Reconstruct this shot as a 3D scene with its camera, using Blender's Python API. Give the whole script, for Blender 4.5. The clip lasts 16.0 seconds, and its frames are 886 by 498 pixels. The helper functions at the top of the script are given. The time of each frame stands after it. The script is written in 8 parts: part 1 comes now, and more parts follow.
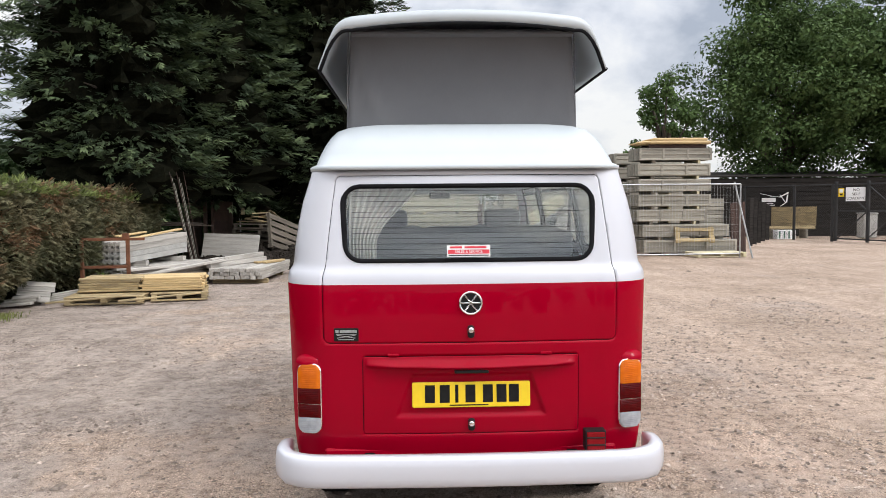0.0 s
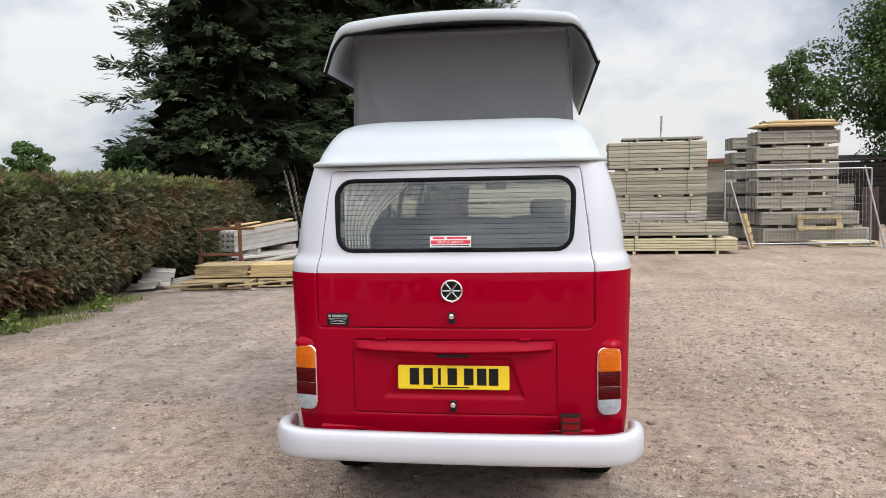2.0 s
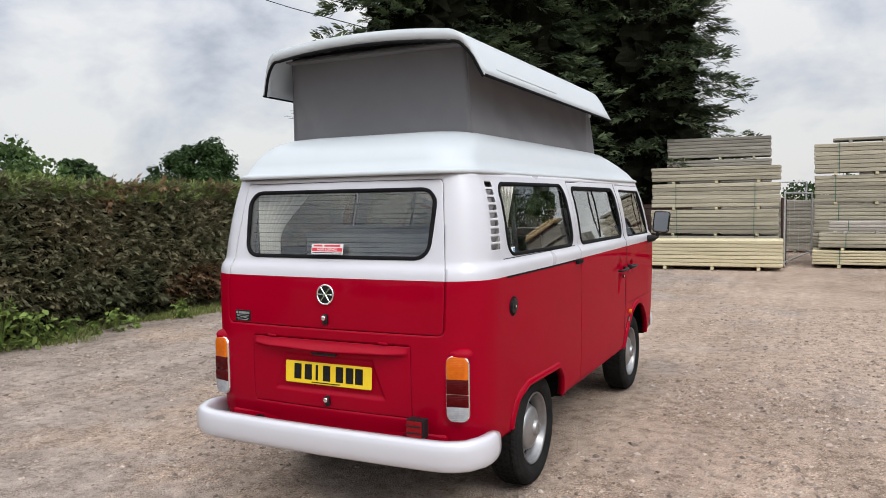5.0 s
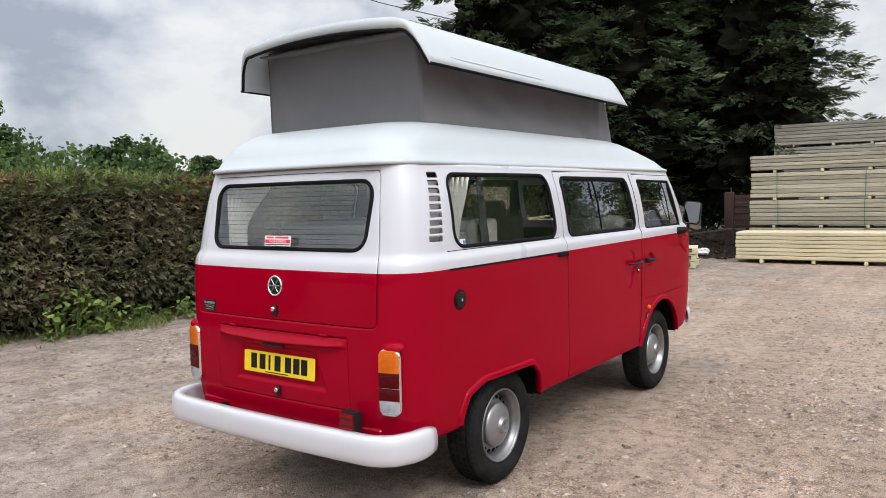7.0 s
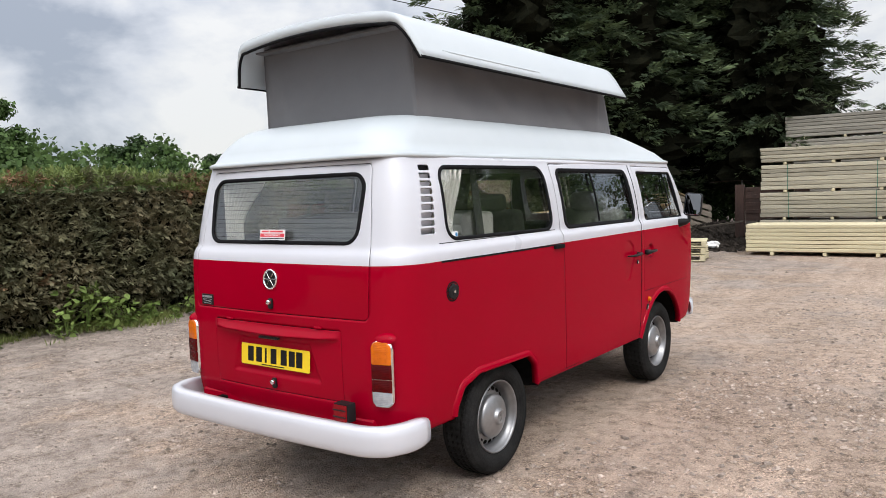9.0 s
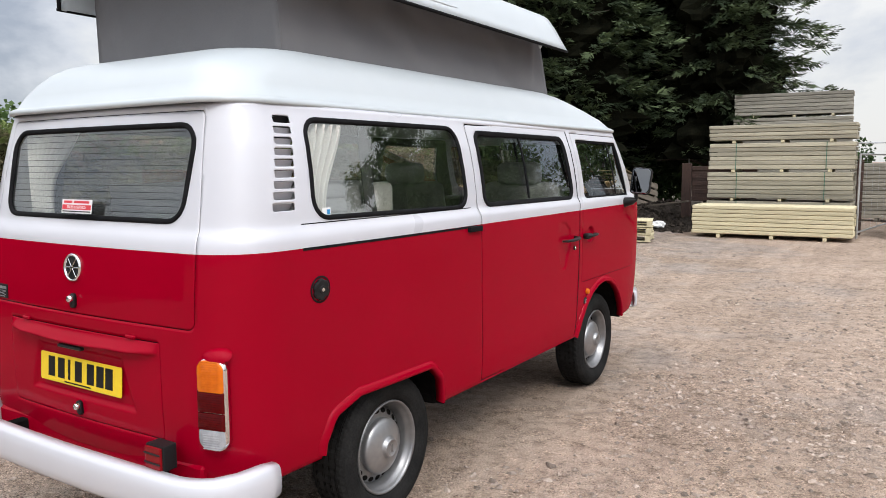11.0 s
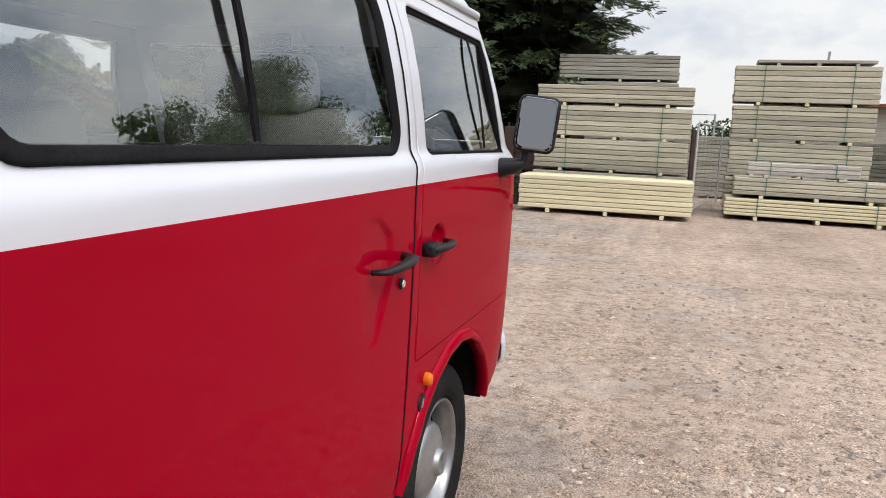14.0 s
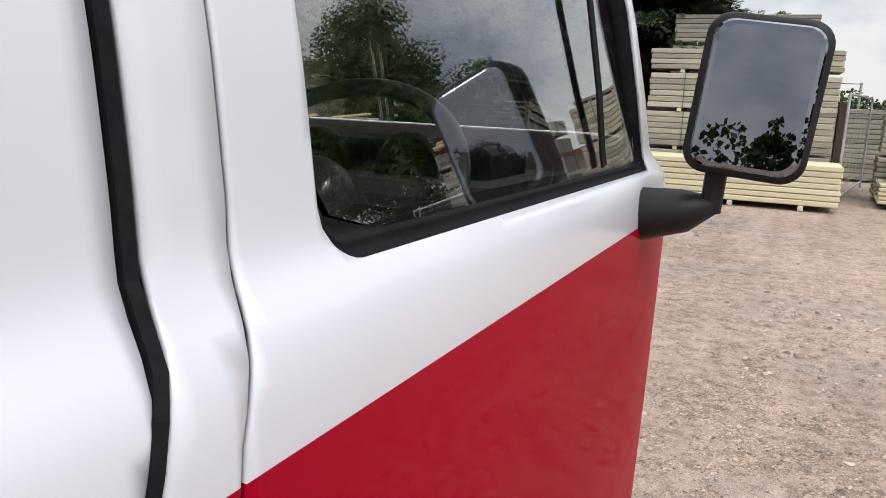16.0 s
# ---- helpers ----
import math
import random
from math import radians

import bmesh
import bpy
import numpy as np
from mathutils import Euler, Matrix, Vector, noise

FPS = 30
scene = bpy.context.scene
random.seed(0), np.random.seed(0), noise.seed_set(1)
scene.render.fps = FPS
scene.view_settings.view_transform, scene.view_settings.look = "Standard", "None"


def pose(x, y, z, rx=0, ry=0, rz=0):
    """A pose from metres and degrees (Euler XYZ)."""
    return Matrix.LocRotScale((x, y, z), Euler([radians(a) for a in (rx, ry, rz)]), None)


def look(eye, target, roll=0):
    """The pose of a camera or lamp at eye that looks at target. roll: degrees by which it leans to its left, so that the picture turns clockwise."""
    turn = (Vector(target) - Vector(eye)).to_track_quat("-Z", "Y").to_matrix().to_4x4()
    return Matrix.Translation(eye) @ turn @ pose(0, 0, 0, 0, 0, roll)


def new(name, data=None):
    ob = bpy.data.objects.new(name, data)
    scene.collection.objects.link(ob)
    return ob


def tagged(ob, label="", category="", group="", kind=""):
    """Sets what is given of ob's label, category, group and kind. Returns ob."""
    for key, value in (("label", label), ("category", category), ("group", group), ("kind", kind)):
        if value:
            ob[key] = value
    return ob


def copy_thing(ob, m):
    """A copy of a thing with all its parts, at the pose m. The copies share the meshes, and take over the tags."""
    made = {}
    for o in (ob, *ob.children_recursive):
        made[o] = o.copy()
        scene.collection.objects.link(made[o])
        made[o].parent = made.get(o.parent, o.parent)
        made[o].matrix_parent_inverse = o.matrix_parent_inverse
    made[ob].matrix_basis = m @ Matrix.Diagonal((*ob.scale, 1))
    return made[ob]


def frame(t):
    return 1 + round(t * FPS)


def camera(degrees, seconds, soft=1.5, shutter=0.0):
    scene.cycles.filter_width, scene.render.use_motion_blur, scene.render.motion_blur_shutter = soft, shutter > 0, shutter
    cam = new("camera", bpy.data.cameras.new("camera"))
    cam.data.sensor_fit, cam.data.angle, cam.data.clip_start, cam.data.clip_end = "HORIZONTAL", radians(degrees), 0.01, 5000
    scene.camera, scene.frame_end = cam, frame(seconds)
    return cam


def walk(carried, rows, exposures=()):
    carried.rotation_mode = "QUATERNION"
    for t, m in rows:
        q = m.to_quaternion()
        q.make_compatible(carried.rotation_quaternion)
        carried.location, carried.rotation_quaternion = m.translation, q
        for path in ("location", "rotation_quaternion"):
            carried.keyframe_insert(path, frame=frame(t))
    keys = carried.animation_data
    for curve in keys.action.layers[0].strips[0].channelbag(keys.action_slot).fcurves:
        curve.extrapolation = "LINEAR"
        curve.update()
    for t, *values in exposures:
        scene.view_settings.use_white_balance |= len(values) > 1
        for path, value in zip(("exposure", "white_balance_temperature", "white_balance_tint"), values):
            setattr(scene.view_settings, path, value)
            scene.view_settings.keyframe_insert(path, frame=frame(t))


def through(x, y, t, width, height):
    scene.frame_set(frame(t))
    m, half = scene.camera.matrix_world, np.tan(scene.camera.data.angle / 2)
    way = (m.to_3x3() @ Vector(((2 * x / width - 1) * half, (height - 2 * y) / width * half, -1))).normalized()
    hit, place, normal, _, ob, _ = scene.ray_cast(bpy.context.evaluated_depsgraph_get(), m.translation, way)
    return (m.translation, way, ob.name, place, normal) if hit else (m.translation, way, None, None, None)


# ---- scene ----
cam = camera(60.5, 16.0, soft=0.9)
PATH = [
    (0, (-0.233, -3.298, 1.595), (-0.164, -1.303, 1.472), -0.5),
    (0.5, (-0.224, -3.289, 1.597), (-0.193, -1.293, 1.47), -0.5),
    (1, (-0.098, -3.355, 1.602), (-0.14, -1.359, 1.47), -0.7),
    (1.5, (0.163, -3.469, 1.622), (0.016, -1.48, 1.482), -0.9),
    (2, (0.436, -3.449, 1.608), (0.165, -1.473, 1.459), -1.1),
    (2.5, (0.781, -3.477, 1.611), (0.379, -1.523, 1.458), -1.4),
    (3, (1.148, -3.5, 1.629), (0.626, -1.576, 1.474), -1.9),
    (3.5, (1.458, -3.375, 1.621), (0.817, -1.487, 1.464), -2.1),
    (3.7, (1.527, -3.395, 1.604), (0.872, -1.51, 1.466), -1.9),
    (5.8, (2.613, -2.871, 1.614), (1.573, -1.169, 1.478), -1.0),
    (6, (2.672, -2.824, 1.611), (1.609, -1.135, 1.475), -1.1),
    (6.5, (2.749, -2.683, 1.593), (1.63, -1.032, 1.455), -1.2),
    (7, (2.92, -2.615, 1.588), (1.757, -0.993, 1.448), -1.4),
    (7.5, (3.047, -2.587, 1.584), (1.856, -0.987, 1.443), -1.4),
    (8, (3.076, -2.583, 1.58), (1.867, -0.997, 1.438), -1.3),
    (8.2, (3.07, -2.596, 1.586), (1.862, -1.009, 1.44), -1.5),
    (10.3, (2.862, -2.188, 1.528), (1.725, -0.552, 1.351), -1.1),
    (10.5, (2.83, -2.041, 1.563), (1.696, -0.406, 1.356), -0.5),
    (11, (2.682, -1.621, 1.529), (1.606, 0.05, 1.306), -0.4),
    (11.5, (2.462, -1.225, 1.493), (1.458, 0.488, 1.254), 0.2),
    (12, (2.287, -0.785, 1.458), (1.359, 0.971, 1.215), 0.7),
    (12.5, (2.119, -0.337, 1.451), (1.271, 1.457, 1.198), 1.6),
    (13, (1.858, 0.132, 1.422), (1.092, 1.96, 1.157), 2.1),
    (13.5, (1.664, 0.62, 1.38), (0.981, 2.477, 1.094), 2.4),
    (14, (1.483, 1.084, 1.371), (0.87, 2.962, 1.06), 2.4),
    (14.5, (1.343, 1.568, 1.383), (0.772, 3.455, 1.048), 2.4),
    (15, (1.273, 2.007, 1.391), (0.676, 3.883, 1.039), 2.3),
    (15.3, (1.207, 2.189, 1.382), (0.555, 4.046, 1.023), 2.0),
    (15.5, (1.128, 2.369, 1.372), (0.43, 4.208, 1.01), 2.0),
    (16, (1.038, 2.616, 1.388), (0.198, 4.388, 0.995), 2.3),
]
EXPOSURES = [(0, 0.16), (1.5, 0.10), (3.2, -0.12), (6, -0.04), (7, -0.01), (10.5, 0.07), (12, 0.07), (13, 0.11), (14.5, 0.13), (16, 0.07)]
walk(cam, [(t, look(eye, target, roll)) for t, eye, target, roll in PATH], EXPOSURES)


# ---- sky and sun ----
SUN_AZIMUTH, SUN_HEIGHT = 126.0, 46.0  # degrees, azimuth from +y towards +x

world = bpy.data.worlds.new("overcast_sky")
scene.world = world
world.use_nodes = True
wn, wl = world.node_tree.nodes, world.node_tree.links
wn.clear()
sky = wn.new("ShaderNodeTexSky")
sky.sky_type, sky.sun_disc = "NISHITA", False
sky.sun_elevation, sky.sun_rotation = radians(SUN_HEIGHT), radians(SUN_AZIMUTH)
bg_sky = wn.new("ShaderNodeBackground")
bg_sky.inputs["Strength"].default_value = 0.10
wl.new(sky.outputs[0], bg_sky.inputs["Color"])
coord = wn.new("ShaderNodeTexCoord")
spread = wn.new("ShaderNodeMapping")
spread.inputs["Scale"].default_value = (1.0, 1.0, 1.7)
spread.inputs["Location"].default_value = (0.35, 1.7, 0.2)
wl.new(coord.outputs["Generated"], spread.inputs["Vector"])
clouds = wn.new("ShaderNodeTexNoise")
clouds.inputs["Scale"].default_value, clouds.inputs["Detail"].default_value = 4.6, 9.0
clouds.inputs["Roughness"].default_value, clouds.inputs["Distortion"].default_value = 0.53, 0.15
wl.new(spread.outputs[0], clouds.inputs["Vector"])
shade = wn.new("ShaderNodeValToRGB")
cr = shade.color_ramp
cr.elements[0].position, cr.elements[0].color = 0.35, (0.44, 0.485, 0.575, 1)
cr.elements[1].position, cr.elements[1].color = 0.58, (1.0, 1.0, 1.0, 1)
mid = cr.elements.new(0.47)
mid.color = (0.76, 0.79, 0.86, 1)
wl.new(clouds.outputs["Fac"], shade.inputs["Fac"])
bg_cloud = wn.new("ShaderNodeBackground")
wl.new(shade.outputs["Color"], bg_cloud.inputs["Color"])
# An overcast sky is brightest overhead.
split = wn.new("ShaderNodeSeparateXYZ")
wl.new(coord.outputs["Generated"], split.inputs[0])
square = wn.new("ShaderNodeMath")
square.operation = "POWER"
square.use_clamp = True
square.inputs[1].default_value = 2.0
wl.new(split.outputs["Z"], square.inputs[0])
rise = wn.new("ShaderNodeMath")
rise.operation = "MULTIPLY_ADD"
rise.inputs[1].default_value, rise.inputs[2].default_value = 2.3, 0.86
wl.new(square.outputs[0], rise.inputs[0])
# The cloud glows broadly round the hidden sun.
sun_way = (math.sin(radians(SUN_AZIMUTH)) * math.cos(radians(SUN_HEIGHT)), math.cos(radians(SUN_AZIMUTH)) * math.cos(radians(SUN_HEIGHT)), math.sin(radians(SUN_HEIGHT)))
towards = wn.new("ShaderNodeVectorMath")
towards.operation = "DOT_PRODUCT"
towards.inputs[1].default_value = sun_way
wl.new(coord.outputs["Generated"], towards.inputs[0])
lobe = wn.new("ShaderNodeMath")
lobe.operation, lobe.use_clamp = "MAXIMUM", True
lobe.inputs[1].default_value = 0.0
wl.new(towards.outputs["Value"], lobe.inputs[0])
lobe2 = wn.new("ShaderNodeMath")
lobe2.operation = "POWER"
lobe2.inputs[1].default_value = 8.0
wl.new(lobe.outputs[0], lobe2.inputs[0])
glow = wn.new("ShaderNodeMath")
glow.operation = "MULTIPLY_ADD"
glow.inputs[1].default_value = 2.3
wl.new(lobe2.outputs[0], glow.inputs[0])
wl.new(rise.outputs[0], glow.inputs[2])
wl.new(glow.outputs[0], bg_cloud.inputs["Strength"])
blend = wn.new("ShaderNodeMixShader")
blend.inputs["Fac"].default_value = 0.88
wl.new(bg_sky.outputs[0], blend.inputs[1])
wl.new(bg_cloud.outputs[0], blend.inputs[2])
out = wn.new("ShaderNodeOutputWorld")
wl.new(blend.outputs[0], out.inputs["Surface"])

sun = new("sun", bpy.data.lights.new("sun", "SUN"))
sun.data.energy, sun.data.angle, sun.data.color = 1.15, radians(16), (1.0, 0.96, 0.9)
a, h = radians(SUN_AZIMUTH), radians(SUN_HEIGHT)
sun.matrix_world = look((0, 0, 0), (-math.sin(a) * math.cos(h), -math.cos(a) * math.cos(h), -math.sin(h)))


# ---- materials ----
def rgba(c):
    return (c[0], c[1], c[2], 1.0)


def surface(name, stops, scale=8.0, detail=6.0, rough=(0.6, 0.8), metal=0.0, bump=0.0, bump_scale=40.0, fine=0.25,
            spread=0.0, stretch=(1, 1, 1), coat=0.0, island=False, normal_dist=0.01, specular=0.5, speck=None):
    """A procedural surface: a coarse noise through a colour ramp, a fine noise over it, rough patches and relief."""
    m = bpy.data.materials.new(name)
    m.use_nodes = True
    n, l = m.node_tree.nodes, m.node_tree.links
    bsdf = n["Principled BSDF"]
    tc = n.new("ShaderNodeTexCoord")
    info = n.new("ShaderNodeObjectInfo")
    mp = n.new("ShaderNodeMapping")
    mp.inputs["Scale"].default_value = stretch
    l.new(tc.outputs["Object"], mp.inputs["Vector"])
    shift = n.new("ShaderNodeVectorMath")
    shift.operation = "MULTIPLY_ADD"
    l.new(info.outputs["Random"], shift.inputs[0])
    shift.inputs[1].default_value = (37.0, 51.0, 23.0) if spread else (0, 0, 0)
    l.new(mp.outputs[0], shift.inputs[2])
    big = n.new("ShaderNodeTexNoise")
    big.inputs["Scale"].default_value, big.inputs["Detail"].default_value = scale, detail
    big.inputs["Roughness"].default_value = 0.6
    l.new(shift.outputs[0], big.inputs["Vector"])
    ramp = n.new("ShaderNodeValToRGB")
    e = ramp.color_ramp.elements
    e[0].position, e[0].color = 0.3, rgba(stops[0])
    e[1].position, e[1].color = 0.7, rgba(stops[-1])
    for k, c in enumerate(stops[1:-1]):
        mid_stop = e.new(0.3 + 0.4 * (k + 1) / (len(stops) - 1))
        mid_stop.color = rgba(c)
    l.new(big.outputs["Fac"], ramp.inputs["Fac"])
    small = n.new("ShaderNodeTexNoise")
    small.inputs["Scale"].default_value, small.inputs["Detail"].default_value = bump_scale, 5.0
    l.new(shift.outputs[0], small.inputs["Vector"])
    vary = n.new("ShaderNodeMapRange")
    vary.inputs["From Min"].default_value, vary.inputs["From Max"].default_value = 0.25, 0.75
    vary.inputs["To Min"].default_value, vary.inputs["To Max"].default_value = 1 - fine, 1 + fine
    l.new(small.outputs["Fac"], vary.inputs["Value"])
    mul = n.new("ShaderNodeMix")
    mul.data_type, mul.blend_type = "RGBA", "MULTIPLY"
    mul.inputs["Factor"].default_value = 1.0
    l.new(ramp.outputs["Color"], mul.inputs[6])
    l.new(vary.outputs[0], mul.inputs[7])
    colour = mul.outputs[2]
    if spread or island:
        source = info.outputs["Random"]
        if island:
            geo = n.new("ShaderNodeNewGeometry")
            source = geo.outputs["Random Per Island"]
        each = n.new("ShaderNodeMapRange")
        each.inputs["To Min"].default_value, each.inputs["To Max"].default_value = 1 - (spread or 0.3), 1 + (spread or 0.3)
        l.new(source, each.inputs["Value"])
        mul2 = n.new("ShaderNodeMix")
        mul2.data_type, mul2.blend_type = "RGBA", "MULTIPLY"
        mul2.inputs["Factor"].default_value = 1.0
        l.new(colour, mul2.inputs[6])
        l.new(each.outputs[0], mul2.inputs[7])
        colour = mul2.outputs[2]
    l.new(colour, bsdf.inputs["Base Color"])
    gloss = n.new("ShaderNodeMapRange")
    gloss.inputs["To Min"].default_value, gloss.inputs["To Max"].default_value = rough
    l.new(big.outputs["Fac"], gloss.inputs["Value"])
    l.new(gloss.outputs[0], bsdf.inputs["Roughness"])
    bsdf.inputs["Metallic"].default_value = metal
    bsdf.inputs["Coat Weight"].default_value = coat
    bsdf.inputs["Coat Roughness"].default_value = 0.03
    bsdf.inputs["Specular IOR Level"].default_value = specular
    if bump:
        b = n.new("ShaderNodeBump")
        b.inputs["Strength"].default_value, b.inputs["Distance"].default_value = bump, normal_dist
        l.new(small.outputs["Fac"], b.inputs["Height"])
        l.new(b.outputs[0], bsdf.inputs["Normal"])
    return m


def let_light_through(m, share):
    """Mixes a translucent share into a thin cloth or leaf."""
    n, l = m.node_tree.nodes, m.node_tree.links
    bsdf = n["Principled BSDF"]
    tr = n.new("ShaderNodeBsdfTranslucent")
    l.new(bsdf.inputs["Base Color"].links[0].from_socket, tr.inputs["Color"])
    mx = n.new("ShaderNodeMixShader")
    mx.inputs["Fac"].default_value = share
    outn = next(k for k in n if k.type == "OUTPUT_MATERIAL")
    l.new(bsdf.outputs[0], mx.inputs[1])
    l.new(tr.outputs[0], mx.inputs[2])
    l.new(mx.outputs[0], outn.inputs["Surface"])
    return m


def glass(name, tint, ior=1.5, rough=0.0):
    m = bpy.data.materials.new(name)
    m.use_nodes = True
    n, l = m.node_tree.nodes, m.node_tree.links
    n.clear()
    g = n.new("ShaderNodeBsdfGlass")
    g.inputs["Color"].default_value, g.inputs["IOR"].default_value, g.inputs["Roughness"].default_value = rgba(tint), ior, rough
    o = n.new("ShaderNodeOutputMaterial")
    l.new(g.outputs[0], o.inputs["Surface"])
    return m


RED = surface("red_paint", [(0.286, 0.0003, 0.0122), (0.304, 0.0004, 0.0142)], 1.5, 2, (0.45, 0.5), bump_scale=3.2, fine=0.02, coat=0.22, specular=0.0)
WHITE = surface("white_paint", [(0.535, 0.538, 0.58), (0.565, 0.568, 0.61)], 1.5, 3, (0.24, 0.34), bump=0.0, bump_scale=4, fine=0.015, coat=0.6)
ROOF_WHITE = surface("white_gelcoat", [(0.475, 0.515, 0.54), (0.505, 0.542, 0.566)], 2.0, 3, (0.32, 0.45), bump=0.02, bump_scale=5, fine=0.015, coat=0.2)
RUBBER = surface("black_rubber", [(0.008, 0.008, 0.009), (0.014, 0.014, 0.015)], 12, 4, (0.6, 0.75), bump=0.05, bump_scale=150, specular=0.04)
PLASTIC = surface("black_plastic", [(0.009, 0.009, 0.010), (0.015, 0.015, 0.016)], 12, 4, (0.42, 0.54), bump=0.15, bump_scale=400, normal_dist=0.001, specular=0.2)
TYRE = surface("tyre_rubber", [(0.013, 0.013, 0.013), (0.024, 0.0235, 0.023)], 9, 5, (0.75, 0.9), bump=0.2, bump_scale=120, normal_dist=0.003, specular=0.04)
SILVER = surface("silver_wheel_paint", [(0.30, 0.30, 0.305), (0.36, 0.36, 0.365)], 8, 4, (0.30, 0.42), metal=0.75, fine=0.06, bump_scale=30)
WHEEL_GREY = surface("grey_wheel_paint", [(0.20, 0.20, 0.205), (0.27, 0.27, 0.275)], 8, 4, (0.3, 0.42), metal=0.7, fine=0.08, bump_scale=30)
CHROME = surface("chrome", [(0.75, 0.75, 0.76), (0.85, 0.85, 0.86)], 8, 3, (0.06, 0.14), metal=1.0, fine=0.03)
GALV = surface("galvanised_steel", [(0.38, 0.39, 0.40), (0.55, 0.56, 0.57)], 9, 5, (0.35, 0.5), metal=0.7, bump=0.05, bump_scale=60)
CANVAS = surface("grey_canvas", [(0.115, 0.115, 0.122), (0.135, 0.135, 0.142)], 3, 4, (0.75, 0.9), bump=0.25, bump_scale=260, fine=0.08, normal_dist=0.002)
UNDER = surface("underbody_black", [(0.006, 0.006, 0.006), (0.014, 0.013, 0.012)], 6, 5, (0.8, 0.95), bump=0.2, specular=0.0)
TRIM = surface("interior_grey_trim", [(0.05, 0.05, 0.053), (0.075, 0.075, 0.078)], 6, 4, (0.7, 0.9), bump=0.15, bump_scale=200, normal_dist=0.002)
LINING = surface("pale_headlining", [(0.27, 0.265, 0.255), (0.33, 0.325, 0.315)], 4, 4, (0.7, 0.9), bump=0.1, bump_scale=160)
SEAT = surface("dark_herringbone_cloth", [(0.26, 0.26, 0.262), (0.32, 0.32, 0.322)], 5, 4, (0.8, 0.95), bump=0.4, bump_scale=300, fine=0.2, normal_dist=0.003)
CURTAIN = let_light_through(surface("cream_curtain_cloth", [(0.80, 0.775, 0.73), (0.86, 0.84, 0.80)], 5, 4, (0.8, 0.95), bump=0.2, bump_scale=200), 0.4)
BEDDING = surface("pale_bedding", [(0.30, 0.31, 0.32), (0.40, 0.41, 0.42)], 4, 5, (0.8, 0.95), bump=0.3, bump_scale=40, stretch=(0.4, 0.4, 6))
CREAM = surface("cream_plastic", [(0.66, 0.64, 0.58), (0.74, 0.72, 0.66)], 5, 3, (0.35, 0.5), fine=0.05)
CABINET = surface("wood_grain_laminate", [(0.30, 0.24, 0.17), (0.40, 0.33, 0.25)], 3, 6, (0.4, 0.55), stretch=(1, 1, 8), fine=0.1)
AMBER = surface("amber_lens", [(0.58, 0.12, 0.004), (0.68, 0.16, 0.008)], 10, 3, (0.12, 0.2), fine=0.08, coat=0.0, specular=0.3)
REDLENS = surface("red_lens", [(0.065, 0.001, 0.002), (0.10, 0.002, 0.003)], 10, 3, (0.15, 0.25), fine=0.1, coat=0.0, specular=0.15)
FOGLENS = surface("red_fog_lens", [(0.17, 0.003, 0.006), (0.23, 0.005, 0.009)], 10, 3, (0.15, 0.25), fine=0.1, specular=0.2)
CLEARLENS = surface("clear_lens", [(0.30, 0.31, 0.33), (0.42, 0.43, 0.45)], 14, 3, (0.12, 0.2), fine=0.15, coat=0.6)
YELLOW = surface("yellow_plate", [(0.80, 0.56, 0.012), (0.86, 0.61, 0.015)], 4, 3, (0.3, 0.42), fine=0.03, coat=0.4)
INK = surface("black_ink", [(0.01, 0.01, 0.01), (0.016, 0.016, 0.016)], 10, 3, (0.4, 0.5), specular=0.12)
STICK_WHITE = surface("white_vinyl", [(0.72, 0.72, 0.72), (0.8, 0.8, 0.8)], 6, 3, (0.4, 0.5), fine=0.03)
STICK_RED = surface("red_vinyl", [(0.60, 0.03, 0.05), (0.68, 0.05, 0.07)], 6, 3, (0.4, 0.5), fine=0.05)
STICK_BLUE = surface("blue_vinyl", [(0.02, 0.20, 0.45), (0.03, 0.25, 0.52)], 6, 3, (0.4, 0.5), fine=0.05)
GLOSS_BLACK = surface("glossy_black_plastic", [(0.025, 0.025, 0.027), (0.035, 0.035, 0.037)], 10, 3, (0.25, 0.35), fine=0.05)
GLASS = glass("window_glass", (0.95, 0.965, 0.96), 2.22)
GLASS_REAR = glass("rear_window_glass", (0.96, 0.975, 0.97), 1.7)
CLEAR = glass("lens_cover", (0.95, 0.95, 0.95))
MIRROR = surface("mirror_silver", [(0.20, 0.21, 0.23), (0.21, 0.22, 0.24)], 3, 1, (0.0, 0.01), metal=1.0, fine=0.0)


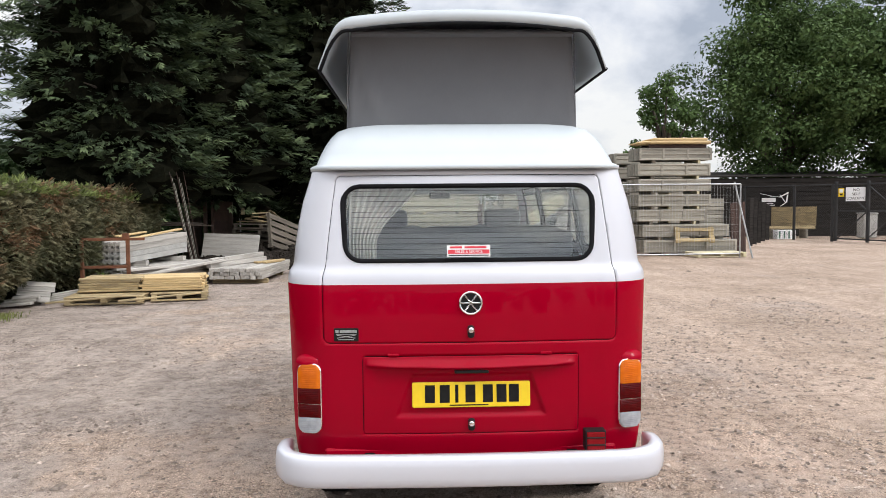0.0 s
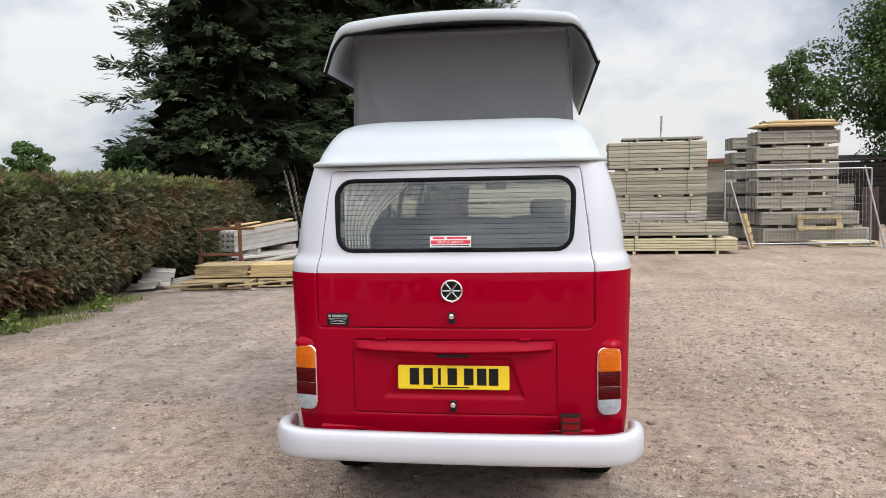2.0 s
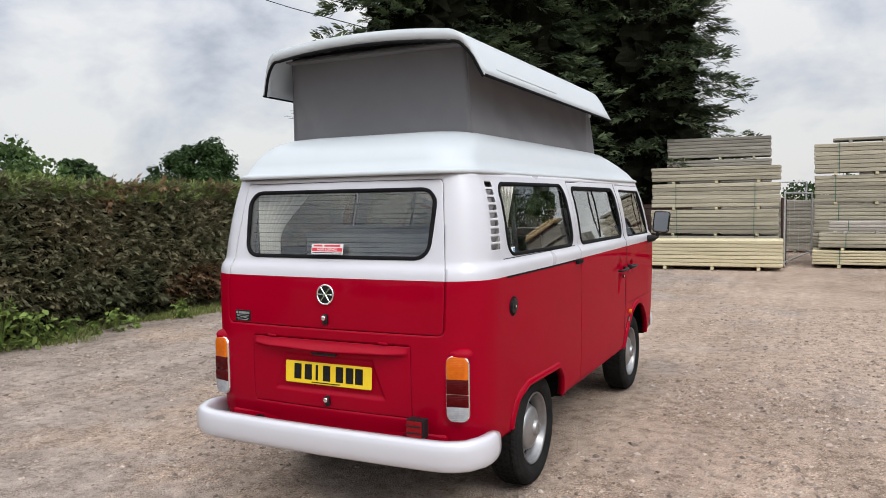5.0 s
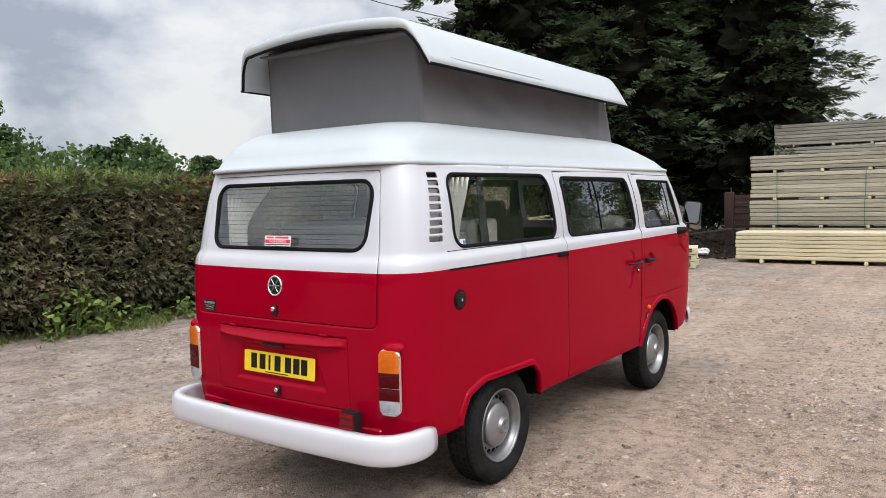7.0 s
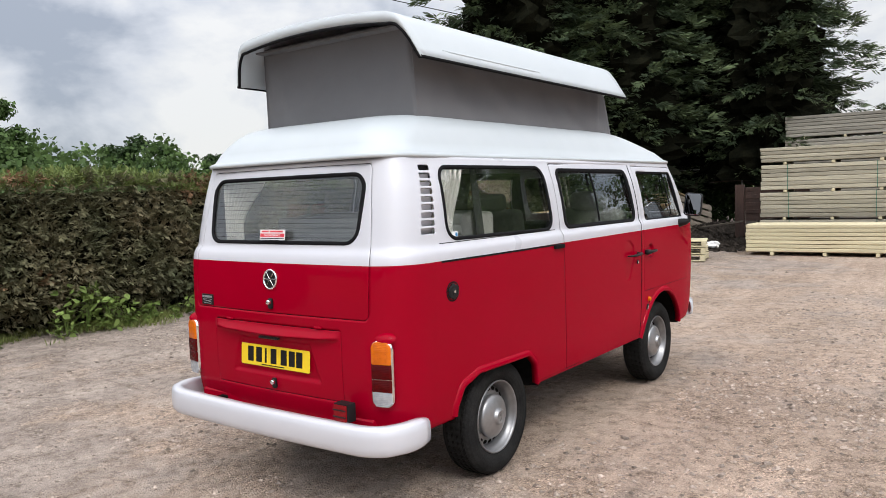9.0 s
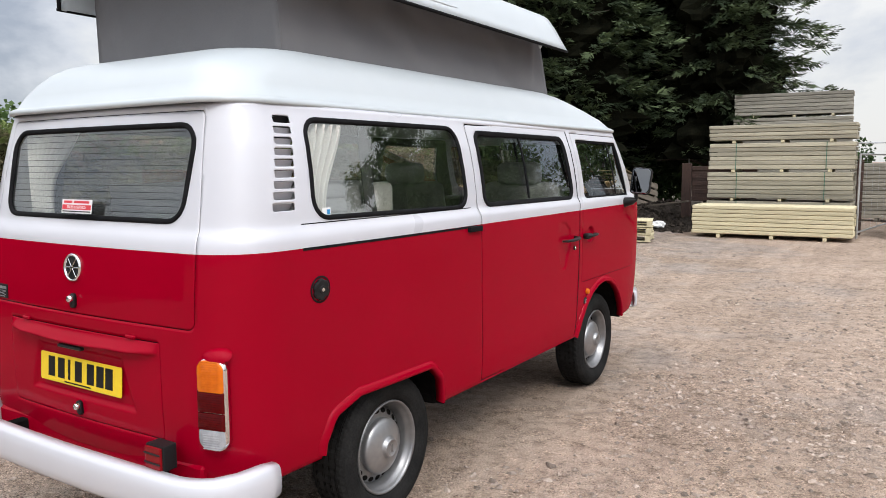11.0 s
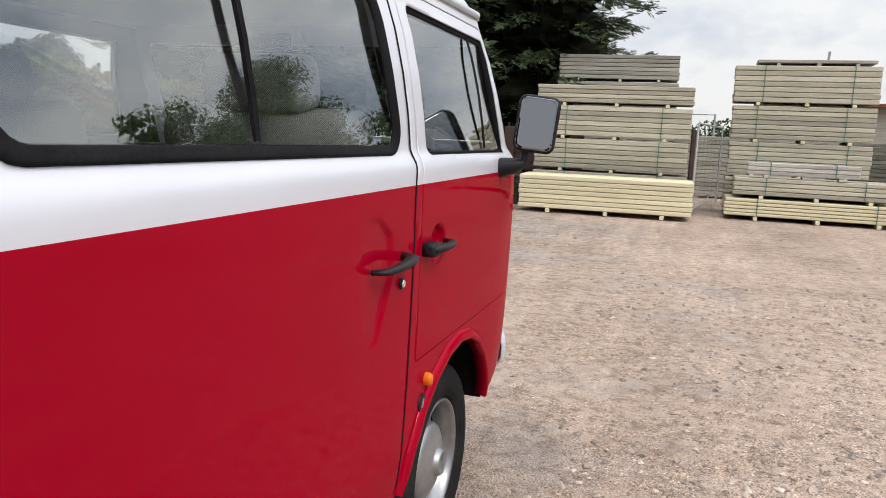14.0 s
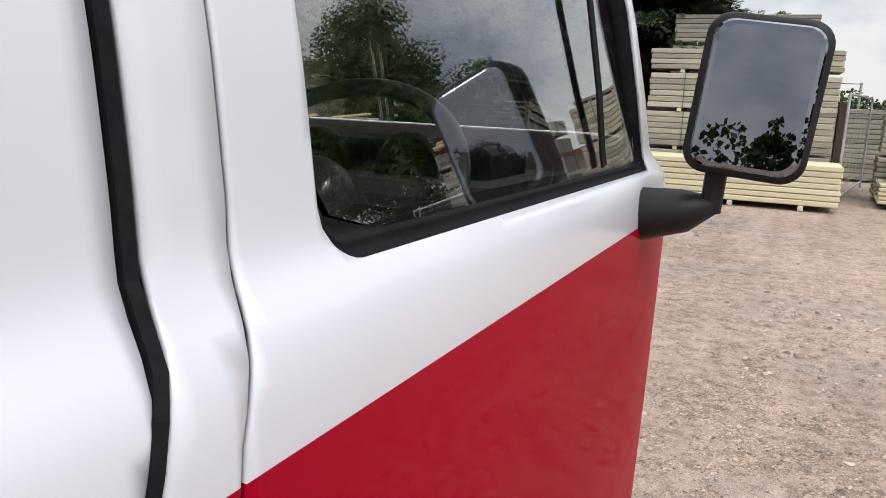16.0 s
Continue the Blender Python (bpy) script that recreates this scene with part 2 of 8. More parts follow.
def herringbone(m):
    """Weaves fine zigzag lines into a cloth."""
    n, l = m.node_tree.nodes, m.node_tree.links
    bsdf = n["Principled BSDF"]
    base = bsdf.inputs["Base Color"].links[0].from_socket
    tc = n.new("ShaderNodeTexCoord")
    sep = n.new("ShaderNodeSeparateXYZ")
    l.new(tc.outputs["Object"], sep.inputs[0])
    both = n.new("ShaderNodeMath")
    l.new(sep.outputs["X"], both.inputs[0])
    l.new(sep.outputs["Y"], both.inputs[1])
    zig = n.new("ShaderNodeMath")
    zig.operation = "PINGPONG"
    zig.inputs[1].default_value = 0.012
    l.new(both.outputs[0], zig.inputs[0])
    add = n.new("ShaderNodeMath")
    l.new(zig.outputs[0], add.inputs[0])
    l.new(sep.outputs["Z"], add.inputs[1])
    wave = n.new("ShaderNodeMath")
    wave.operation = "PINGPONG"
    wave.inputs[1].default_value = 0.0026
    l.new(add.outputs[0], wave.inputs[0])
    tone = n.new("ShaderNodeMapRange")
    tone.inputs["From Max"].default_value = 0.0026
    tone.inputs["To Min"].default_value, tone.inputs["To Max"].default_value = 0.45, 1.75
    l.new(wave.outputs[0], tone.inputs["Value"])
    mul = n.new("ShaderNodeMix")
    mul.data_type, mul.blend_type = "RGBA", "MULTIPLY"
    mul.inputs["Factor"].default_value = 1.0
    l.new(base, mul.inputs[6])
    l.new(tone.outputs[0], mul.inputs[7])
    l.new(mul.outputs[2], bsdf.inputs["Base Color"])


herringbone(SEAT)


# ---- mesh helpers ----
def mesh_object(name, verts, faces, mats, parent=None, label="", smooth=False, face_mats=None, loc=None):
    me = bpy.data.meshes.new(name)
    me.from_pydata([tuple(map(float, v)) for v in verts], [], [tuple(map(int, f)) for f in faces])
    for m in mats if isinstance(mats, (list, tuple)) else [mats]:
        me.materials.append(m)
    if face_mats is not None:
        me.polygons.foreach_set("material_index", np.asarray(face_mats, dtype=np.int32))
    if smooth:
        me.polygons.foreach_set("use_smooth", np.ones(len(me.polygons), dtype=bool))
    me.update()
    ob = new(name, me)
    if parent:
        ob.parent = parent
    if label:
        tagged(ob, label=label)
    if loc is not None:
        ob.matrix_basis = loc
    return ob


def part(name, bm, material, parent=None, label="", smooth=False, loc=None):
    """Links a bmesh as one mesh object under a thing or a part."""
    me = bpy.data.meshes.new(name)
    bm.normal_update()
    bm.to_mesh(me)
    bm.free()
    for m in material if isinstance(material, (list, tuple)) else [material]:
        me.materials.append(m)
    if smooth:
        me.polygons.foreach_set("use_smooth", np.ones(len(me.polygons), dtype=bool))
    ob = new(name, me)
    if parent:
        ob.parent = parent
    if label:
        tagged(ob, label=label)
    if loc is not None:
        ob.matrix_basis = loc
    return ob


def thing(name, loc, label, category, group="", kind=""):
    return tagged(root_at(name, loc), label, category, group, kind)


def root_at(name, loc):
    ob = new(name)
    ob.matrix_basis = loc
    ob.empty_display_size = 0.2
    return ob


def box(bm, size, centre=(0, 0, 0), bevel=0.0, turn=None, seg=1):
    """Adds a bevelled box to a bmesh."""
    m = Matrix.Translation(centre) @ (turn or Matrix.Identity(4)) @ Matrix.Diagonal((*size, 1))
    made = bmesh.ops.create_cube(bm, size=1.0, matrix=m)["verts"]
    if bevel:
        edges = list({e for v in made for e in v.link_edges})
        bmesh.ops.bevel(bm, geom=edges, offset=bevel, segments=seg, affect="EDGES", profile=0.7)
    return bm


def one_box(size, centre=(0, 0, 0), bevel=0.0, turn=None, seg=1):
    return box(bmesh.new(), size, centre, bevel, turn, seg)


def tube(bm, a, b, r, n=8, r2=None):
    """Adds a round bar from a to b."""
    a, b = Vector(a), Vector(b)
    d = b - a
    m = Matrix.Translation((a + b) / 2) @ d.to_track_quat("Z", "Y").to_matrix().to_4x4()
    bmesh.ops.create_cone(bm, cap_ends=True, segments=n, radius1=r, radius2=r if r2 is None else r2, depth=d.length, matrix=m)
    return bm


def sweep(points, radius, n=8, closed=False, flat=1.0):
    """Vertices and faces of a round bar along points."""
    pts = [Vector(p) for p in points]
    verts, faces = [], []
    k = len(pts)
    for i, p in enumerate(pts):
        t = (pts[(i + 1) % k] - pts[i - 1]) if closed else (pts[min(i + 1, k - 1)] - pts[max(i - 1, 0)])
        q = t.normalized().to_track_quat("Z", "Y")
        r = radius[i] if isinstance(radius, (list, tuple)) else radius
        for j in range(n):
            an = 2 * math.pi * j / n
            verts.append(p + q @ Vector((r * math.cos(an), r * flat * math.sin(an), 0)))
    for i in range(k if closed else k - 1):
        for j in range(n):
            a, b = i * n + j, i * n + (j + 1) % n
            c, d = ((i + 1) % k) * n + (j + 1) % n, ((i + 1) % k) * n + j
            faces.append((a, b, c, d))
    if not closed:
        faces += [tuple(range(n))[::-1], tuple(range((k - 1) * n, k * n))]
    return verts, faces


def lathe(profile, n=48, axis="x"):
    """Vertices and faces of a profile of (radius, along) turned about an axis."""
    verts, faces = [], []
    for r, s in profile:
        for j in range(n):
            an = 2 * math.pi * j / n
            c, d = r * math.cos(an), r * math.sin(an)
            verts.append({"x": (s, c, d), "y": (d, s, c), "z": (c, d, s)}[axis])
    for i in range(len(profile) - 1):
        for j in range(n):
            faces.append((i * n + j, i * n + (j + 1) % n, (i + 1) * n + (j + 1) % n, (i + 1) * n + j))
    return verts, faces


def thicken(ob, metres, offset=-1.0):
    mod = ob.modifiers.new("thickness", "SOLIDIFY")
    mod.thickness, mod.offset, mod.use_even_offset = metres, offset, True
    return ob


def letters(name, text, size, mat, parent, loc, depth=0.001, label=""):
    cu = bpy.data.curves.new(name, "FONT")
    cu.body, cu.size, cu.extrude, cu.align_x, cu.align_y = text, size, depth, "CENTER", "CENTER"
    tmp = bpy.data.objects.new(name, cu)
    me = bpy.data.meshes.new_from_object(tmp)
    bpy.data.objects.remove(tmp)
    me.materials.clear()
    me.materials.append(mat)
    ob = new(name, me)
    ob.parent = parent
    ob.matrix_basis = loc
    if label:
        tagged(ob, label=label)
    return ob


# ---- camper van: the body is one lofted skin, cut into panels ----
# height, half width, rear y, front y
PROFILE = np.array([
    (0.40, 0.814, 0.050, 4.10), (0.46, 0.827, 0.014, 4.18), (0.55, 0.836, -0.004, 4.22), (0.70, 0.841, -0.012, 4.25),
    (0.90, 0.846, -0.012, 4.26), (1.08, 0.851, -0.008, 4.25), (1.20, 0.855, 0.000, 4.22), (1.238, 0.856, 0.004, 4.20),
    (1.260, 0.855, 0.008, 4.18), (1.280, 0.852, 0.014, 4.16), (1.294, 0.845, 0.022, 4.14), (1.304, 0.836, 0.030, 4.12),
    (1.318, 0.829, 0.036, 4.10), (1.40, 0.8205, 0.053, 4.03), (1.50, 0.805, 0.074, 3.95), (1.60, 0.783, 0.096, 3.86),
    (1.68, 0.757, 0.115, 3.79), (1.72, 0.744, 0.126, 3.75), (1.75, 0.738, 0.136, 3.72)])
BELT = 1.237
_zs = np.linspace(0.36, 1.79, 716)
_soft = np.exp(-np.linspace(-2, 2, 17) ** 2)
SMOOTH = np.stack([_zs] + [np.convolve(np.pad(np.interp(_zs, PROFILE[:, 0], PROFILE[:, k]), 8, "edge"), _soft / _soft.sum(), "valid") for k in (1, 2, 3)], 1)
XR, YR, XF, YF = 0.56, 0.30, 0.52, 3.60  # where the rear and front corners begin
P_CORNER, P_SIDE, P_FRONT, P_NOSE, P_END = 0.56, 1.00, 4.30, 5.27, 5.79


def skin(p, z):
    """A place on the right half of the body: p runs from the middle of the rear round the side (p = y + 0.7) to the nose."""
    p, z = np.broadcast_arrays(np.asarray(p, float), np.asarray(z, float))
    w, yr, yf = (np.interp(z, SMOOTH[:, 0], SMOOTH[:, k]) for k in (1, 2, 3))
    x, y = np.zeros_like(p), np.zeros_like(p)
    rear = p <= P_CORNER
    x[rear], y[rear] = p[rear], (yr + 0.018 * (p / XR) ** 2)[rear]
    start = yr + 0.018
    w_rear = w - 0.022
    c = (p > P_CORNER) & (p <= P_SIDE)
    th = (p - P_CORNER) / (P_SIDE - P_CORNER) * math.pi / 2
    x[c] = (XR + (w_rear - XR) * np.abs(np.sin(th)) ** 0.80)[c]
    y[c] = (YR - (YR - start) * np.abs(np.cos(th)) ** 0.80)[c]
    s = (p > P_SIDE) & (p <= P_FRONT)
    ys = p - 0.7
    x[s] = (w - 0.022 * np.clip((1.35 - ys) / 1.05, 0, 1) ** 2)[s]
    y[s] = ys[s]
    f = (p > P_FRONT) & (p <= P_NOSE)
    th = np.clip((p - P_FRONT) / (P_NOSE - P_FRONT), 0, 1) * math.pi / 2
    x[f] = (XF + (w - XF) * np.clip(np.cos(th), 0, 1) ** 0.66)[f]
    y[f] = (YF + (yf - YF) * np.sin(th) ** 0.84)[f]
    nose = p > P_NOSE
    x[nose] = np.maximum(P_END - p, 0)[nose] * XF / (P_END - P_NOSE)
    y[nose] = yf[nose]
    return np.stack([x, y, z], -1)


def skin_normal(p, z, e=0.004):
    n = np.cross(skin(p + e, z) - skin(np.maximum(p - e, 0), z), skin(p, z + e) - skin(p, z - e))
    return n / np.linalg.norm(n, axis=-1, keepdims=True)


def shrunk(poly, r):
    """A convex polygon, counter-clockwise, moved in by r."""
    poly = np.asarray(poly, float)
    k, out_pts = len(poly), []
    for i in range(k):
        a, b, c = poly[i - 1], poly[i], poly[(i + 1) % k]
        d1, d2 = (b - a) / np.linalg.norm(b - a), (c - b) / np.linalg.norm(c - b)
        n1, n2 = np.array([-d1[1], d1[0]]), np.array([-d2[1], d2[0]])
        out_pts.append(b + r * (n1 + n2) / (1 + n1 @ n2))
    return np.array(out_pts)


def outline(poly, r, grow=0.0, arc=6, like=None):
    """Points along a polygon with rounded corners, moved out by grow, and their outward directions."""
    core = shrunk(poly, r)
    ruler = np.asarray(poly if like is None else like, float)
    k, pts, dirs = len(core), [], []
    for i in range(k):
        a, b, c = core[i - 1], core[i], core[(i + 1) % k]
        d1, d2 = (b - a) / np.linalg.norm(b - a), (c - b) / np.linalg.norm(c - b)
        n1, n2 = np.array([d1[1], -d1[0]]), np.array([d2[1], -d2[0]])
        a1, a2 = math.atan2(n1[1], n1[0]), math.atan2(n2[1], n2[0])
        if d1[0] * d2[1] - d1[1] * d2[0] < -1e-6:  # an inward corner stays sharp
            pts.append(b + (r + grow) * (n1 + n2) / (1 + n1 @ n2))
            dirs.append((n1 + n2) / np.linalg.norm(n1 + n2))
            a1 = a2 = None
        elif a2 < a1:
            a2 += 2 * math.pi
        for t in np.linspace(a1, a2, arc) if a1 is not None else ():
            n = np.array([math.cos(t), math.sin(t)])
            pts.append(b + (r + grow) * n)
            dirs.append(n)
        m1, m2 = b + (r + grow) * n2, c + (r + grow) * n2
        steps = max(2, int(np.linalg.norm(ruler[i] - ruler[(i + 1) % k]) / 0.04))
        for t in np.linspace(0, 1, steps + 1)[1:-1]:
            pts.append(m1 + t * (m2 - m1))
            dirs.append(n2)
    return np.array(pts), np.array(dirs)


def inside(poly, r):
    """A signed distance to a polygon with rounded corners: below 0 inside."""
    core = shrunk(poly, r)

    def distance(p, z):
        q = np.stack([p, z], -1)
        best, within = np.full(p.shape, 9.0), np.zeros(p.shape, bool)
        for i in range(len(core)):
            a, b = core[i - 1], core[i]
            ab = b - a
            t = np.clip(((q - a) @ ab) / (ab @ ab), 0, 1)
            best = np.minimum(best, np.linalg.norm(q - a - t[..., None] * ab, axis=-1))
            if a[1] != b[1]:
                across = (a[1] > q[..., 1]) != (b[1] > q[..., 1])
                within ^= across & (q[..., 0] < (b[0] - a[0]) * (q[..., 1] - a[1]) / (b[1] - a[1]) + a[0])
        return np.where(within, -best, best) - r
    return distance


def grid_lines(lo, hi, cell, at=(), dense=None):
    """Even steps from lo to hi, with one laid on each value of at and finer ones in dense = (from, to, cell)."""
    v = np.linspace(lo, hi, max(2, int(round((hi - lo) / cell)) + 1))
    for e in at:
        if lo < e < hi:
            v[np.argmin(np.abs(v - e))] = e
    if dense:
        v = np.sort(np.concatenate([v[(v < dense[0]) | (v > dense[1])], np.arange(dense[0], dense[1], dense[2])]))
        v = v[np.concatenate([[True], np.diff(v) > 0.0008])]
    return v


def cut_panel(name, p_range, z_range, keep, parent, mats=None, label="", cell=0.015, relief=None, both=False, mirror=False,
              push=0.0, thick=0.004, extra_z=(BELT,), smooth=True, dense=None):
    """A panel of the skin: a grid cut off along the line keep(p, z) = 0."""
    pv = grid_lines(*p_range, cell, (), dense and dense[:2] + dense[4:])
    zv = grid_lines(*z_range, cell, extra_z, dense and dense[2:])
    gp, gz = np.meshgrid(pv, zv, indexing="ij")
    nz = len(zv)
    i, j = np.meshgrid(np.arange(len(pv) - 1), np.arange(nz - 1), indexing="ij")
    quads = np.stack([i * nz + j, (i + 1) * nz + j, (i + 1) * nz + j + 1, i * nz + j + 1], -1).reshape(-1, 4)
    p_all, z_all, faces = gp.ravel(), gz.ravel(), None
    if keep is None:
        faces = [tuple(q) for q in quads]
    else:
        d, e = keep(gp, gz), 1e-4
        gx, gy = (keep(gp + e, gz) - d) / e, (keep(gp, gz + e) - d) / e
        g2 = np.maximum(gx * gx + gy * gy, 0.5)
        near = np.abs(d) < 0.16 * min(cell, dense[4] if dense else cell)
        p_all = np.where(near, np.clip(gp - d * gx / g2, *p_range), gp).ravel()
        z_all = np.where(near, np.clip(gz - d * gy / g2, *z_range), gz).ravel()
        d = np.where(near, -1e-7, d).ravel()
        count = (d[quads] < 0).sum(1)
        faces = [tuple(q) for q in quads[count == 4]]
        more_p, more_z, cuts = [], [], {}
        for q in quads[(count > 0) & (count < 4)]:
            loop = []
            for a, b in zip(q, np.roll(q, -1)):
                if d[a] < 0:
                    loop.append(a)
                if (d[a] < 0) != (d[b] < 0):
                    key = (min(a, b), max(a, b))
                    if key not in cuts:
                        t = d[a] / (d[a] - d[b])
                        if min(t, 1 - t) < 1e-3:
                            cuts[key] = a if d[a] < 0 else b
                        else:
                            cuts[key] = len(p_all) + len(more_p)
                            more_p.append(p_all[a] + t * (p_all[b] - p_all[a]))
                            more_z.append(z_all[a] + t * (z_all[b] - z_all[a]))
                    if not loop or loop[-1] != cuts[key]:
                        loop.append(cuts[key])
            loop = [v for k, v in enumerate(loop) if v != loop[k - 1]]
            if len(loop) > 2:
                faces.append(tuple(loop))
        p_all, z_all = np.concatenate([p_all, more_p]), np.concatenate([z_all, more_z])
    height = np.zeros_like(p_all) + push
    if relief is not None:
        height = height + relief(p_all, z_all)
    verts = skin(p_all, z_all) + skin_normal(p_all, z_all) * height[:, None]
    verts[p_all < 1e-6, 0] = 0.0
    used = np.unique(np.concatenate([np.array(f) for f in faces]))
    place = np.full(len(verts), -1)
    place[used] = np.arange(len(used))
    verts, faces = verts[used], [tuple(place[list(f)]) for f in faces]
    if both:
        faces = faces + [tuple(v + len(verts) for v in f[::-1]) for f in faces]
        verts = np.concatenate([verts, verts * (-1, 1, 1)])
    elif mirror:
        verts, faces = verts * (-1, 1, 1), [f[::-1] for f in faces]
    mats = mats or [RED, WHITE]
    tone = [int(verts[list(f)][:, 2].mean() > BELT) for f in faces] if len(mats) == 2 else None
    ob = mesh_object(name, verts, faces, mats, parent, label, smooth, tone)
    if both:
        bm = bmesh.new()
        bm.from_mesh(ob.data)
        bmesh.ops.remove_doubles(bm, verts=bm.verts, dist=0.0005)
        bm.to_mesh(ob.data)
        bm.free()
    if thick:
        thicken(ob, thick)
    return ob


def joined(a, b, thick=0.004):
    """Welds the left half of the shell to the right one along the middle."""
    bm = bmesh.new()
    bm.from_mesh(a.data)
    bm.from_mesh(b.data)
    bmesh.ops.remove_doubles(bm, verts=[v for v in bm.verts if abs(v.co.x) < 0.002], dist=0.0008)
    bm.to_mesh(a.data)
    bm.free()
    bpy.data.objects.remove(b)
    return thicken(a, thick)


def seal(name, poly, r, profile, mat, parent, label="", rear=False, mirror=False, inner=None, r_inner=0.0):
    """A strip along a rounded outline on the skin; profile: (outward, raised) pairs."""
    rings = []
    for d, h in profile:
        if inner is None:
            pts, _ = outline(poly, r, d)
        else:  # d runs from 0 on the outer line to 1 on the inner one
            pts = outline(poly, r)[0] * (1 - d) + outline(inner, r_inner, like=poly)[0] * d
        p, z = pts[:, 0], pts[:, 1]
        if rear:
            base, n = skin(np.abs(p), z), skin_normal(np.abs(p), z)
            base[:, 0] *= np.sign(p)
            n[:, 0] *= np.sign(p)
        else:
            base, n = skin(p, z), skin_normal(p, z)
        v = base + h * n
        rings.append(v * (-1, 1, 1) if mirror else v)
    k = len(rings[0])
    verts = np.concatenate(rings)
    faces = []
    for i in range(len(profile)):
        o1, o2 = i * k, ((i + 1) % len(profile)) * k
        for j in range(k):
            f = (o1 + j, o1 + (j + 1) % k, o2 + (j + 1) % k, o2 + j)
            faces.append(f[::-1] if mirror else f)
    return mesh_object(name, verts, faces, mat, parent, label, True)


def on_side(y, z, out_by=0.0):
    """A place and its turn on the right side of the van: local x forward, y up, z outward."""
    pos, n = skin(y + 0.7, z), skin_normal(np.array(y + 0.7), np.array(z))
    n = Vector(n)
    up = (Vector((0, 0, 1)) - n * n.z).normalized()
    fwd = up.cross(n)
    m = Matrix((fwd, up, n)).transposed().to_4x4()
    m.translation = Vector(pos) + n * out_by
    return m


def on_rear(x, z, out_by=0.0):
    """A place and its turn on the rear: local x to the right, y up, z outward."""
    pos, n = skin(np.abs(x), z), skin_normal(np.array(abs(x)), np.array(z))
    n = Vector(n)
    if x < 0:
        pos, n = pos * (-1, 1, 1), Vector((-n.x, n.y, n.z))
    up = (Vector((0, 0, 1)) - n * n.z).normalized()
    m = Matrix((up.cross(n), up, n)).transposed().to_4x4()
    m.translation = Vector(pos) + n * out_by
    return m


S = 0.7  # side: p = y + S
WIN_REAR_SIDE = [(0.425 + S, 1.333), (1.476 + S, 1.323), (1.478 + S, 1.698), (0.455 + S, 1.698)]
WIN_SLIDE = [(1.632 + S, 1.317), (2.740 + S, 1.309), (2.706 + S, 1.684), (1.638 + S, 1.690)]
PANE_SLIDE = [(1.662 + S, 1.338), (2.713 + S, 1.329), (2.680 + S, 1.663), (1.666 + S, 1.669)]
WIN_DOOR = [(2.918 + S, 1.305), (3.715 + S, 1.300), (3.630 + S, 1.668), (2.906 + S, 1.676)]
WIN_BACK = [(-0.550, 1.336), (0.550, 1.336), (0.566, 1.672), (-0.566, 1.672)]
WIN_FRONT = [(-0.60, 1.32), (0.60, 1.32), (0.60, 1.68), (-0.60, 1.68)]
SLIDE_EDGE = [(2.785, 0.44), (2.798, 0.75), (2.796, 0.95), (2.790, 1.10), (2.778, 1.225), (2.779, 1.245), (2.789, 1.277), (2.796, 1.305), (2.798, 1.35), (2.798, 1.42), (2.795, 1.50), (2.784, 1.722)]
SLIDE_REAR = [(1.578 + S, 1.722), (1.562 + S, 1.238), (1.606 + S, 0.44)]
DOOR_SLIDE = [(y + S, z) for y, z in SLIDE_EDGE] + SLIDE_REAR
HOLE_SLIDE = [(y + S + (0.0125 if z > 1.29 else 0.0085), z) for y, z in SLIDE_EDGE] + SLIDE_REAR
DOOR_FRONT = [(2.853 + S, 0.775), (3.78 + S, 0.775), (3.86 + S, 0.95), (3.86 + S, 1.20), (3.68 + S, 1.708), (2.848 + S, 1.715), (2.852 + S, 1.52), (2.854 + S, 1.42),
              (2.854 + S, 1.34), (2.850 + S, 1.308), (2.838 + S, 1.28), (2.828 + S, 1.25), (2.826 + S, 1.225), (2.838 + S, 1.10)]
HATCH = [(-0.630, 0.980), (0.630, 0.980), (0.632, 1.245), (0.598, 1.718), (-0.598, 1.718), (-0.632, 1.245)]
LID = [(-0.477, 0.575), (0.477, 0.575), (0.477, 0.925), (-0.477, 0.925)]
ARCH_REAR = [(0.445 + S, 0.30), (1.255 + S, 0.30), (1.255 + S, 0.44), (1.222 + S, 0.56), (1.140 + S, 0.632), (0.64 + S, 0.636), (0.495 + S, 0.588), (0.445 + S, 0.49)]
ARCH_FRONT = [(3.234 + 0.425 * math.cos(t) + S, 0.325 + 0.42 * math.sin(t)) for t in np.linspace(-0.3, math.pi + 0.3, 15)]

in_win_rs, in_win_sl, in_win_do, in_win_ba = inside(WIN_REAR_SIDE, 0.075), inside(WIN_SLIDE, 0.06), inside(WIN_DOOR, 0.03), inside(WIN_BACK, 0.075)
in_slide, in_front, in_hole = inside(DOOR_SLIDE, 0.006), inside(DOOR_FRONT, 0.008), inside(HOLE_SLIDE, 0.006)
in_hatch, in_lid = inside(HATCH, 0.03), inside(LID, 0.008)
in_arch_r, in_arch_f = inside(ARCH_REAR, 0.065), inside(ARCH_FRONT, 0.02)
GAP = 0.0035
LOUVRE_Z = [1.690 - 0.0383 * k for k in range(9)]
LOUVRES = [[(0.316 + S - 0.22 * (1.70 - z) + dx, z + dz) for dx, dz in ((0, -0.0135), (0.080 + 0.045 * (1.70 - z), -0.0135), (0.080 + 0.045 * (1.70 - z), 0.0135), (0, 0.0135))] for z in LOUVRE_Z]
in_louvres = [inside(q, 0.006) for q in LOUVRES]


def body_keep(p, z):
    d = np.maximum.reduce([-in_win_rs(p, z), -in_hole(p, z), -in_front(p, z), -in_hatch(p, z), -in_lid(p, z), -in_arch_r(p, z), -in_arch_f(p, z)])
    return d


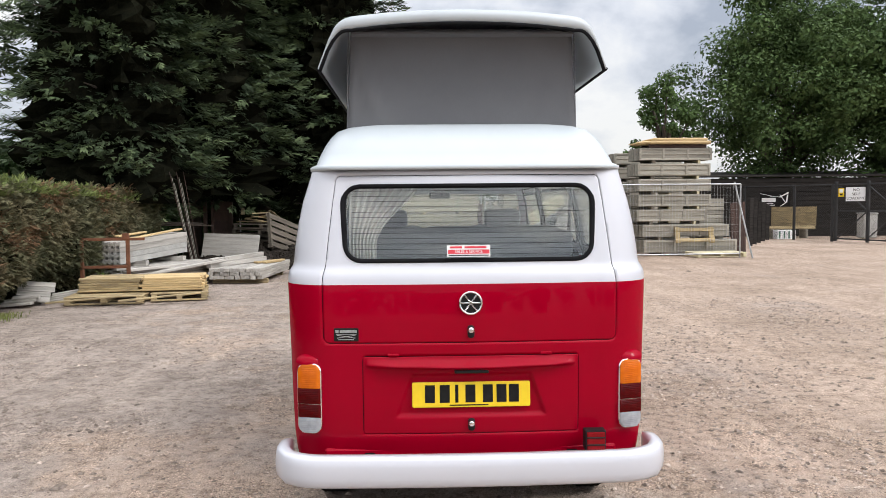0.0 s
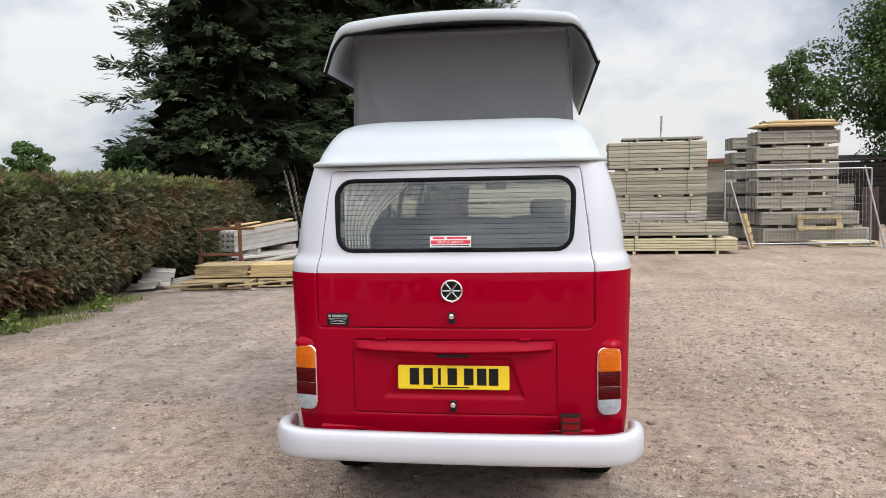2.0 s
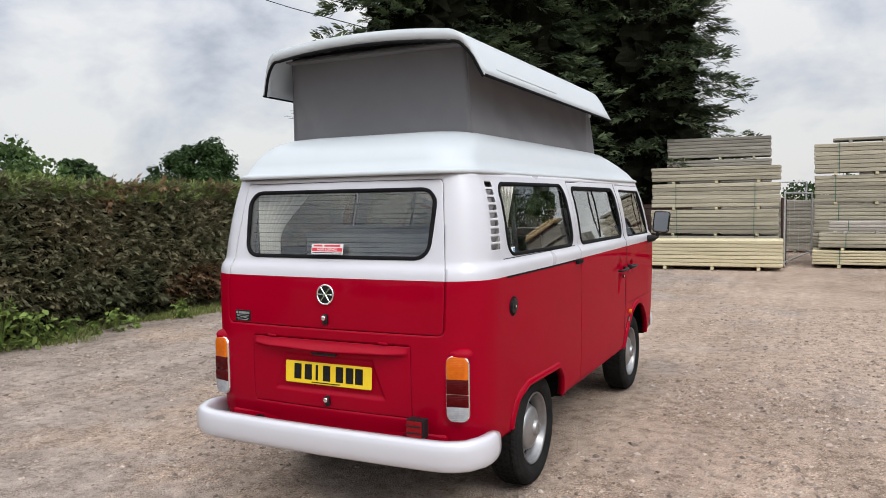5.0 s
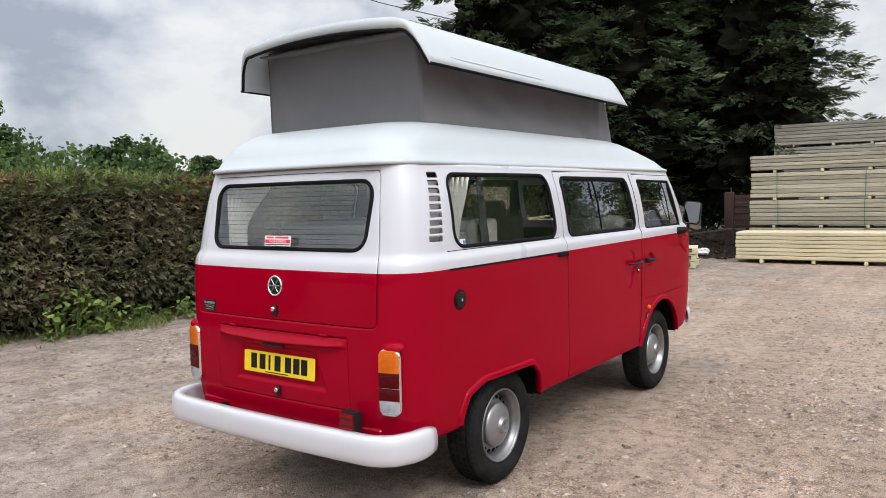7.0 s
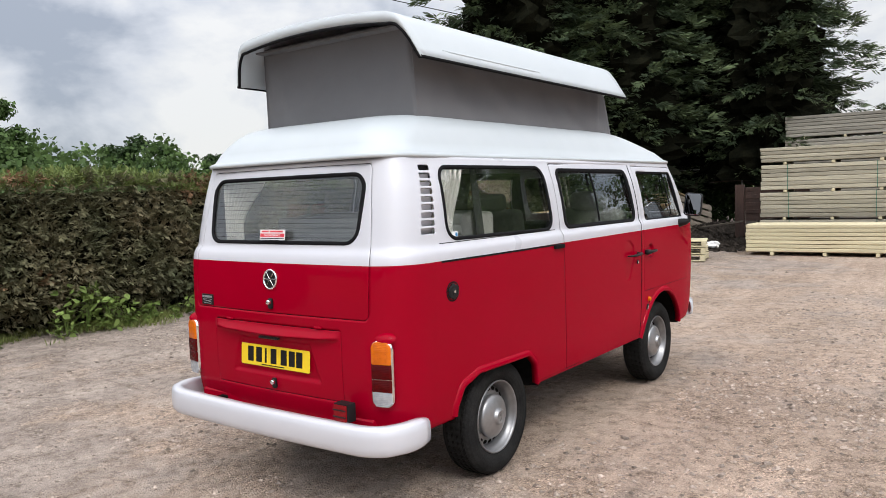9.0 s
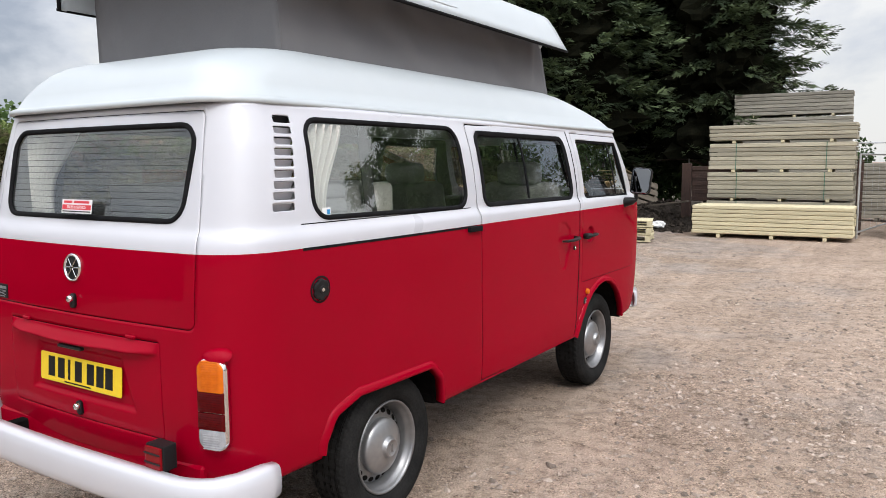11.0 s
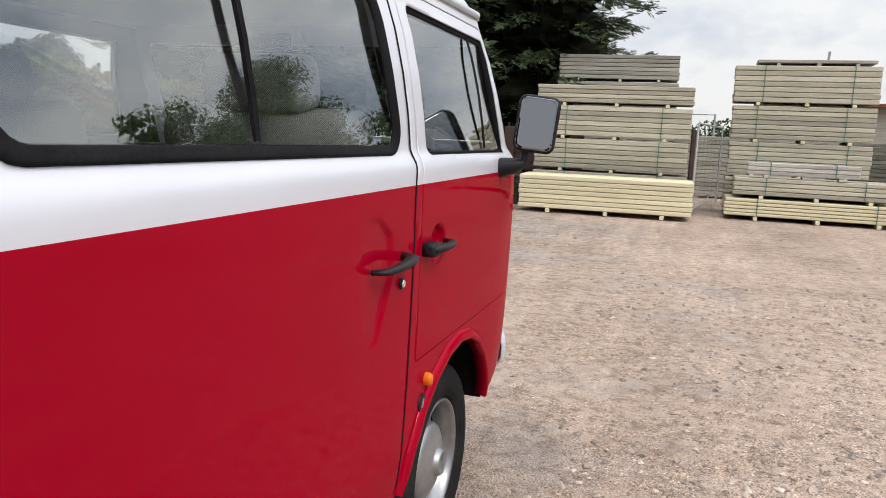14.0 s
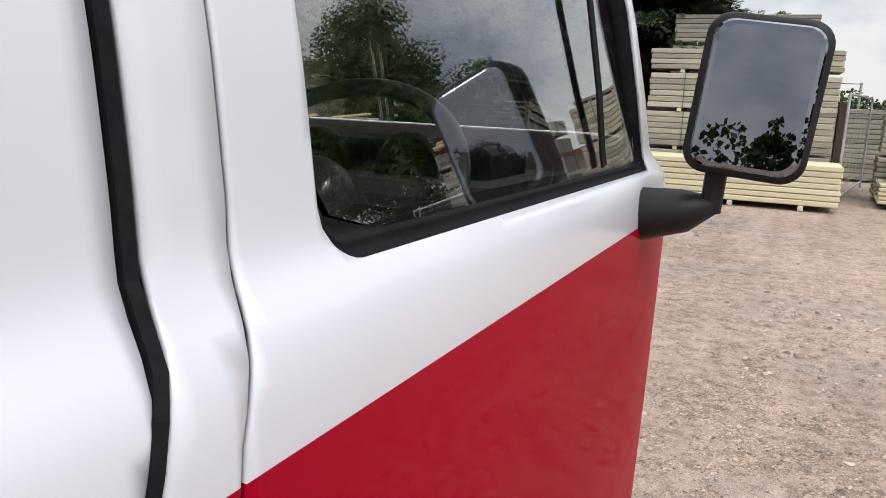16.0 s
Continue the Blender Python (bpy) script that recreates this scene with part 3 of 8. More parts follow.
def wind_keep(p, z):
    return np.maximum(body_keep(p, z), -windscreen(p, z))


SCREEN = [(P_NOSE - 0.50, 1.33), (P_END + 0.5, 1.33), (P_END + 0.5, 1.67), (P_NOSE - 0.45, 1.67)]
windscreen = inside(SCREEN, 0.06)
# The left side, which stays out of view but for its windows.


def left_keep(p, z):
    return np.maximum.reduce([-in_win_rs(p, z), -in_win_sl(p, z), -in_win_do(p, z), -in_hatch(p, z), -in_lid(p, z), -in_arch_r(p, z), -in_arch_f(p, z), -windscreen(p, z)])


van = thing("camper_van", pose(0, 0, 0), "red and white camper van with raised grey canvas pop-top", "camper van")


def louvre_keep(p, z):
    return np.maximum.reduce([wind_keep(p, z)] + [-f(p, z) for f in in_louvres])


LV0, LV1, LVA, LVB = 0.925, 1.125, 1.355, 1.716
shell = cut_panel("body_shell", (0, P_END), (0.43, 1.745), louvre_keep, van, label="red lower body with white upper half", dense=(LV0, LV1, LVA, LVB, 0.006), thick=0)
joined(shell, cut_panel("left_half", (0, P_END), (0.43, 1.745), left_keep, van, mirror=True, thick=0))
for k in range(len(LOUVRE_Z)):
    bm = one_box((0.105, 0.034, 0.003), (0, 0, 0), 0.001)
    part("louvre", bm, PLASTIC if k == 0 else WHITE, van, loc=on_side(0.358 - 0.20 * (1.70 - LOUVRE_Z[k]), LOUVRE_Z[k], -0.025) @ pose(0, 0, 0, 38))


SCOOP = inside([(2.500 + S, 1.166), (2.572 + S, 1.158), (2.632 + S, 1.122), (2.648 + S, 1.045), (2.580 + S, 0.912), (2.550 + S, 0.912), (2.500 + S, 1.02)], 0.012)


def handle_recess(p, z):
    """The shield-shaped scoop behind the sliding door's handle: steep in front, running out towards the rear."""
    wall = np.clip(-SCOOP(p, z) / 0.020, 0, 1)
    ramp = np.clip((p - S - 2.49) / 0.13, 0, 1)
    return -0.009 * wall * wall * (3 - 2 * wall) * (0.06 + 0.94 * ramp)


def door_recess(p, z):
    d = np.hypot((p - S - 2.975) / 0.055, (z - 1.072) / 0.046) - 1
    e = np.clip(0.5 - d / 0.45, 0, 1)
    return -0.020 * e * e * (3 - 2 * e)


slide = cut_panel("sliding_door", (1.48 + S, 2.81 + S), (0.43, 1.73), lambda p, z: np.maximum(in_slide(p, z) + 0.0065 * np.clip((p - S - 1.9) / -0.2, 0, 1), -in_win_sl(p, z)), van,
                  label="red and white sliding side door", cell=0.012, relief=handle_recess, dense=(2.47 + S, 2.72 + S, 0.89, 1.19, 0.004))
fdoor = cut_panel("front_door", (2.75 + S, 3.88 + S), (0.76, 1.725), lambda p, z: np.maximum.reduce([in_front(p, z) + GAP, -in_win_do(p, z), -in_arch_f(p, z)]), van,
                  label="red and white front door", cell=0.010, relief=door_recess, dense=(2.90 + S, 3.08 + S, 1.00, 1.14, 0.005))


hatch = cut_panel("tailgate", (0, 0.64), (0.97, 1.725), lambda p, z: np.maximum(in_hatch(p, z) + GAP, -in_win_ba(p, z)), van,
                  label="red and white tailgate", both=True, cell=0.010)


def lid_relief(p, z):
    """The moulded ledge over the number plate and the hollow that the plate sits in."""
    amount = 0.042 * np.sqrt(np.clip(1 - (p / 0.462) ** 4, 0, 1))
    edge = 0.876 + 0.010 * (p / 0.46) ** 2
    up = np.clip((z - edge) / 0.040, -1, 1)
    ledge = np.where(up >= 0, amount * (1 - up) ** 1.6, amount * np.clip(1 + (z - edge) / 0.012, 0, 1))
    half = np.interp(z, (0.656, 0.838), (0.326, 0.262))
    d = np.maximum.reduce([p - half, 0.656 - z, z - 0.840])
    return ledge - 0.016 * np.clip(0.5 - d / 0.016, 0, 1)


lid = cut_panel("engine_lid", (0, 0.48), (0.565, 0.935), lambda p, z: in_lid(p, z) + GAP, van, [RED], "red engine lid with moulded ledge", both=True,
                cell=0.006, relief=lid_relief, extra_z=())

# Dark gaskets in the panel gaps.
for nm, poly, r, rear, edge, deep in (("door_gasket", DOOR_SLIDE, 0.006, False, 0.0082, 0.0022), ("door_gasket", DOOR_FRONT, 0.008, False, 0.0, 0.0032),
                                      ("tailgate_gasket", HATCH, 0.03, True, 0.0, 0.0032), ("lid_gasket", LID, 0.008, True, 0.0, 0.0032)):
    seal(nm, poly, r, [(-0.0036 if edge == 0 else -0.0066, -deep), (edge, -deep), (edge + 0.004, -0.018), (-0.008, -0.018)], RUBBER, van, rear=rear)

# Window rubbers and panes.
RUB = [(-0.013, -0.005), (-0.0115, 0.003), (-0.007, 0.006), (-0.001, 0.007), (0.005, 0.005), (0.007, -0.001), (-0.005, -0.010)]
FRAME = [(-0.10, -0.001), (-0.06, 0.005), (0.10, 0.007), (0.40, 0.005), (0.85, 0.003), (1.0, -0.001), (1.06, -0.006), (0.3, -0.012)]
RUB_THIN = [(0.001, -0.002), (-0.003, -0.008), (-0.007, -0.009), (-0.0085, -0.007), (-0.010, -0.007), (-0.013, -0.012), (-0.018, -0.018), (-0.01, -0.030), (0.003, -0.026)]


def flat_side(p, z):
    """Moves the bowed skin in to the flat plane of the side glass."""
    return 0.8235 - 0.2023 * (z - 1.33) - np.interp(z, SMOOTH[:, 0], SMOOTH[:, 1])


def pane(name, poly, r, parent, p_range, z_range, mirror=False, both=False, push=-0.004, grow=-0.007, tilt=0.0):
    f = inside(poly, r)
    seat = lambda p, z: flat_side(p, z) - tilt * (z - 1.49)
    ob = cut_panel(name, p_range, z_range, lambda p, z: f(p, z) - grow, parent, [GLASS_REAR if both else GLASS], "", cell=0.045, mirror=mirror, both=both, push=push, relief=None if both else seat, thick=0.004, extra_z=())
    ob.visible_shadow = False
    ob.modifiers["thickness"].use_rim = False
    return ob


seal("window_rubber", WIN_REAR_SIDE, 0.075, RUB, RUBBER, van, "black window rubber")
seal("window_rubber", WIN_SLIDE, 0.06, FRAME, RUBBER, slide, "black window frame", inner=PANE_SLIDE, r_inner=0.042)
seal("window_rubber", WIN_DOOR, 0.03, RUB_THIN, RUBBER, fdoor, "black window rubber")
seal("window_rubber", WIN_BACK, 0.075, RUB, RUBBER, hatch, "black window rubber", rear=True)
pane("window_pane", WIN_REAR_SIDE, 0.075, van, (0.38 + S, 1.50 + S), (1.29, 1.72))
pane("window_pane", PANE_SLIDE, 0.042, slide, (1.55 + S, 2.76 + S), (1.28, 1.70), grow=0.006, push=-0.002, tilt=0.036)
pane("window_pane", WIN_DOOR, 0.03, fdoor, (2.85 + S, 3.76 + S), (1.26, 1.70), push=-0.006, grow=-0.012)
pane("rear_window_pane", WIN_BACK, 0.075, hatch, (0, 0.60), (1.30, 1.70), both=True)
for q, r in ((WIN_REAR_SIDE, 0.075), (WIN_SLIDE, 0.06), (WIN_DOOR, 0.03)):
    seal("window_rubber", q, r, RUB, RUBBER, van, "black window rubber", mirror=True)
    xs = [a for a, b in q]
    pane("window_pane", q, r, van, (min(xs) - 0.02, max(xs) + 0.02), (1.26, 1.70), mirror=True)


def strip(name, pts, half, raised, mat, parent, label="", depth=0.006):
    """A flat strip along (p, z) points on the skin."""
    pts = np.asarray(pts, float)
    t = np.gradient(pts, axis=0)
    t /= np.linalg.norm(t, axis=1, keepdims=True)
    nrm = np.stack([-t[:, 1], t[:, 0]], 1)
    rows = []
    for d, hgt in ((-half, -depth), (-half, raised), (half, raised), (half, -depth)):
        q = pts + nrm * d
        rows.append(skin(q[:, 0], q[:, 1]) + skin_normal(q[:, 0], q[:, 1]) * hgt)
    k = len(pts)
    faces = [(a * k + j, ((a + 1) % 4) * k + j, ((a + 1) % 4) * k + j + 1, a * k + j + 1) for a in range(4) for j in range(k - 1)]
    faces += [(0, k, 2 * k, 3 * k), (k - 1, 4 * k - 1, 3 * k - 1, 2 * k - 1)]
    return mesh_object(name, np.concatenate(rows), faces, mat, parent, label)


def line(a, b, n=24):
    return np.linspace(a, b, n)


strip("window_divider", line((2.135 + S, 1.34), (2.125 + S, 1.664)), 0.007, 0.002, RUBBER, slide)
strip("quarter_light_bar", line((3.488 + S, 1.318), (3.445 + S, 1.660)), 0.009, -0.003, RUBBER, fdoor)
strip("slide_rail", line((0.34 + S, 1.233), (1.515 + S, 1.231), 40), 0.0048, 0.002, RUBBER, van, "black sliding door rail")
SEAM_Z = min(b for a, b in WIN_REAR_SIDE) - 0.004
strip("rail_seam", line((0.36 + S, SEAM_Z), (1.50 + S, SEAM_Z), 40), 0.002, 0.001, RUBBER, van)
for sgn in (1,):
    bm = one_box((0.115, 0.026, 0.03), (0, 0, 0.004), 0.008, seg=2)
    part("rail_hinge", bm, RUBBER, slide, "black hinge arm", loc=on_side(1.490, 1.220, 0.0))

lip_pts = []
for (ya, za), (yb, zb) in zip(SLIDE_EDGE, SLIDE_EDGE[1:]):
    m = max(2, int((zb - za) / 0.012))
    lip_pts += [(ya + (yb - ya) * k / m + S + (0.0052 if za + (zb - za) * k / m > 1.29 else 0.0026), za + (zb - za) * k / m) for k in range(m)]
strip("door_seal", lip_pts[2:], 0.0032, 0.0012, RUBBER, van, "black rubber door seal")

# Wheel arches with a rolled lip, and dark wheel wells.
LIP = [(-0.010, -0.03), (-0.012, 0.008), (-0.008, 0.014), (0.002, 0.014), (0.012, 0.009), (0.025, 0.001), (0.023, -0.012)]
for poly, r, lab in ((ARCH_REAR, 0.065, "red flared wheel arch lip"), (ARCH_FRONT, 0.02, "red flared wheel arch lip")):
    for mir in (False, True):
        pts, dirs = outline(poly, r, 0.0)
        keep_z = pts[:, 1] > 0.425
        start = int(np.argmax(~keep_z & np.roll(keep_z, -1)))
        order = [(start + 1 + k) % len(pts) for k in range(int(keep_z.sum()))]
        rows = []
        for d, hgt in LIP:
            q = pts[order] + dirs[order] * d
            v = skin(q[:, 0], q[:, 1]) + skin_normal(q[:, 0], q[:, 1]) * hgt
            rows.append(v * (-1, 1, 1) if mir else v)
        k = len(order)
        faces = [(a * k + j, ((a + 1) % len(LIP)) * k + j, ((a + 1) % len(LIP)) * k + j + 1, a * k + j + 1) for a in range(len(LIP)) for j in range(k - 1)]
        mesh_object("wheel_arch", np.concatenate(rows), [f[::-1] for f in faces] if mir else faces, RED, van, lab, True)
for yc in (0.872, 3.250):
    for sgn in (1, -1):
        arc = np.linspace(0.19, math.pi - 0.19, 25)
        v = [(sgn * x, yc + 0.43 * math.cos(t), 0.325 + 0.43 * math.sin(t)) for x in (0.44, 0.806) for t in arc]
        f = [(k, k + 1, 26 + k, 25 + k) for k in range(24)] + [tuple(range(25))]
        mesh_object("wheel_well", v, f, UNDER, van)

# Underbody, sills and axles.
bm = one_box((1.02, 3.95, 0.06), (0, 2.08, 0.42), 0.02)
part("underbody", bm, UNDER, van, "black underbody")
bm = bmesh.new()
box(bm, (0.9, 0.42, 0.12), (0, 0.34, 0.42), 0.03)
part("engine_tray", bm, UNDER, van)
for yc in (0.888, 3.250):
    part("axle", tube(bmesh.new(), (-0.66, yc, 0.32), (0.66, yc, 0.32), 0.04, 12), UNDER, van)


def build_wheel(x, y, out_sign):
    """A steel wheel: dished disc with ventilation holes, domed hub cap and a treaded tyre. Local x points outward."""
    base = pose(x, y, 0.318, 0, 0, 0 if out_sign > 0 else 180)
    disc = [(0.184, -0.12), (0.182, -0.074), (0.176, -0.064), (0.164, -0.058), (0.150, -0.054), (0.120, -0.050), (0.0, -0.050)]
    v, f = lathe([(r * 0.93, t) for r, t in disc], 48)
    wheel = mesh_object("wheel", v, f, WHEEL_GREY, van, "steel wheel with silver paint", True, loc=base)
    rim = [(0.180, -0.15), (0.180, -0.078), (0.183, -0.050), (0.188, -0.040), (0.190, -0.026), (0.198, -0.020), (0.202, -0.006), (0.208, 0.004), (0.214, 0.007), (0.218, 0.001), (0.215, -0.014), (0.20, -0.03), (0.20, -0.15)]
    v, f = lathe([(r * 0.93, t) for r, t in rim], 56)
    mesh_object("rim", v, f, WHEEL_GREY, wheel, "", True)
    cap = [(0.128, -0.052), (0.132, -0.032), (0.131, -0.026), (0.126, -0.018), (0.114, -0.011), (0.095, -0.003), (0.070, 0.004), (0.053, 0.007), (0.049, 0.010), (0.045, 0.021), (0.041, 0.026), (0.036, 0.027), (0.033, 0.024), (0.0, 0.024)]
    v, f = lathe([(r * 0.93, t) for r, t in cap], 48)
    hub = mesh_object("hub_cap", v, f, SILVER, wheel, "silver domed hub cap with small round emblem", True)
    for k in (-1, 1):
        part("cap_mark", one_box((0.002, 0.004, 0.044), (0.0245, 0, 0), 0.0, Matrix.Rotation(radians(24 * k), 4, "X")), WHEEL_GREY, hub)
    for k in range(20):
        an = 2 * math.pi * k / 20
        v, f = lathe([(0.0150, 0.0), (0.0150, 0.003), (0.0, 0.003)], 12)
        mesh_object("vent_hole", v, f, UNDER, wheel, "", loc=Matrix.Rotation(an, 4, "X") @ pose(-0.0590, 0, 0.1480, 0, -20, 0) @ Matrix.Diagonal((1, 1.15, 0.80, 1)))
    tyre = [(0.186, -0.145), (0.220, -0.165), (0.265, -0.172), (0.295, -0.160), (0.312, -0.146), (0.318, -0.120), (0.318, -0.030), (0.312, -0.004),
            (0.296, 0.012), (0.270, 0.021), (0.250, 0.022), (0.230, 0.017), (0.212, 0.008), (0.201, -0.004), (0.190, -0.02)]
    n = 150
    v, f = lathe(tyre, n)
    v = [list(q) for q in v]
    for i, (r, s) in enumerate(tyre):
        if 0.310 < r:
            for j in range(n):
                if (j + (i % 2)) % 3 == 0:
                    q = v[i * n + j]
                    q[1] *= 0.989
                    q[2] *= 0.989
    t_ob = mesh_object("tyre", v, f, TYRE, wheel, "black treaded rubber tyre", False)
    for s in (-0.022, -0.052, -0.084, -0.118):
        gv, gf = lathe([(0.3195, s - 0.004), (0.3105, s - 0.003), (0.3105, s + 0.003), (0.3195, s + 0.004)], 60)
        mesh_object("tread_groove", gv, gf, UNDER, t_ob)
    return wheel


for wx, wy in ((0.765, 0.902), (0.770, 3.275)):
    build_wheel(wx, wy, 1)
    build_wheel(-wx, wy, -1)

# Rear bumper: a deep rounded bar that wraps round the corners.
def bumper(y_sign, y0, z0, name, wrap, wide=1.0, tail=1.0):
    xs = np.linspace(-1, 1, 41)
    path = []
    for u in xs:
        x = 0.826 * u
        e = max(0.0, (abs(u) - 0.80) / 0.20)
        path.append((x * (1 - 0.012 * e * e), y0 + y_sign * wrap * (1 - math.sqrt(max(0.0, 1 - e * e))) + 0.03 * u * u * y_sign, z0 + 0.006 * e))
    for sgn in (1, -1):
        tip = path[-1] if sgn > 0 else path[0]
        extra = [(sgn * 0.822, tip[1] + y_sign * d * tail, tip[2]) for d in (0.045, 0.100, 0.150)]
        path = path + extra if sgn > 0 else extra[::-1] + path
    prof = [(-0.006, 0.072), (0.020, 0.073), (0.036, 0.069), (0.046, 0.056), (0.051, 0.026), (0.052, 0.0), (0.051, -0.028), (0.047, -0.054), (0.038, -0.068), (0.022, -0.074), (-0.006, -0.074), (-0.014, -0.05), (-0.014, 0.05)]
    pts = [Vector((q[0] * wide, q[1], q[2])) for q in path]
    verts, faces, k, m = [], [], len(pts), len(prof)
    for i, q in enumerate(pts):
        t = (pts[min(i + 1, k - 1)] - pts[max(i - 1, 0)]).normalized()
        side = Vector((t.y, -t.x, 0)) * (1 if y_sign > 0 else -1)
        end = min(i, k - 1 - i)
        s = (0.80, 0.97, 1.0, 1.0)[min(end, 3)]
        for a, b in prof:
            verts.append(q + side * a * s + Vector((0, 0, 0.95 * b * (0.84 if end == 0 else 0.96 if end == 1 else 1))))
    for i in range(k - 1):
        for j in range(m):
            f = (i * m + j, (i + 1) * m + j, (i + 1) * m + (j + 1) % m, i * m + (j + 1) % m)
            faces.append(f if y_sign > 0 else f[::-1])
    faces += [tuple(range(m)), tuple(range((k - 1) * m, k * m))[::-1]]
    return mesh_object(name, verts, faces, WHITE, van, "white painted steel bumper", True)


bumper(1, -0.105, 0.450, "rear_bumper", 0.10)
bumper(-1, 4.30, 0.47, "front_bumper", 0.16, 0.90, 0.25)
for x in (-0.45, 0.45):
    part("bumper_bracket", one_box((0.05, 0.14, 0.06), (x, -0.03, 0.46), 0.006), UNDER, van)
part("rear_apron", one_box((1.30, 0.03, 0.10), (0, 0.03, 0.46), 0.01), RED, van)

# Lamps, badges and locks of the rear.
def rounded_bar(w, h, d, r, seg=4):
    bm = bmesh.new()
    n = 6
    ring = []
    for cx, cy, a0 in ((w / 2 - r, h / 2 - r, 0), (-w / 2 + r, h / 2 - r, 90), (-w / 2 + r, -h / 2 + r, 180), (w / 2 - r, -h / 2 + r, 270)):
        for k in range(n + 1):
            an = radians(a0 + 90 * k / n)
            ring.append((cx + r * math.cos(an), cy + r * math.sin(an)))
    rows = []
    for s, z in ((1, 0.0), (1, d * 0.6), (0.97, d * 0.88), (0.90, d)):
        rows.append([bm.verts.new((x - (1 - s) * np.sign(x) * min(w, h) * 0.5, y - (1 - s) * np.sign(y) * min(w, h) * 0.5, z)) for x, y in ring])
    for a, b in zip(rows, rows[1:]):
        for j in range(len(ring)):
            bm.faces.new((a[j], a[(j + 1) % len(ring)], b[(j + 1) % len(ring)], b[j]))
    bm.faces.new(rows[-1])
    bm.faces.new(rows[0][::-1])
    return bm


for sgn in (1, -1):
    m = on_rear(sgn * 0.706, 0.738, -0.006)
    m = Matrix.Translation(m.translation) @ pose(0, 0, 0, 90, 0, sgn * 13)
    lamp = part("tail_lamp", rounded_bar(0.114, 0.316, 0.030, 0.040), CHROME, van, "tall tail lamp with amber, red and clear lenses", True, loc=m)
    for nm, zc, hh, mat, lab in (("indicator_lens", 0.087, 0.134, AMBER, "amber lens"), ("brake_lens", 0.012, 0.074, REDLENS, "dark red lens"),
                                 ("reflector_lens", -0.055, 0.060, REDLENS, "red lens"), ("reverse_lens", -0.107, 0.094, CLEARLENS, "clear lens")):
        top = nm in ("indicator_lens", "reverse_lens")
        b = rounded_bar(0.106, hh, 0.030, 0.034 if top else 0.003)
        lens = part(nm, b, mat, lamp, lab, True, loc=pose(0, zc, 0.0048 if top else 0.006))
        for k in range(int((hh if not top else hh - 0.034) / 0.008)):
            part("lens_rib", one_box((0.088 if not top else 0.068, 0.0025, 0.003), (0, -hh / 2 + (0.040 if nm == "indicator_lens" else 0.006) + 0.008 * k, 0.0300), 0.0), mat, lens)
    m2 = on_rear(sgn * 0.716, 0.905, 0)
    v, f = lathe([(0.0, 0.045), (0.03, 0.038), (0.052, 0.018), (0.06, -0.01)], 24, "z")
    mesh_object("lamp_shroud", [(a * 0.95, b * 0.6, c * 0.42) for a, b, c in v], f, RED, van, "", True, loc=Matrix.Translation(m2.translation) @ pose(0, -0.002, 0, 40, 0, sgn * 13))

# Round emblem: a plain ring with bars, no lettering.
bm_loc = on_rear(0.0, 1.154, 0.0)
v, f = lathe([(0.053, 0.0), (0.053, 0.008), (0.049, 0.012), (0.044, 0.010), (0.043, 0.004)], 40, "z")
emblem = mesh_object("round_emblem", v, f, CHROME, hatch, "chrome ring emblem", True, loc=bm_loc)
v, f = lathe([(0.045, 0.004), (0.0, 0.005)], 40, "z")
mesh_object("emblem_disc", v, f, INK, emblem)
for xa, ya, xb, yb in ((-0.026, 0.034, 0.026, -0.034), (0.026, 0.034, -0.026, -0.034), (-0.040, 0.0, 0.040, 0.0)):
    d = Vector((xb - xa, yb - ya, 0))
    part("emblem_bar", one_box((d.length + 0.004, 0.0060, 0.004), (0, 0, 0), 0.001), CHROME, emblem,
         loc=pose((xa + xb) / 2, (ya + yb) / 2, 0.008, 0, 0, math.degrees(math.atan2(d.y, d.x))))
for zc, host in ((1.030, hatch), (0.618, lid)):
    m = on_rear(0.0, zc, 0.0)
    lock = part("lock", rounded_bar(0.030, 0.055, 0.012, 0.012), PLASTIC, host, "black lock with chrome barrel", True, loc=m)
    v, f = lathe([(0.013, 0.01), (0.013, 0.024), (0.010, 0.027), (0.0, 0.027)], 20, "z")
    mesh_object("lock_barrel", v, f, CHROME, lock, "", True, loc=pose(0, 0.008, 0))
badge = part("nameplate", rounded_bar(0.108, 0.058, 0.004, 0.004), INK, hatch, "small black plate with silver markings", loc=on_rear(-0.545, 1.020, 0.0))
for w, hh, xx, yy in ((0.075, 0.012, 0.010, 0.015), (0.014, 0.012, -0.040, 0.015), (0.088, 0.002, 0, 0.002), (0.070, 0.003, 0, -0.021)):
    part("plate_bar", one_box((w, hh, 0.001), (xx, yy, 0.0045), 0.0), GALV, badge)
for k in (-1, 1):
    part("plate_bar", one_box((0.082, 0.0025, 0.001), (0, -0.008, 0.0045), 0.0, Matrix.Rotation(radians(9 * k), 4, "Z")), GALV, badge)

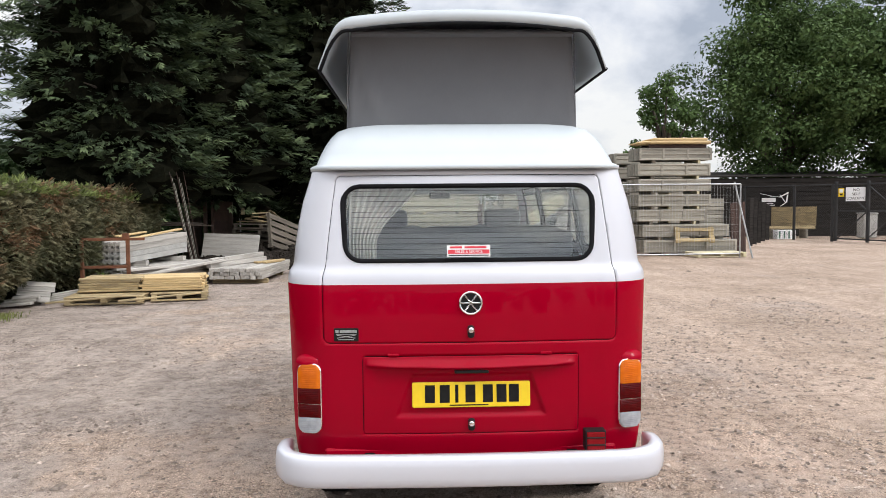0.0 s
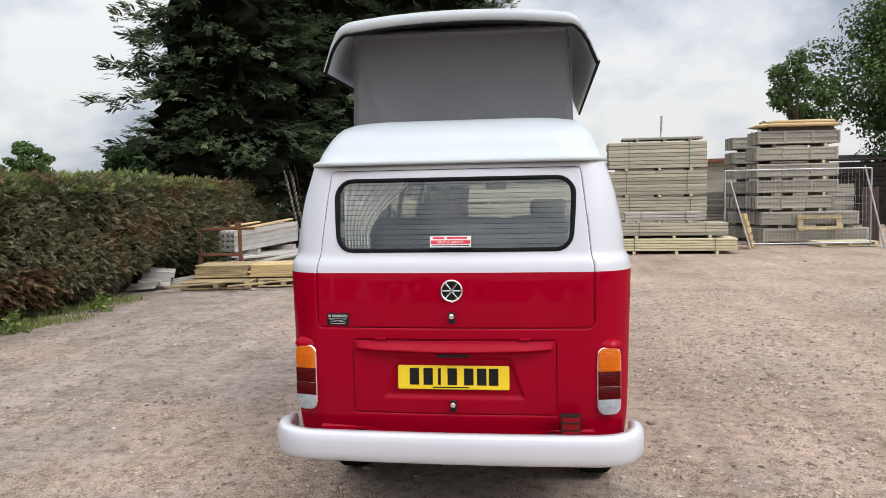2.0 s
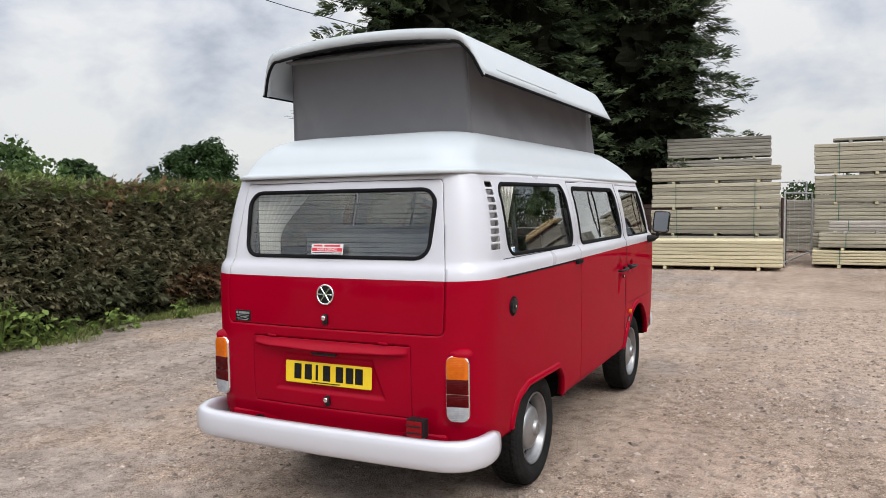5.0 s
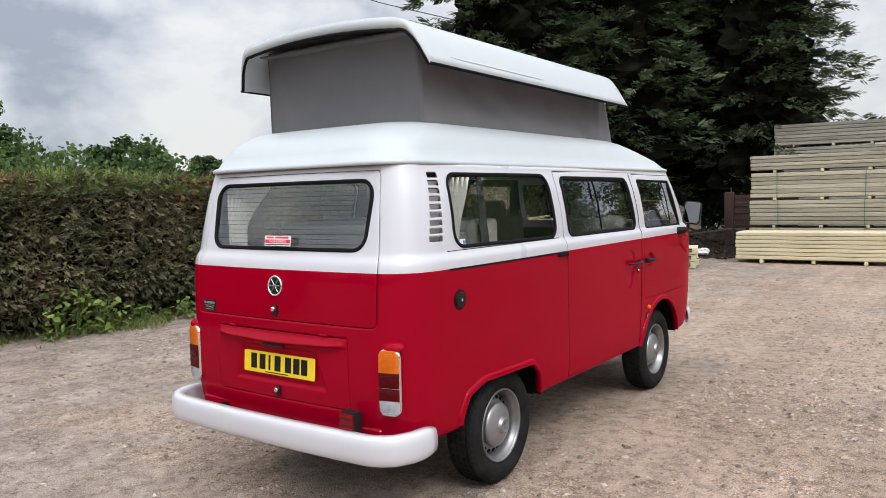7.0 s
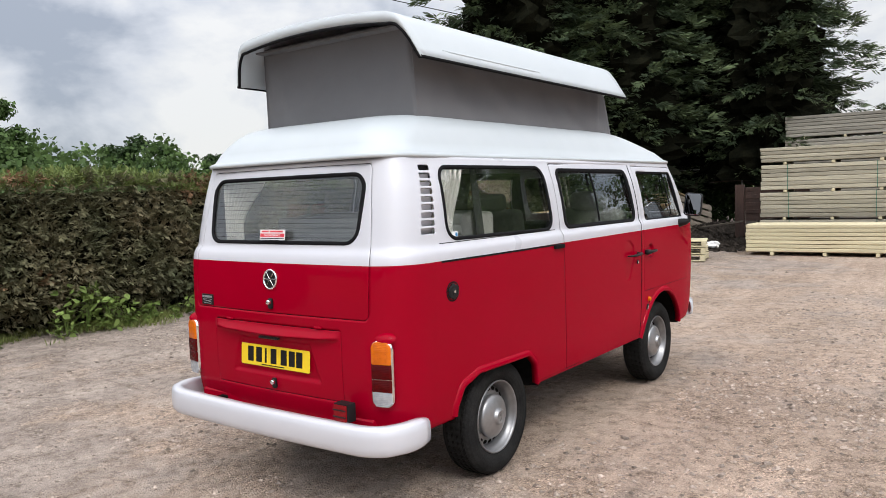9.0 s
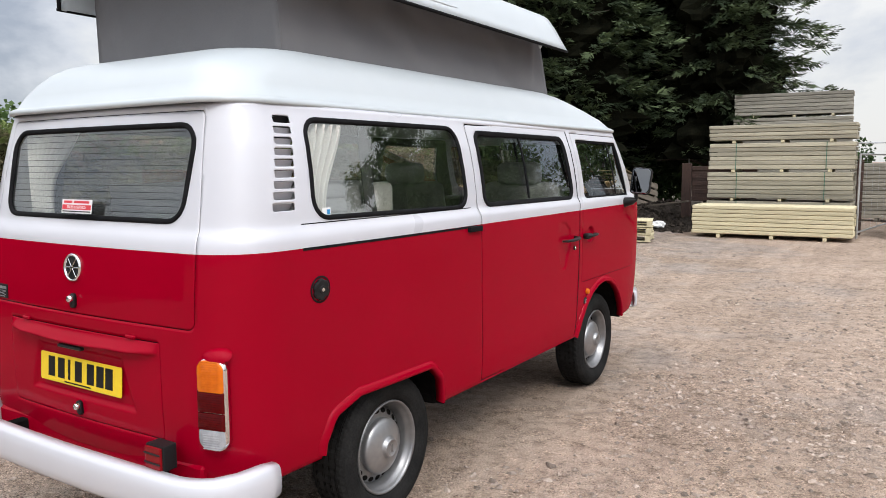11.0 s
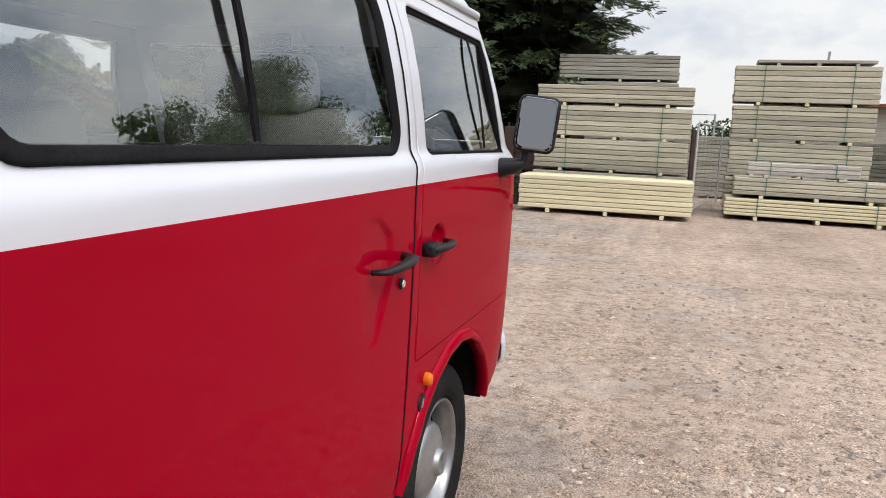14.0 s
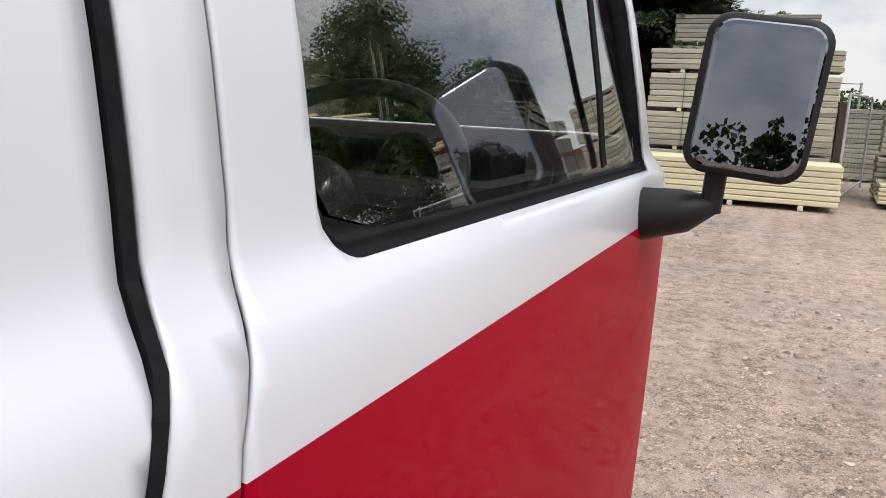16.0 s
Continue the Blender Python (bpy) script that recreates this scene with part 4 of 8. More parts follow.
plate = part("number_plate", rounded_bar(0.520, 0.111, 0.004, 0.008), YELLOW, lid, "yellow rear number plate with black bars", loc=pose(0, -0.004, 0.750, 86, 0, 0))
for k, xx in enumerate((-0.170, -0.105, -0.052, 0.008, 0.085, 0.145, 0.200)):
    part("plate_bar", one_box((0.044 if k != 2 else 0.014, 0.078, 0.001), (xx - 0.012, 0.004, 0.0048), 0.0), INK, plate)
part("plate_bar", one_box((0.17, 0.005, 0.001), (-0.01, -0.046, 0.0048), 0.0), INK, plate)
fog = part("fog_lamp", one_box((0.090, 0.055, 0.088), (0.535, -0.055, 0.556), 0.006, seg=2), PLASTIC, van, "square red rear fog lamp in black housing")
part("fog_lens", one_box((0.078, 0.012, 0.076), (0.535, -0.086, 0.556), 0.004, seg=2), FOGLENS, fog, "red lens")
for k in range(2):
    part("lens_frame", one_box((0.082, 0.004, 0.006), (0.535, -0.094, 0.540 + 0.032 * k), 0.001), PLASTIC, fog)
for x in (-0.34, 0.33):
    part("lid_hinge", one_box((0.05, 0.012, 0.012), (0, 0, 0.004), 0.003), RED, lid, loc=on_rear(x, 0.930, 0))
part("plate_lamp", one_box((0.15, 0.02, 0.012), (0, -0.035, 0.857), 0.004), PLASTIC, lid, "slim black plate lamp")

# Sticker in the rear window, with its demister lines.
m = on_rear(0.0, 1.372, 0.002)
sticker = part("window_sticker", one_box((0.190, 0.052, 0.0015), (0, 0, 0), 0.0), STICK_WHITE, hatch, "white and red dealer sticker", loc=Matrix.Translation((-0.005, 0.026, 1.380)) @ pose(0, 0, 0, 81))
part("sticker_band", one_box((0.182, 0.018, 0.001), (0, -0.003, 0.001), 0.0), STICK_RED, sticker)
letters("sticker_words", "SALES & SERVICE", 0.0165, STICK_WHITE, sticker, pose(0, -0.003, 0.0018), 0.0003)
for x, w in ((-0.056, 0.054), (0.030, 0.096)):
    part("sticker_bar", one_box((w, 0.009, 0.001), (x, 0.0165, 0.001), 0.0), STICK_RED, sticker)
part("sticker_bar", one_box((0.176, 0.004, 0.001), (0, -0.019, 0.001), 0.0), INK, sticker)
for k in range(13):
    zz = 1.365 + 0.0235 * k
    pts = [skin(abs(x), zz) * (np.sign(x) or 1, 1, 1) + np.array((0, 0.004, 0)) for x in np.linspace(-0.52, 0.52, 9)]
    v, f = sweep(pts, 0.0008, 4)
    mesh_object("demister_wire", v, f, INK, hatch)

# Fuel cap, handles, marker lamp.
v, f = lathe([(0.050, 0.0), (0.050, 0.003), (0.044, 0.004)], 32, "z")
cap = mesh_object("fuel_cap_ring", v, f, RUBBER, van, "", True, loc=on_side(0.425, 1.08, 0.001) @ Matrix.Diagonal((1, 1, 0.6, 1)))
v, f = lathe([(0.040, 0.0), (0.040, 0.012), (0.034, 0.017), (0.016, 0.018), (0.014, 0.023), (0.0, 0.023)], 36, "z")
v = [(a * (0.90 if k % 6 in (0, 1) and math.hypot(a, b) > 0.03 else 1.0), b * (0.90 if k % 6 in (0, 1) and math.hypot(a, b) > 0.03 else 1.0), c) for k, (a, b, c) in enumerate(v)]
mesh_object("fuel_cap", v, f, PLASTIC, cap, "black screw fuel cap with lock")
v, f = lathe([(0.007, 0.022), (0.007, 0.026), (0.0, 0.026)], 16, "z")
mesh_object("cap_lock", v, f, CHROME, cap)


def grip(name, y0, y1, z0, z1, host, lab):
    m0, m1 = on_side(y0, z0, 0), on_side(y1, z1, 0)
    n = m0.to_3x3() @ Vector((0, 0, 1))
    a, b = m0.translation, m1.translation
    pts = [a + n * 0.002, a + n * 0.030 + (b - a) * 0.10, a + n * 0.038 + (b - a) * 0.35, a + n * 0.038 + (b - a) * 0.65, b + n * 0.030 - (b - a) * 0.10, b + n * 0.002]
    v, f = sweep(pts, [0.017, 0.018, 0.0165, 0.014, 0.012, 0.009], 16, flat=0.62)
    return mesh_object(name, v, f, PLASTIC, host, lab, True)


grip("door_handle", 2.724, 2.534, 1.074, 1.066, slide, "black plastic pull handle")
gh = grip("door_handle", 2.862, 3.030, 1.072, 1.074, fdoor, "black plastic pull handle")
part("handle_base", rounded_bar(0.066, 0.036, 0.036, 0.012), PLASTIC, fdoor, "", True, loc=on_side(2.885, 1.070, -0.004))
for yy, zz, host, o in ((2.716, 1.010, slide, 0.0), (2.900, 1.074, fdoor, 0.030)):
    v, f = lathe([(0.0135, 0.0), (0.0135, 0.006), (0.011, 0.008), (0.0, 0.008)], 24, "z")
    lock = mesh_object("door_lock", v, f, PLASTIC, host, "round black door lock", True, loc=on_side(yy, zz, o))
    v, f = lathe([(0.0088, 0.0), (0.0088, 0.0095), (0.007, 0.0105), (0.0, 0.0105)], 20, "z")
    mesh_object("lock_barrel", v, f, CHROME, lock, "chrome barrel", True)
v, f = lathe([(0.016, 0.0), (0.016, 0.012), (0.012, 0.020), (0.0, 0.022)], 20, "z")
mesh_object("side_marker_lamp", v, f, AMBER, van, "small round amber marker lamp", True, loc=on_side(2.942, 0.707, 0.0) @ Matrix.Diagonal((1.0, 1.15, 1, 1)))
v, f = lathe([(0.026, 0.0), (0.026, 0.003), (0.022, 0.004), (0.0, 0.004)], 24, "z")
disc = mesh_object("round_badge", v, f, INK, van, "small round black badge", True, loc=on_side(2.924, 0.645, 0.0))
part("badge_bar", one_box((0.006, 0.026, 0.002), (0, 0, 0.005), 0.0, Matrix.Rotation(radians(-20), 4, "Z")), GALV, disc)

# Door mirror on a black arm.
arm_pts = [(0.815, 3.61, 1.245), (0.85, 3.605, 1.250), (0.905, 3.60, 1.260), (0.942, 3.592, 1.272)]
v, f = sweep(arm_pts, [0.052, 0.046, 0.036, 0.014], 16, flat=0.75)
mirror = mesh_object("door_mirror", v, f, PLASTIC, van, "black door mirror on a stubby arm", True)
v, f = sweep([(0.935, 3.592, 1.262), (0.938, 3.592, 1.31)], 0.013, 12)
mesh_object("mirror_stalk", v, f, PLASTIC, mirror)
mloc = pose(0.974, 3.580, 1.400, 87, 6, 7)
shell = part("mirror_shell", rounded_bar(0.136, 0.184, 0.050, 0.028), PLASTIC, mirror, "black plastic shell", True, loc=mloc @ pose(0, 0, 0, 0, 180, 0))
part("mirror_rim", rounded_bar(0.138, 0.186, 0.012, 0.028), PLASTIC, mirror, "", True, loc=mloc @ pose(0, 0, -0.004))
part("mirror_glass", rounded_bar(0.122, 0.170, 0.002, 0.022), MIRROR, mirror, "mirror glass", loc=mloc @ pose(0, 0, 0.0085))

# ---- raised roof ----
def loft(sections, n_side=24, n_end=16, r=0.3, cap=True):
    """Rounded rectangles (z, half width, y0, y1, corner radius) joined upwards."""
    verts, faces = [], []
    for z, w, y0, y1, rad in sections:
        ring = []
        for cx, cy, a0 in ((w - rad, y0 + rad, -90), (w - rad, y1 - rad, 0), (-w + rad, y1 - rad, 90), (-w + rad, y0 + rad, 180)):
            for t in np.linspace(0, 90, 9):
                an = radians(a0 + t)
                ring.append((cx + rad * math.cos(an), cy + rad * math.sin(an)))
        m = len(ring)
        for x, y in ring:
            zz = z(x, y) if callable(z) else z
            verts.append((x * (1 - 0.036 * min(1.0, max(0.0, (1.5 - y) / 1.2)) ** 1.5), y, zz))
    for i in range(len(sections) - 1):
        for j in range(m):
            faces.append((i * m + j, i * m + (j + 1) % m, (i + 1) * m + (j + 1) % m, (i + 1) * m + j))
    if cap:
        faces.append(tuple(range((len(sections) - 1) * m, len(sections) * m)))
    return verts, faces


roof_sections = [(z, w * 0.952, y0, y1, rad) for z, w, y0, y1, rad in [(1.742, 0.772, 0.125, 3.765, 0.18), (1.742, 0.790, 0.105, 3.785, 0.20), (1.758, 0.792, 0.103, 3.787, 0.20), (1.766, 0.776, 0.118, 3.77, 0.19),
                 (1.772, 0.762, 0.130, 3.75, 0.19), (1.82, 0.745, 0.155, 3.63, 0.20), (1.87, 0.722, 0.19, 3.42, 0.22), (1.91, 0.696, 0.235, 3.24, 0.22),
                 (1.942, 0.668, 0.29, 3.08, 0.22), (1.962, 0.632, 0.36, 2.97, 0.22), (1.974, 0.585, 0.44, 2.86, 0.22), (1.980, 0.50, 0.56, 2.75, 0.2)]]
v, f = loft(roof_sections)
mesh_object("roof_moulding", v, f, ROOF_WHITE, van, "white moulded high roof with gutter lip", True)

# Canvas walls with soft folds.
def canvas_wall():
    verts, faces = [], []
    corners = [(-0.572, 0.53), (0.572, 0.53), (0.578, 2.905), (-0.578, 2.905)]
    tops = [(-0.545, 0.50), (0.545, 0.50), (0.545, 2.78), (-0.545, 2.78)]
    nv = 26
    loop = []
    for i in range(4):
        a, b = np.array(corners[i]), np.array(corners[(i + 1) % 4])
        c, d = np.array(tops[i]), np.array(tops[(i + 1) % 4])
        k = max(20, int(np.linalg.norm(b - a) / 0.03))
        nrm = np.array([(b - a)[1], -(b - a)[0]]) / np.linalg.norm(b - a)
        for t in np.arange(k) / k:
            loop.append((a + (b - a) * t, c + (d - c) * t, nrm, t, i))
    for bot, top, nrm, t, i in loop:
        for s in np.linspace(0, 1, nv):
            x, y = bot * (1 - s) + top * s
            edge = min(t, 1 - t) * 6
            slack = -0.016 * math.sin(math.pi * s) * min(1, edge)
            # drawn folds that run down and in from the upper rear corner
            if i == 0:
                u = (t - 0.03 - 0.13 * (1 - s) ** 1.4)
                slack += 0.020 * math.exp(-(u / 0.014) ** 2) * math.sin(math.pi * s) + 0.008 * math.exp(-((t - 0.045 - 0.05 * (1 - s)) / 0.012) ** 2) * s
            else:
                slack += 0.022 * noise.noise(Vector((t * 9 + s * 1.5, s * 1.6 + i * 7, 3.1))) * min(1, edge)
                slack += 0.018 * math.exp(-(((1 - t) - 0.02 - 0.10 * (1 - s)) / 0.018) ** 2) * math.sin(math.pi * s)
            slack += 0.0025 * noise.noise(Vector((t * 40, s * 8, i * 3.7)))
            verts.append((x + nrm[0] * slack, y + nrm[1] * slack, 1.935 * (1 - s) + 2.444 * s))
    k = len(loop)
    for a in range(k):
        for b in range(nv - 1):
            c = (a + 1) % k
            faces.append((a * nv + b, c * nv + b, c * nv + b + 1, a * nv + b + 1))
    return mesh_object("canvas_wall", verts, faces, CANVAS, van, "grey canvas walls of the pop-top", True)


thicken(canvas_wall(), 0.003)
for x, y in ((-0.572, 0.53), (0.572, 0.53)):
    part("canvas_seam", tube(bmesh.new(), (x, y, 1.965), (x * 0.975, y - 0.02, 2.44), 0.003, 6), CANVAS, van)

# Pop-top lid: an inverted tray, open at the rear, its rear edge cut back towards the bottom.
def lid_shell():
    verts, faces = [], []
    ys = np.linspace(0, 1, 44)
    prof = []
    for t in np.linspace(-1, 1, 61):
        a = abs(t)
        if a < 0.66:
            x = t / 0.66 * 0.500
            z = 2.500 - 0.026 * (a / 0.66) ** 2.2
        elif a < 0.88:
            th = (a - 0.66) / 0.22 * math.pi / 2 * 0.86
            x = math.copysign(0.500 + 0.128 * math.sin(th), t)
            z = 2.474 - 0.100 * (1 - math.cos(th))
        else:
            u = (a - 0.88) / 0.12
            x = math.copysign(0.628 + 0.074 * u, t)
            z = 2.400 - 0.164 * u
        prof.append((x, z))
    for u in ys:
        for x, z in prof:
            drop = max(0.0, (2.46 - z) / 0.24)
            y_rear = 0.335 + 0.085 * drop ** 1.2 + 0.02 * (abs(x) / 0.6) ** 2 * (1 - drop)
            y_front = 2.905 - 0.10 * (1 - drop)
            y = y_rear + (y_front - y_rear) * u
            zz = z - 0.016 * u
            verts.append((x * (1 + 0.015 * u), y, zz))
    # The rear edge turns in: a deep lip along the top that runs out down the sides.
    m = len(prof)
    edge = [Vector(q) for q in verts[:m]]
    lips = []
    for reach, back in ((1.0, 0.004), (0.45, -0.001)):
        for j, q in enumerate(edge):
            along = edge[min(j + 1, m - 1)] - edge[max(j - 1, 0)]
            inward = Vector((along.z, 0, -along.x)).normalized()
            a = abs(j / (m - 1) * 2 - 1)
            lip = 0.010 + 0.052 * max(0.0, min(1.0, (0.93 - a) / 0.20))
            lips.append(q + inward * lip * reach + Vector((0, back, 0)))
    verts = [tuple(q) for q in lips] + verts
    rows = len(ys) + 2
    for i in range(rows - 1):
        for j in range(m - 1):
            faces.append((i * m + j, i * m + j + 1, (i + 1) * m + j + 1, (i + 1) * m + j))
    ob = mesh_object("pop_top_lid", verts, faces, ROOF_WHITE, van, "white raised pop-top lid", True)
    thicken(ob, 0.012)
    # black rubber edging round the rear opening and along both lower edges
    rim = [Vector(verts[i * m]) for i in range(rows - 1, 1, -1)] + [Vector(verts[j]) for j in range(m)] + [Vector(verts[i * m + m - 1]) for i in range(2, rows)]
    v2, f2 = sweep([q + Vector((-0.005 * (1 if q.x > 0 else -1), 0, 0)) for q in rim], 0.0085, 8)
    mesh_object("lid_edging", v2, f2, RUBBER, ob, "black rubber edging", True)
    for sgn in (1, -1):
        v2, f2 = sweep([(sgn * 0.672, 0.62, 2.290), (sgn * 0.676, 0.70, 2.290), (sgn * 0.680, 1.55, 2.284), (sgn * 0.677, 1.63, 2.284)], 0.006, 8)
        mesh_object("lid_bead", v2, f2, ROOF_WHITE, ob, "", True)
    return ob


pop = lid_shell()
# Added grey panel: the shade on the lid's white underside as a colour.
part("lid_lining", one_box((1.08, 2.40, 0.01), (0, 1.63, 2.412), 0.0), CANVAS, pop, "grey panel for the shade under the lid")
part("lid_front_panel", one_box((1.14, 0.03, 0.20), (0, 2.82, 2.345), 0.01), ROOF_WHITE, pop)

# ---- inside the van ----
part("cab_floor", one_box((1.16, 3.6, 0.03), (0, 2.1, 0.50), 0.0), TRIM, van)
part("headlining", one_box((1.36, 3.25, 0.02), (0, 2.0, 1.735), 0.0), LINING, van, "pale headlining")


def seat_back(name, w, h, d, r):
    bm = bmesh.new()
    bmesh.ops.create_cube(bm, size=1.0, matrix=Matrix.Diagonal((w, d, h, 1)))
    bmesh.ops.bevel(bm, geom=list(bm.edges), offset=r, segments=4, affect="EDGES", profile=0.6)
    return bm


def cab_seat(x, y):
    s = part("seat", seat_back("seat", 0.54, 0.16, 0.50, 0.06), SEAT, van, "dark herringbone cloth cab seat", True, loc=pose(x, y + 0.34, 0.80))
    part("backrest", seat_back("backrest", 0.56, 0.60, 0.16, 0.07), SEAT, s, "", True, loc=pose(0, -0.25, 0.31, 12))
    part("headrest", seat_back("headrest", 0.29, 0.14, 0.12, 0.05), SEAT, s, "", True, loc=pose(0, -0.33, 0.665, 10))
    part("seat_base", one_box((0.44, 0.44, 0.30), (0, 0, -0.22), 0.02), TRIM, s)
    for k in (-1, 1):
        part("headrest_post", tube(bmesh.new(), (0.07 * k, -0.33, 0.60), (0.07 * k, -0.35, 0.70), 0.006, 8), CHROME, s)
    return s


cab_seat(0.45, 2.74)
cab_seat(-0.45, 2.74)
bench = part("rear_bench", seat_back("rear_bench", 1.20, 0.18, 0.60, 0.06), SEAT, van, "dark cloth rear bench seat", True, loc=pose(0, 1.35, 0.88))
for x in (-0.39, 0.0, 0.39):
    part("backrest", seat_back("backrest", 0.40, 0.56, 0.15, 0.06), SEAT, bench, "", True, loc=pose(x, -0.32, 0.30, 12))
for x in (-0.2, 0.2):
    belt = part("seat_belt", one_box((0.045, 0.004, 0.16), (x, -0.47, 0.42), 0.0), LINING, bench)
part("rear_deck", one_box((1.35, 0.75, 0.03), (0, 0.62, 1.245), 0.01), TRIM, van, "dark carpeted rear deck")
part("side_cabinet", one_box((0.36, 1.15, 0.66), (-0.60, 1.95, 0.90), 0.012), CABINET, van, "wood grain kitchen cabinet")
part("worktop", one_box((0.40, 1.18, 0.03), (-0.59, 1.95, 1.245), 0.008), LINING, van)
part("seat_end", seat_back("seat_end", 0.14, 0.36, 0.20, 0.04), CREAM, van, "cream padded seat end", True, loc=pose(0.46, 1.20, 1.265))
for k in range(3):
    part("mattress", seat_back("mattress", 1.02, 0.062, 0.62, 0.022), BEDDING, van, "pale grey striped bedding", True, loc=pose(0.04, 0.78, 1.292 + 0.062 * k))
# Folded belt hanging inside the rear side window.
bm = bmesh.new()
low, high = [(0.63, 0.955, 1.27), (0.63, 1.04, 1.27)], [(0.63, 0.90, 1.70), (0.63, 0.955, 1.70)]
q = [bm.verts.new(c) for c in (low[0], low[1], high[1], high[0])]
bm.faces.new(q)
thicken(part("belt_webbing", bm, TRIM, van, "grey belt webbing"), 0.004)
part("window_bar", tube(bmesh.new(), (-0.765, 2.26, 1.40), (-0.745, 2.32, 1.70), 0.012, 8), RUBBER, van)
dash = part("dashboard", one_box((1.42, 0.36, 0.28), (0, 3.72, 1.13), 0.05, seg=3), TRIM, van, "dark grey dashboard")
pod = part("instrument_pod", one_box((0.40, 0.18, 0.10), (0.42, 3.72, 1.27), 0.035, seg=3), INK, dash)
for x in (0.32, 0.48):
    v, f = lathe([(0.052, 0.0), (0.052, 0.015), (0.046, 0.018), (0.044, 0.006), (0.0, 0.006)], 28, "y")
    mesh_object("dial", [(a, -b, c) for a, b, c in v], f, PLASTIC, dash, "", True, loc=pose(x + 0.02, 3.625, 1.285, 10))
ring = [(0.195 * math.cos(t), 0.195 * math.sin(t), 0) for t in np.linspace(0, 2 * math.pi, 49)[:-1]]
v, f = sweep(ring, 0.013, 10, closed=True)
wheel_s = mesh_object("steering_wheel", v, f, GLOSS_BLACK, van, "black two-spoke steering wheel", True, loc=pose(0.46, 3.44, 1.252, 48))
v, f = lathe([(0.0, 0.045), (0.03, 0.045), (0.042, 0.035), (0.055, -0.01), (0.05, -0.08)], 28, "z")
mesh_object("horn_boss", v, f, GLOSS_BLACK, wheel_s, "", True)
for sgn in (-1, 1):
    part("spoke", one_box((0.15, 0.035, 0.012), (sgn * 0.115, -0.015, -0.01), 0.004), PLASTIC, wheel_s)
part("steering_column", tube(bmesh.new(), (0, 0, -0.02), (0, 0.0, -0.36), 0.03, 14), PLASTIC, wheel_s)
part("inner_mirror", one_box((0.19, 0.03, 0.06), (-0.02, 3.55, 1.655), 0.014, seg=2), PLASTIC, van, "black inside mirror")


def curtain(path, z0, z1, name, pleats=9, gather=0.35):
    """A pleated curtain tied in towards the bottom; path: two ends of its rail."""
    a, b = Vector(path[0]), Vector(path[1])
    n, m = 90, 14
    verts, faces = [], []
    side = (b - a).normalized().cross(Vector((0, 0, 1)))
    for i in range(n):
        for j in range(m):
            u, s = i / (n - 1), j / (m - 1)
            pull = 1 - gather * math.sin(min(1.0, (1 - s) * 1.25) * math.pi / 2) ** 1.5
            q = a + (b - a) * (u * pull)
            fold = 0.019 * math.sin(u * pleats * 2 * math.pi + 0.6 * math.sin(s * 4)) * (0.6 + 0.4 * s)
            verts.append(q + side * fold + Vector((0, 0, z0 + (z1 - z0) * s)))
    for i in range(n - 1):
        for j in range(m - 1):
            faces.append((i * m + j, (i + 1) * m + j, (i + 1) * m + j + 1, i * m + j + 1))
    return thicken(mesh_object(name, verts, faces, CURTAIN, van, "cream gathered curtain", True), 0.002)


curtain(((-0.54, 0.165, 0), (-0.22, 0.18, 0)), 1.33, 1.68, "rear_curtain", 8, 0.62)
curtain(((0.715, 0.44, 0), (0.735, 0.68, 0)), 1.31, 1.68, "side_curtain", 6, 0.42)
screen_pane = cut_panel("windscreen", (P_NOSE - 0.55, P_END), (1.30, 1.70), lambda p, z: windscreen(p, z) + 0.005, van, [GLASS], "", cell=0.03, both=True, push=-0.003, thick=0.004, extra_z=())
screen_pane.visible_shadow = False
screen_pane.modifiers["thickness"].use_rim = False

# Door and side linings, which the windows show from inside.
cut_panel("side_lining", (0.40 + S, 3.95 + S), (0.55, 1.725), lambda p, z: np.maximum.reduce([-in_win_do(p, z), -in_win_sl(p, z), -in_win_rs(p, z)]), van, [TRIM], "dark grey side lining", cell=0.03, mirror=True, push=-0.022, extra_z=())
cut_panel("side_lining", (1.60 + S, 3.80 + S), (0.82, 1.298), None, van, [TRIM], "dark grey door lining", cell=0.05, push=-0.035, extra_z=())
note = part("window_sticker", one_box((0.045, 0.032, 0.001), (0, 0, 0), 0.0), STICK_WHITE, van, "small white and blue sticker", loc=on_side(0.500, 1.356, -0.004))
part("sticker_panel", one_box((0.016, 0.018, 0.001), (0.010, 0, 0.001), 0.0), STICK_BLUE, note)
for sgn in (1, -1):
    part("sill", one_box((0.20, 1.50, 0.05), (sgn * 0.66, 2.03, 0.425), 0.01), UNDER, van)


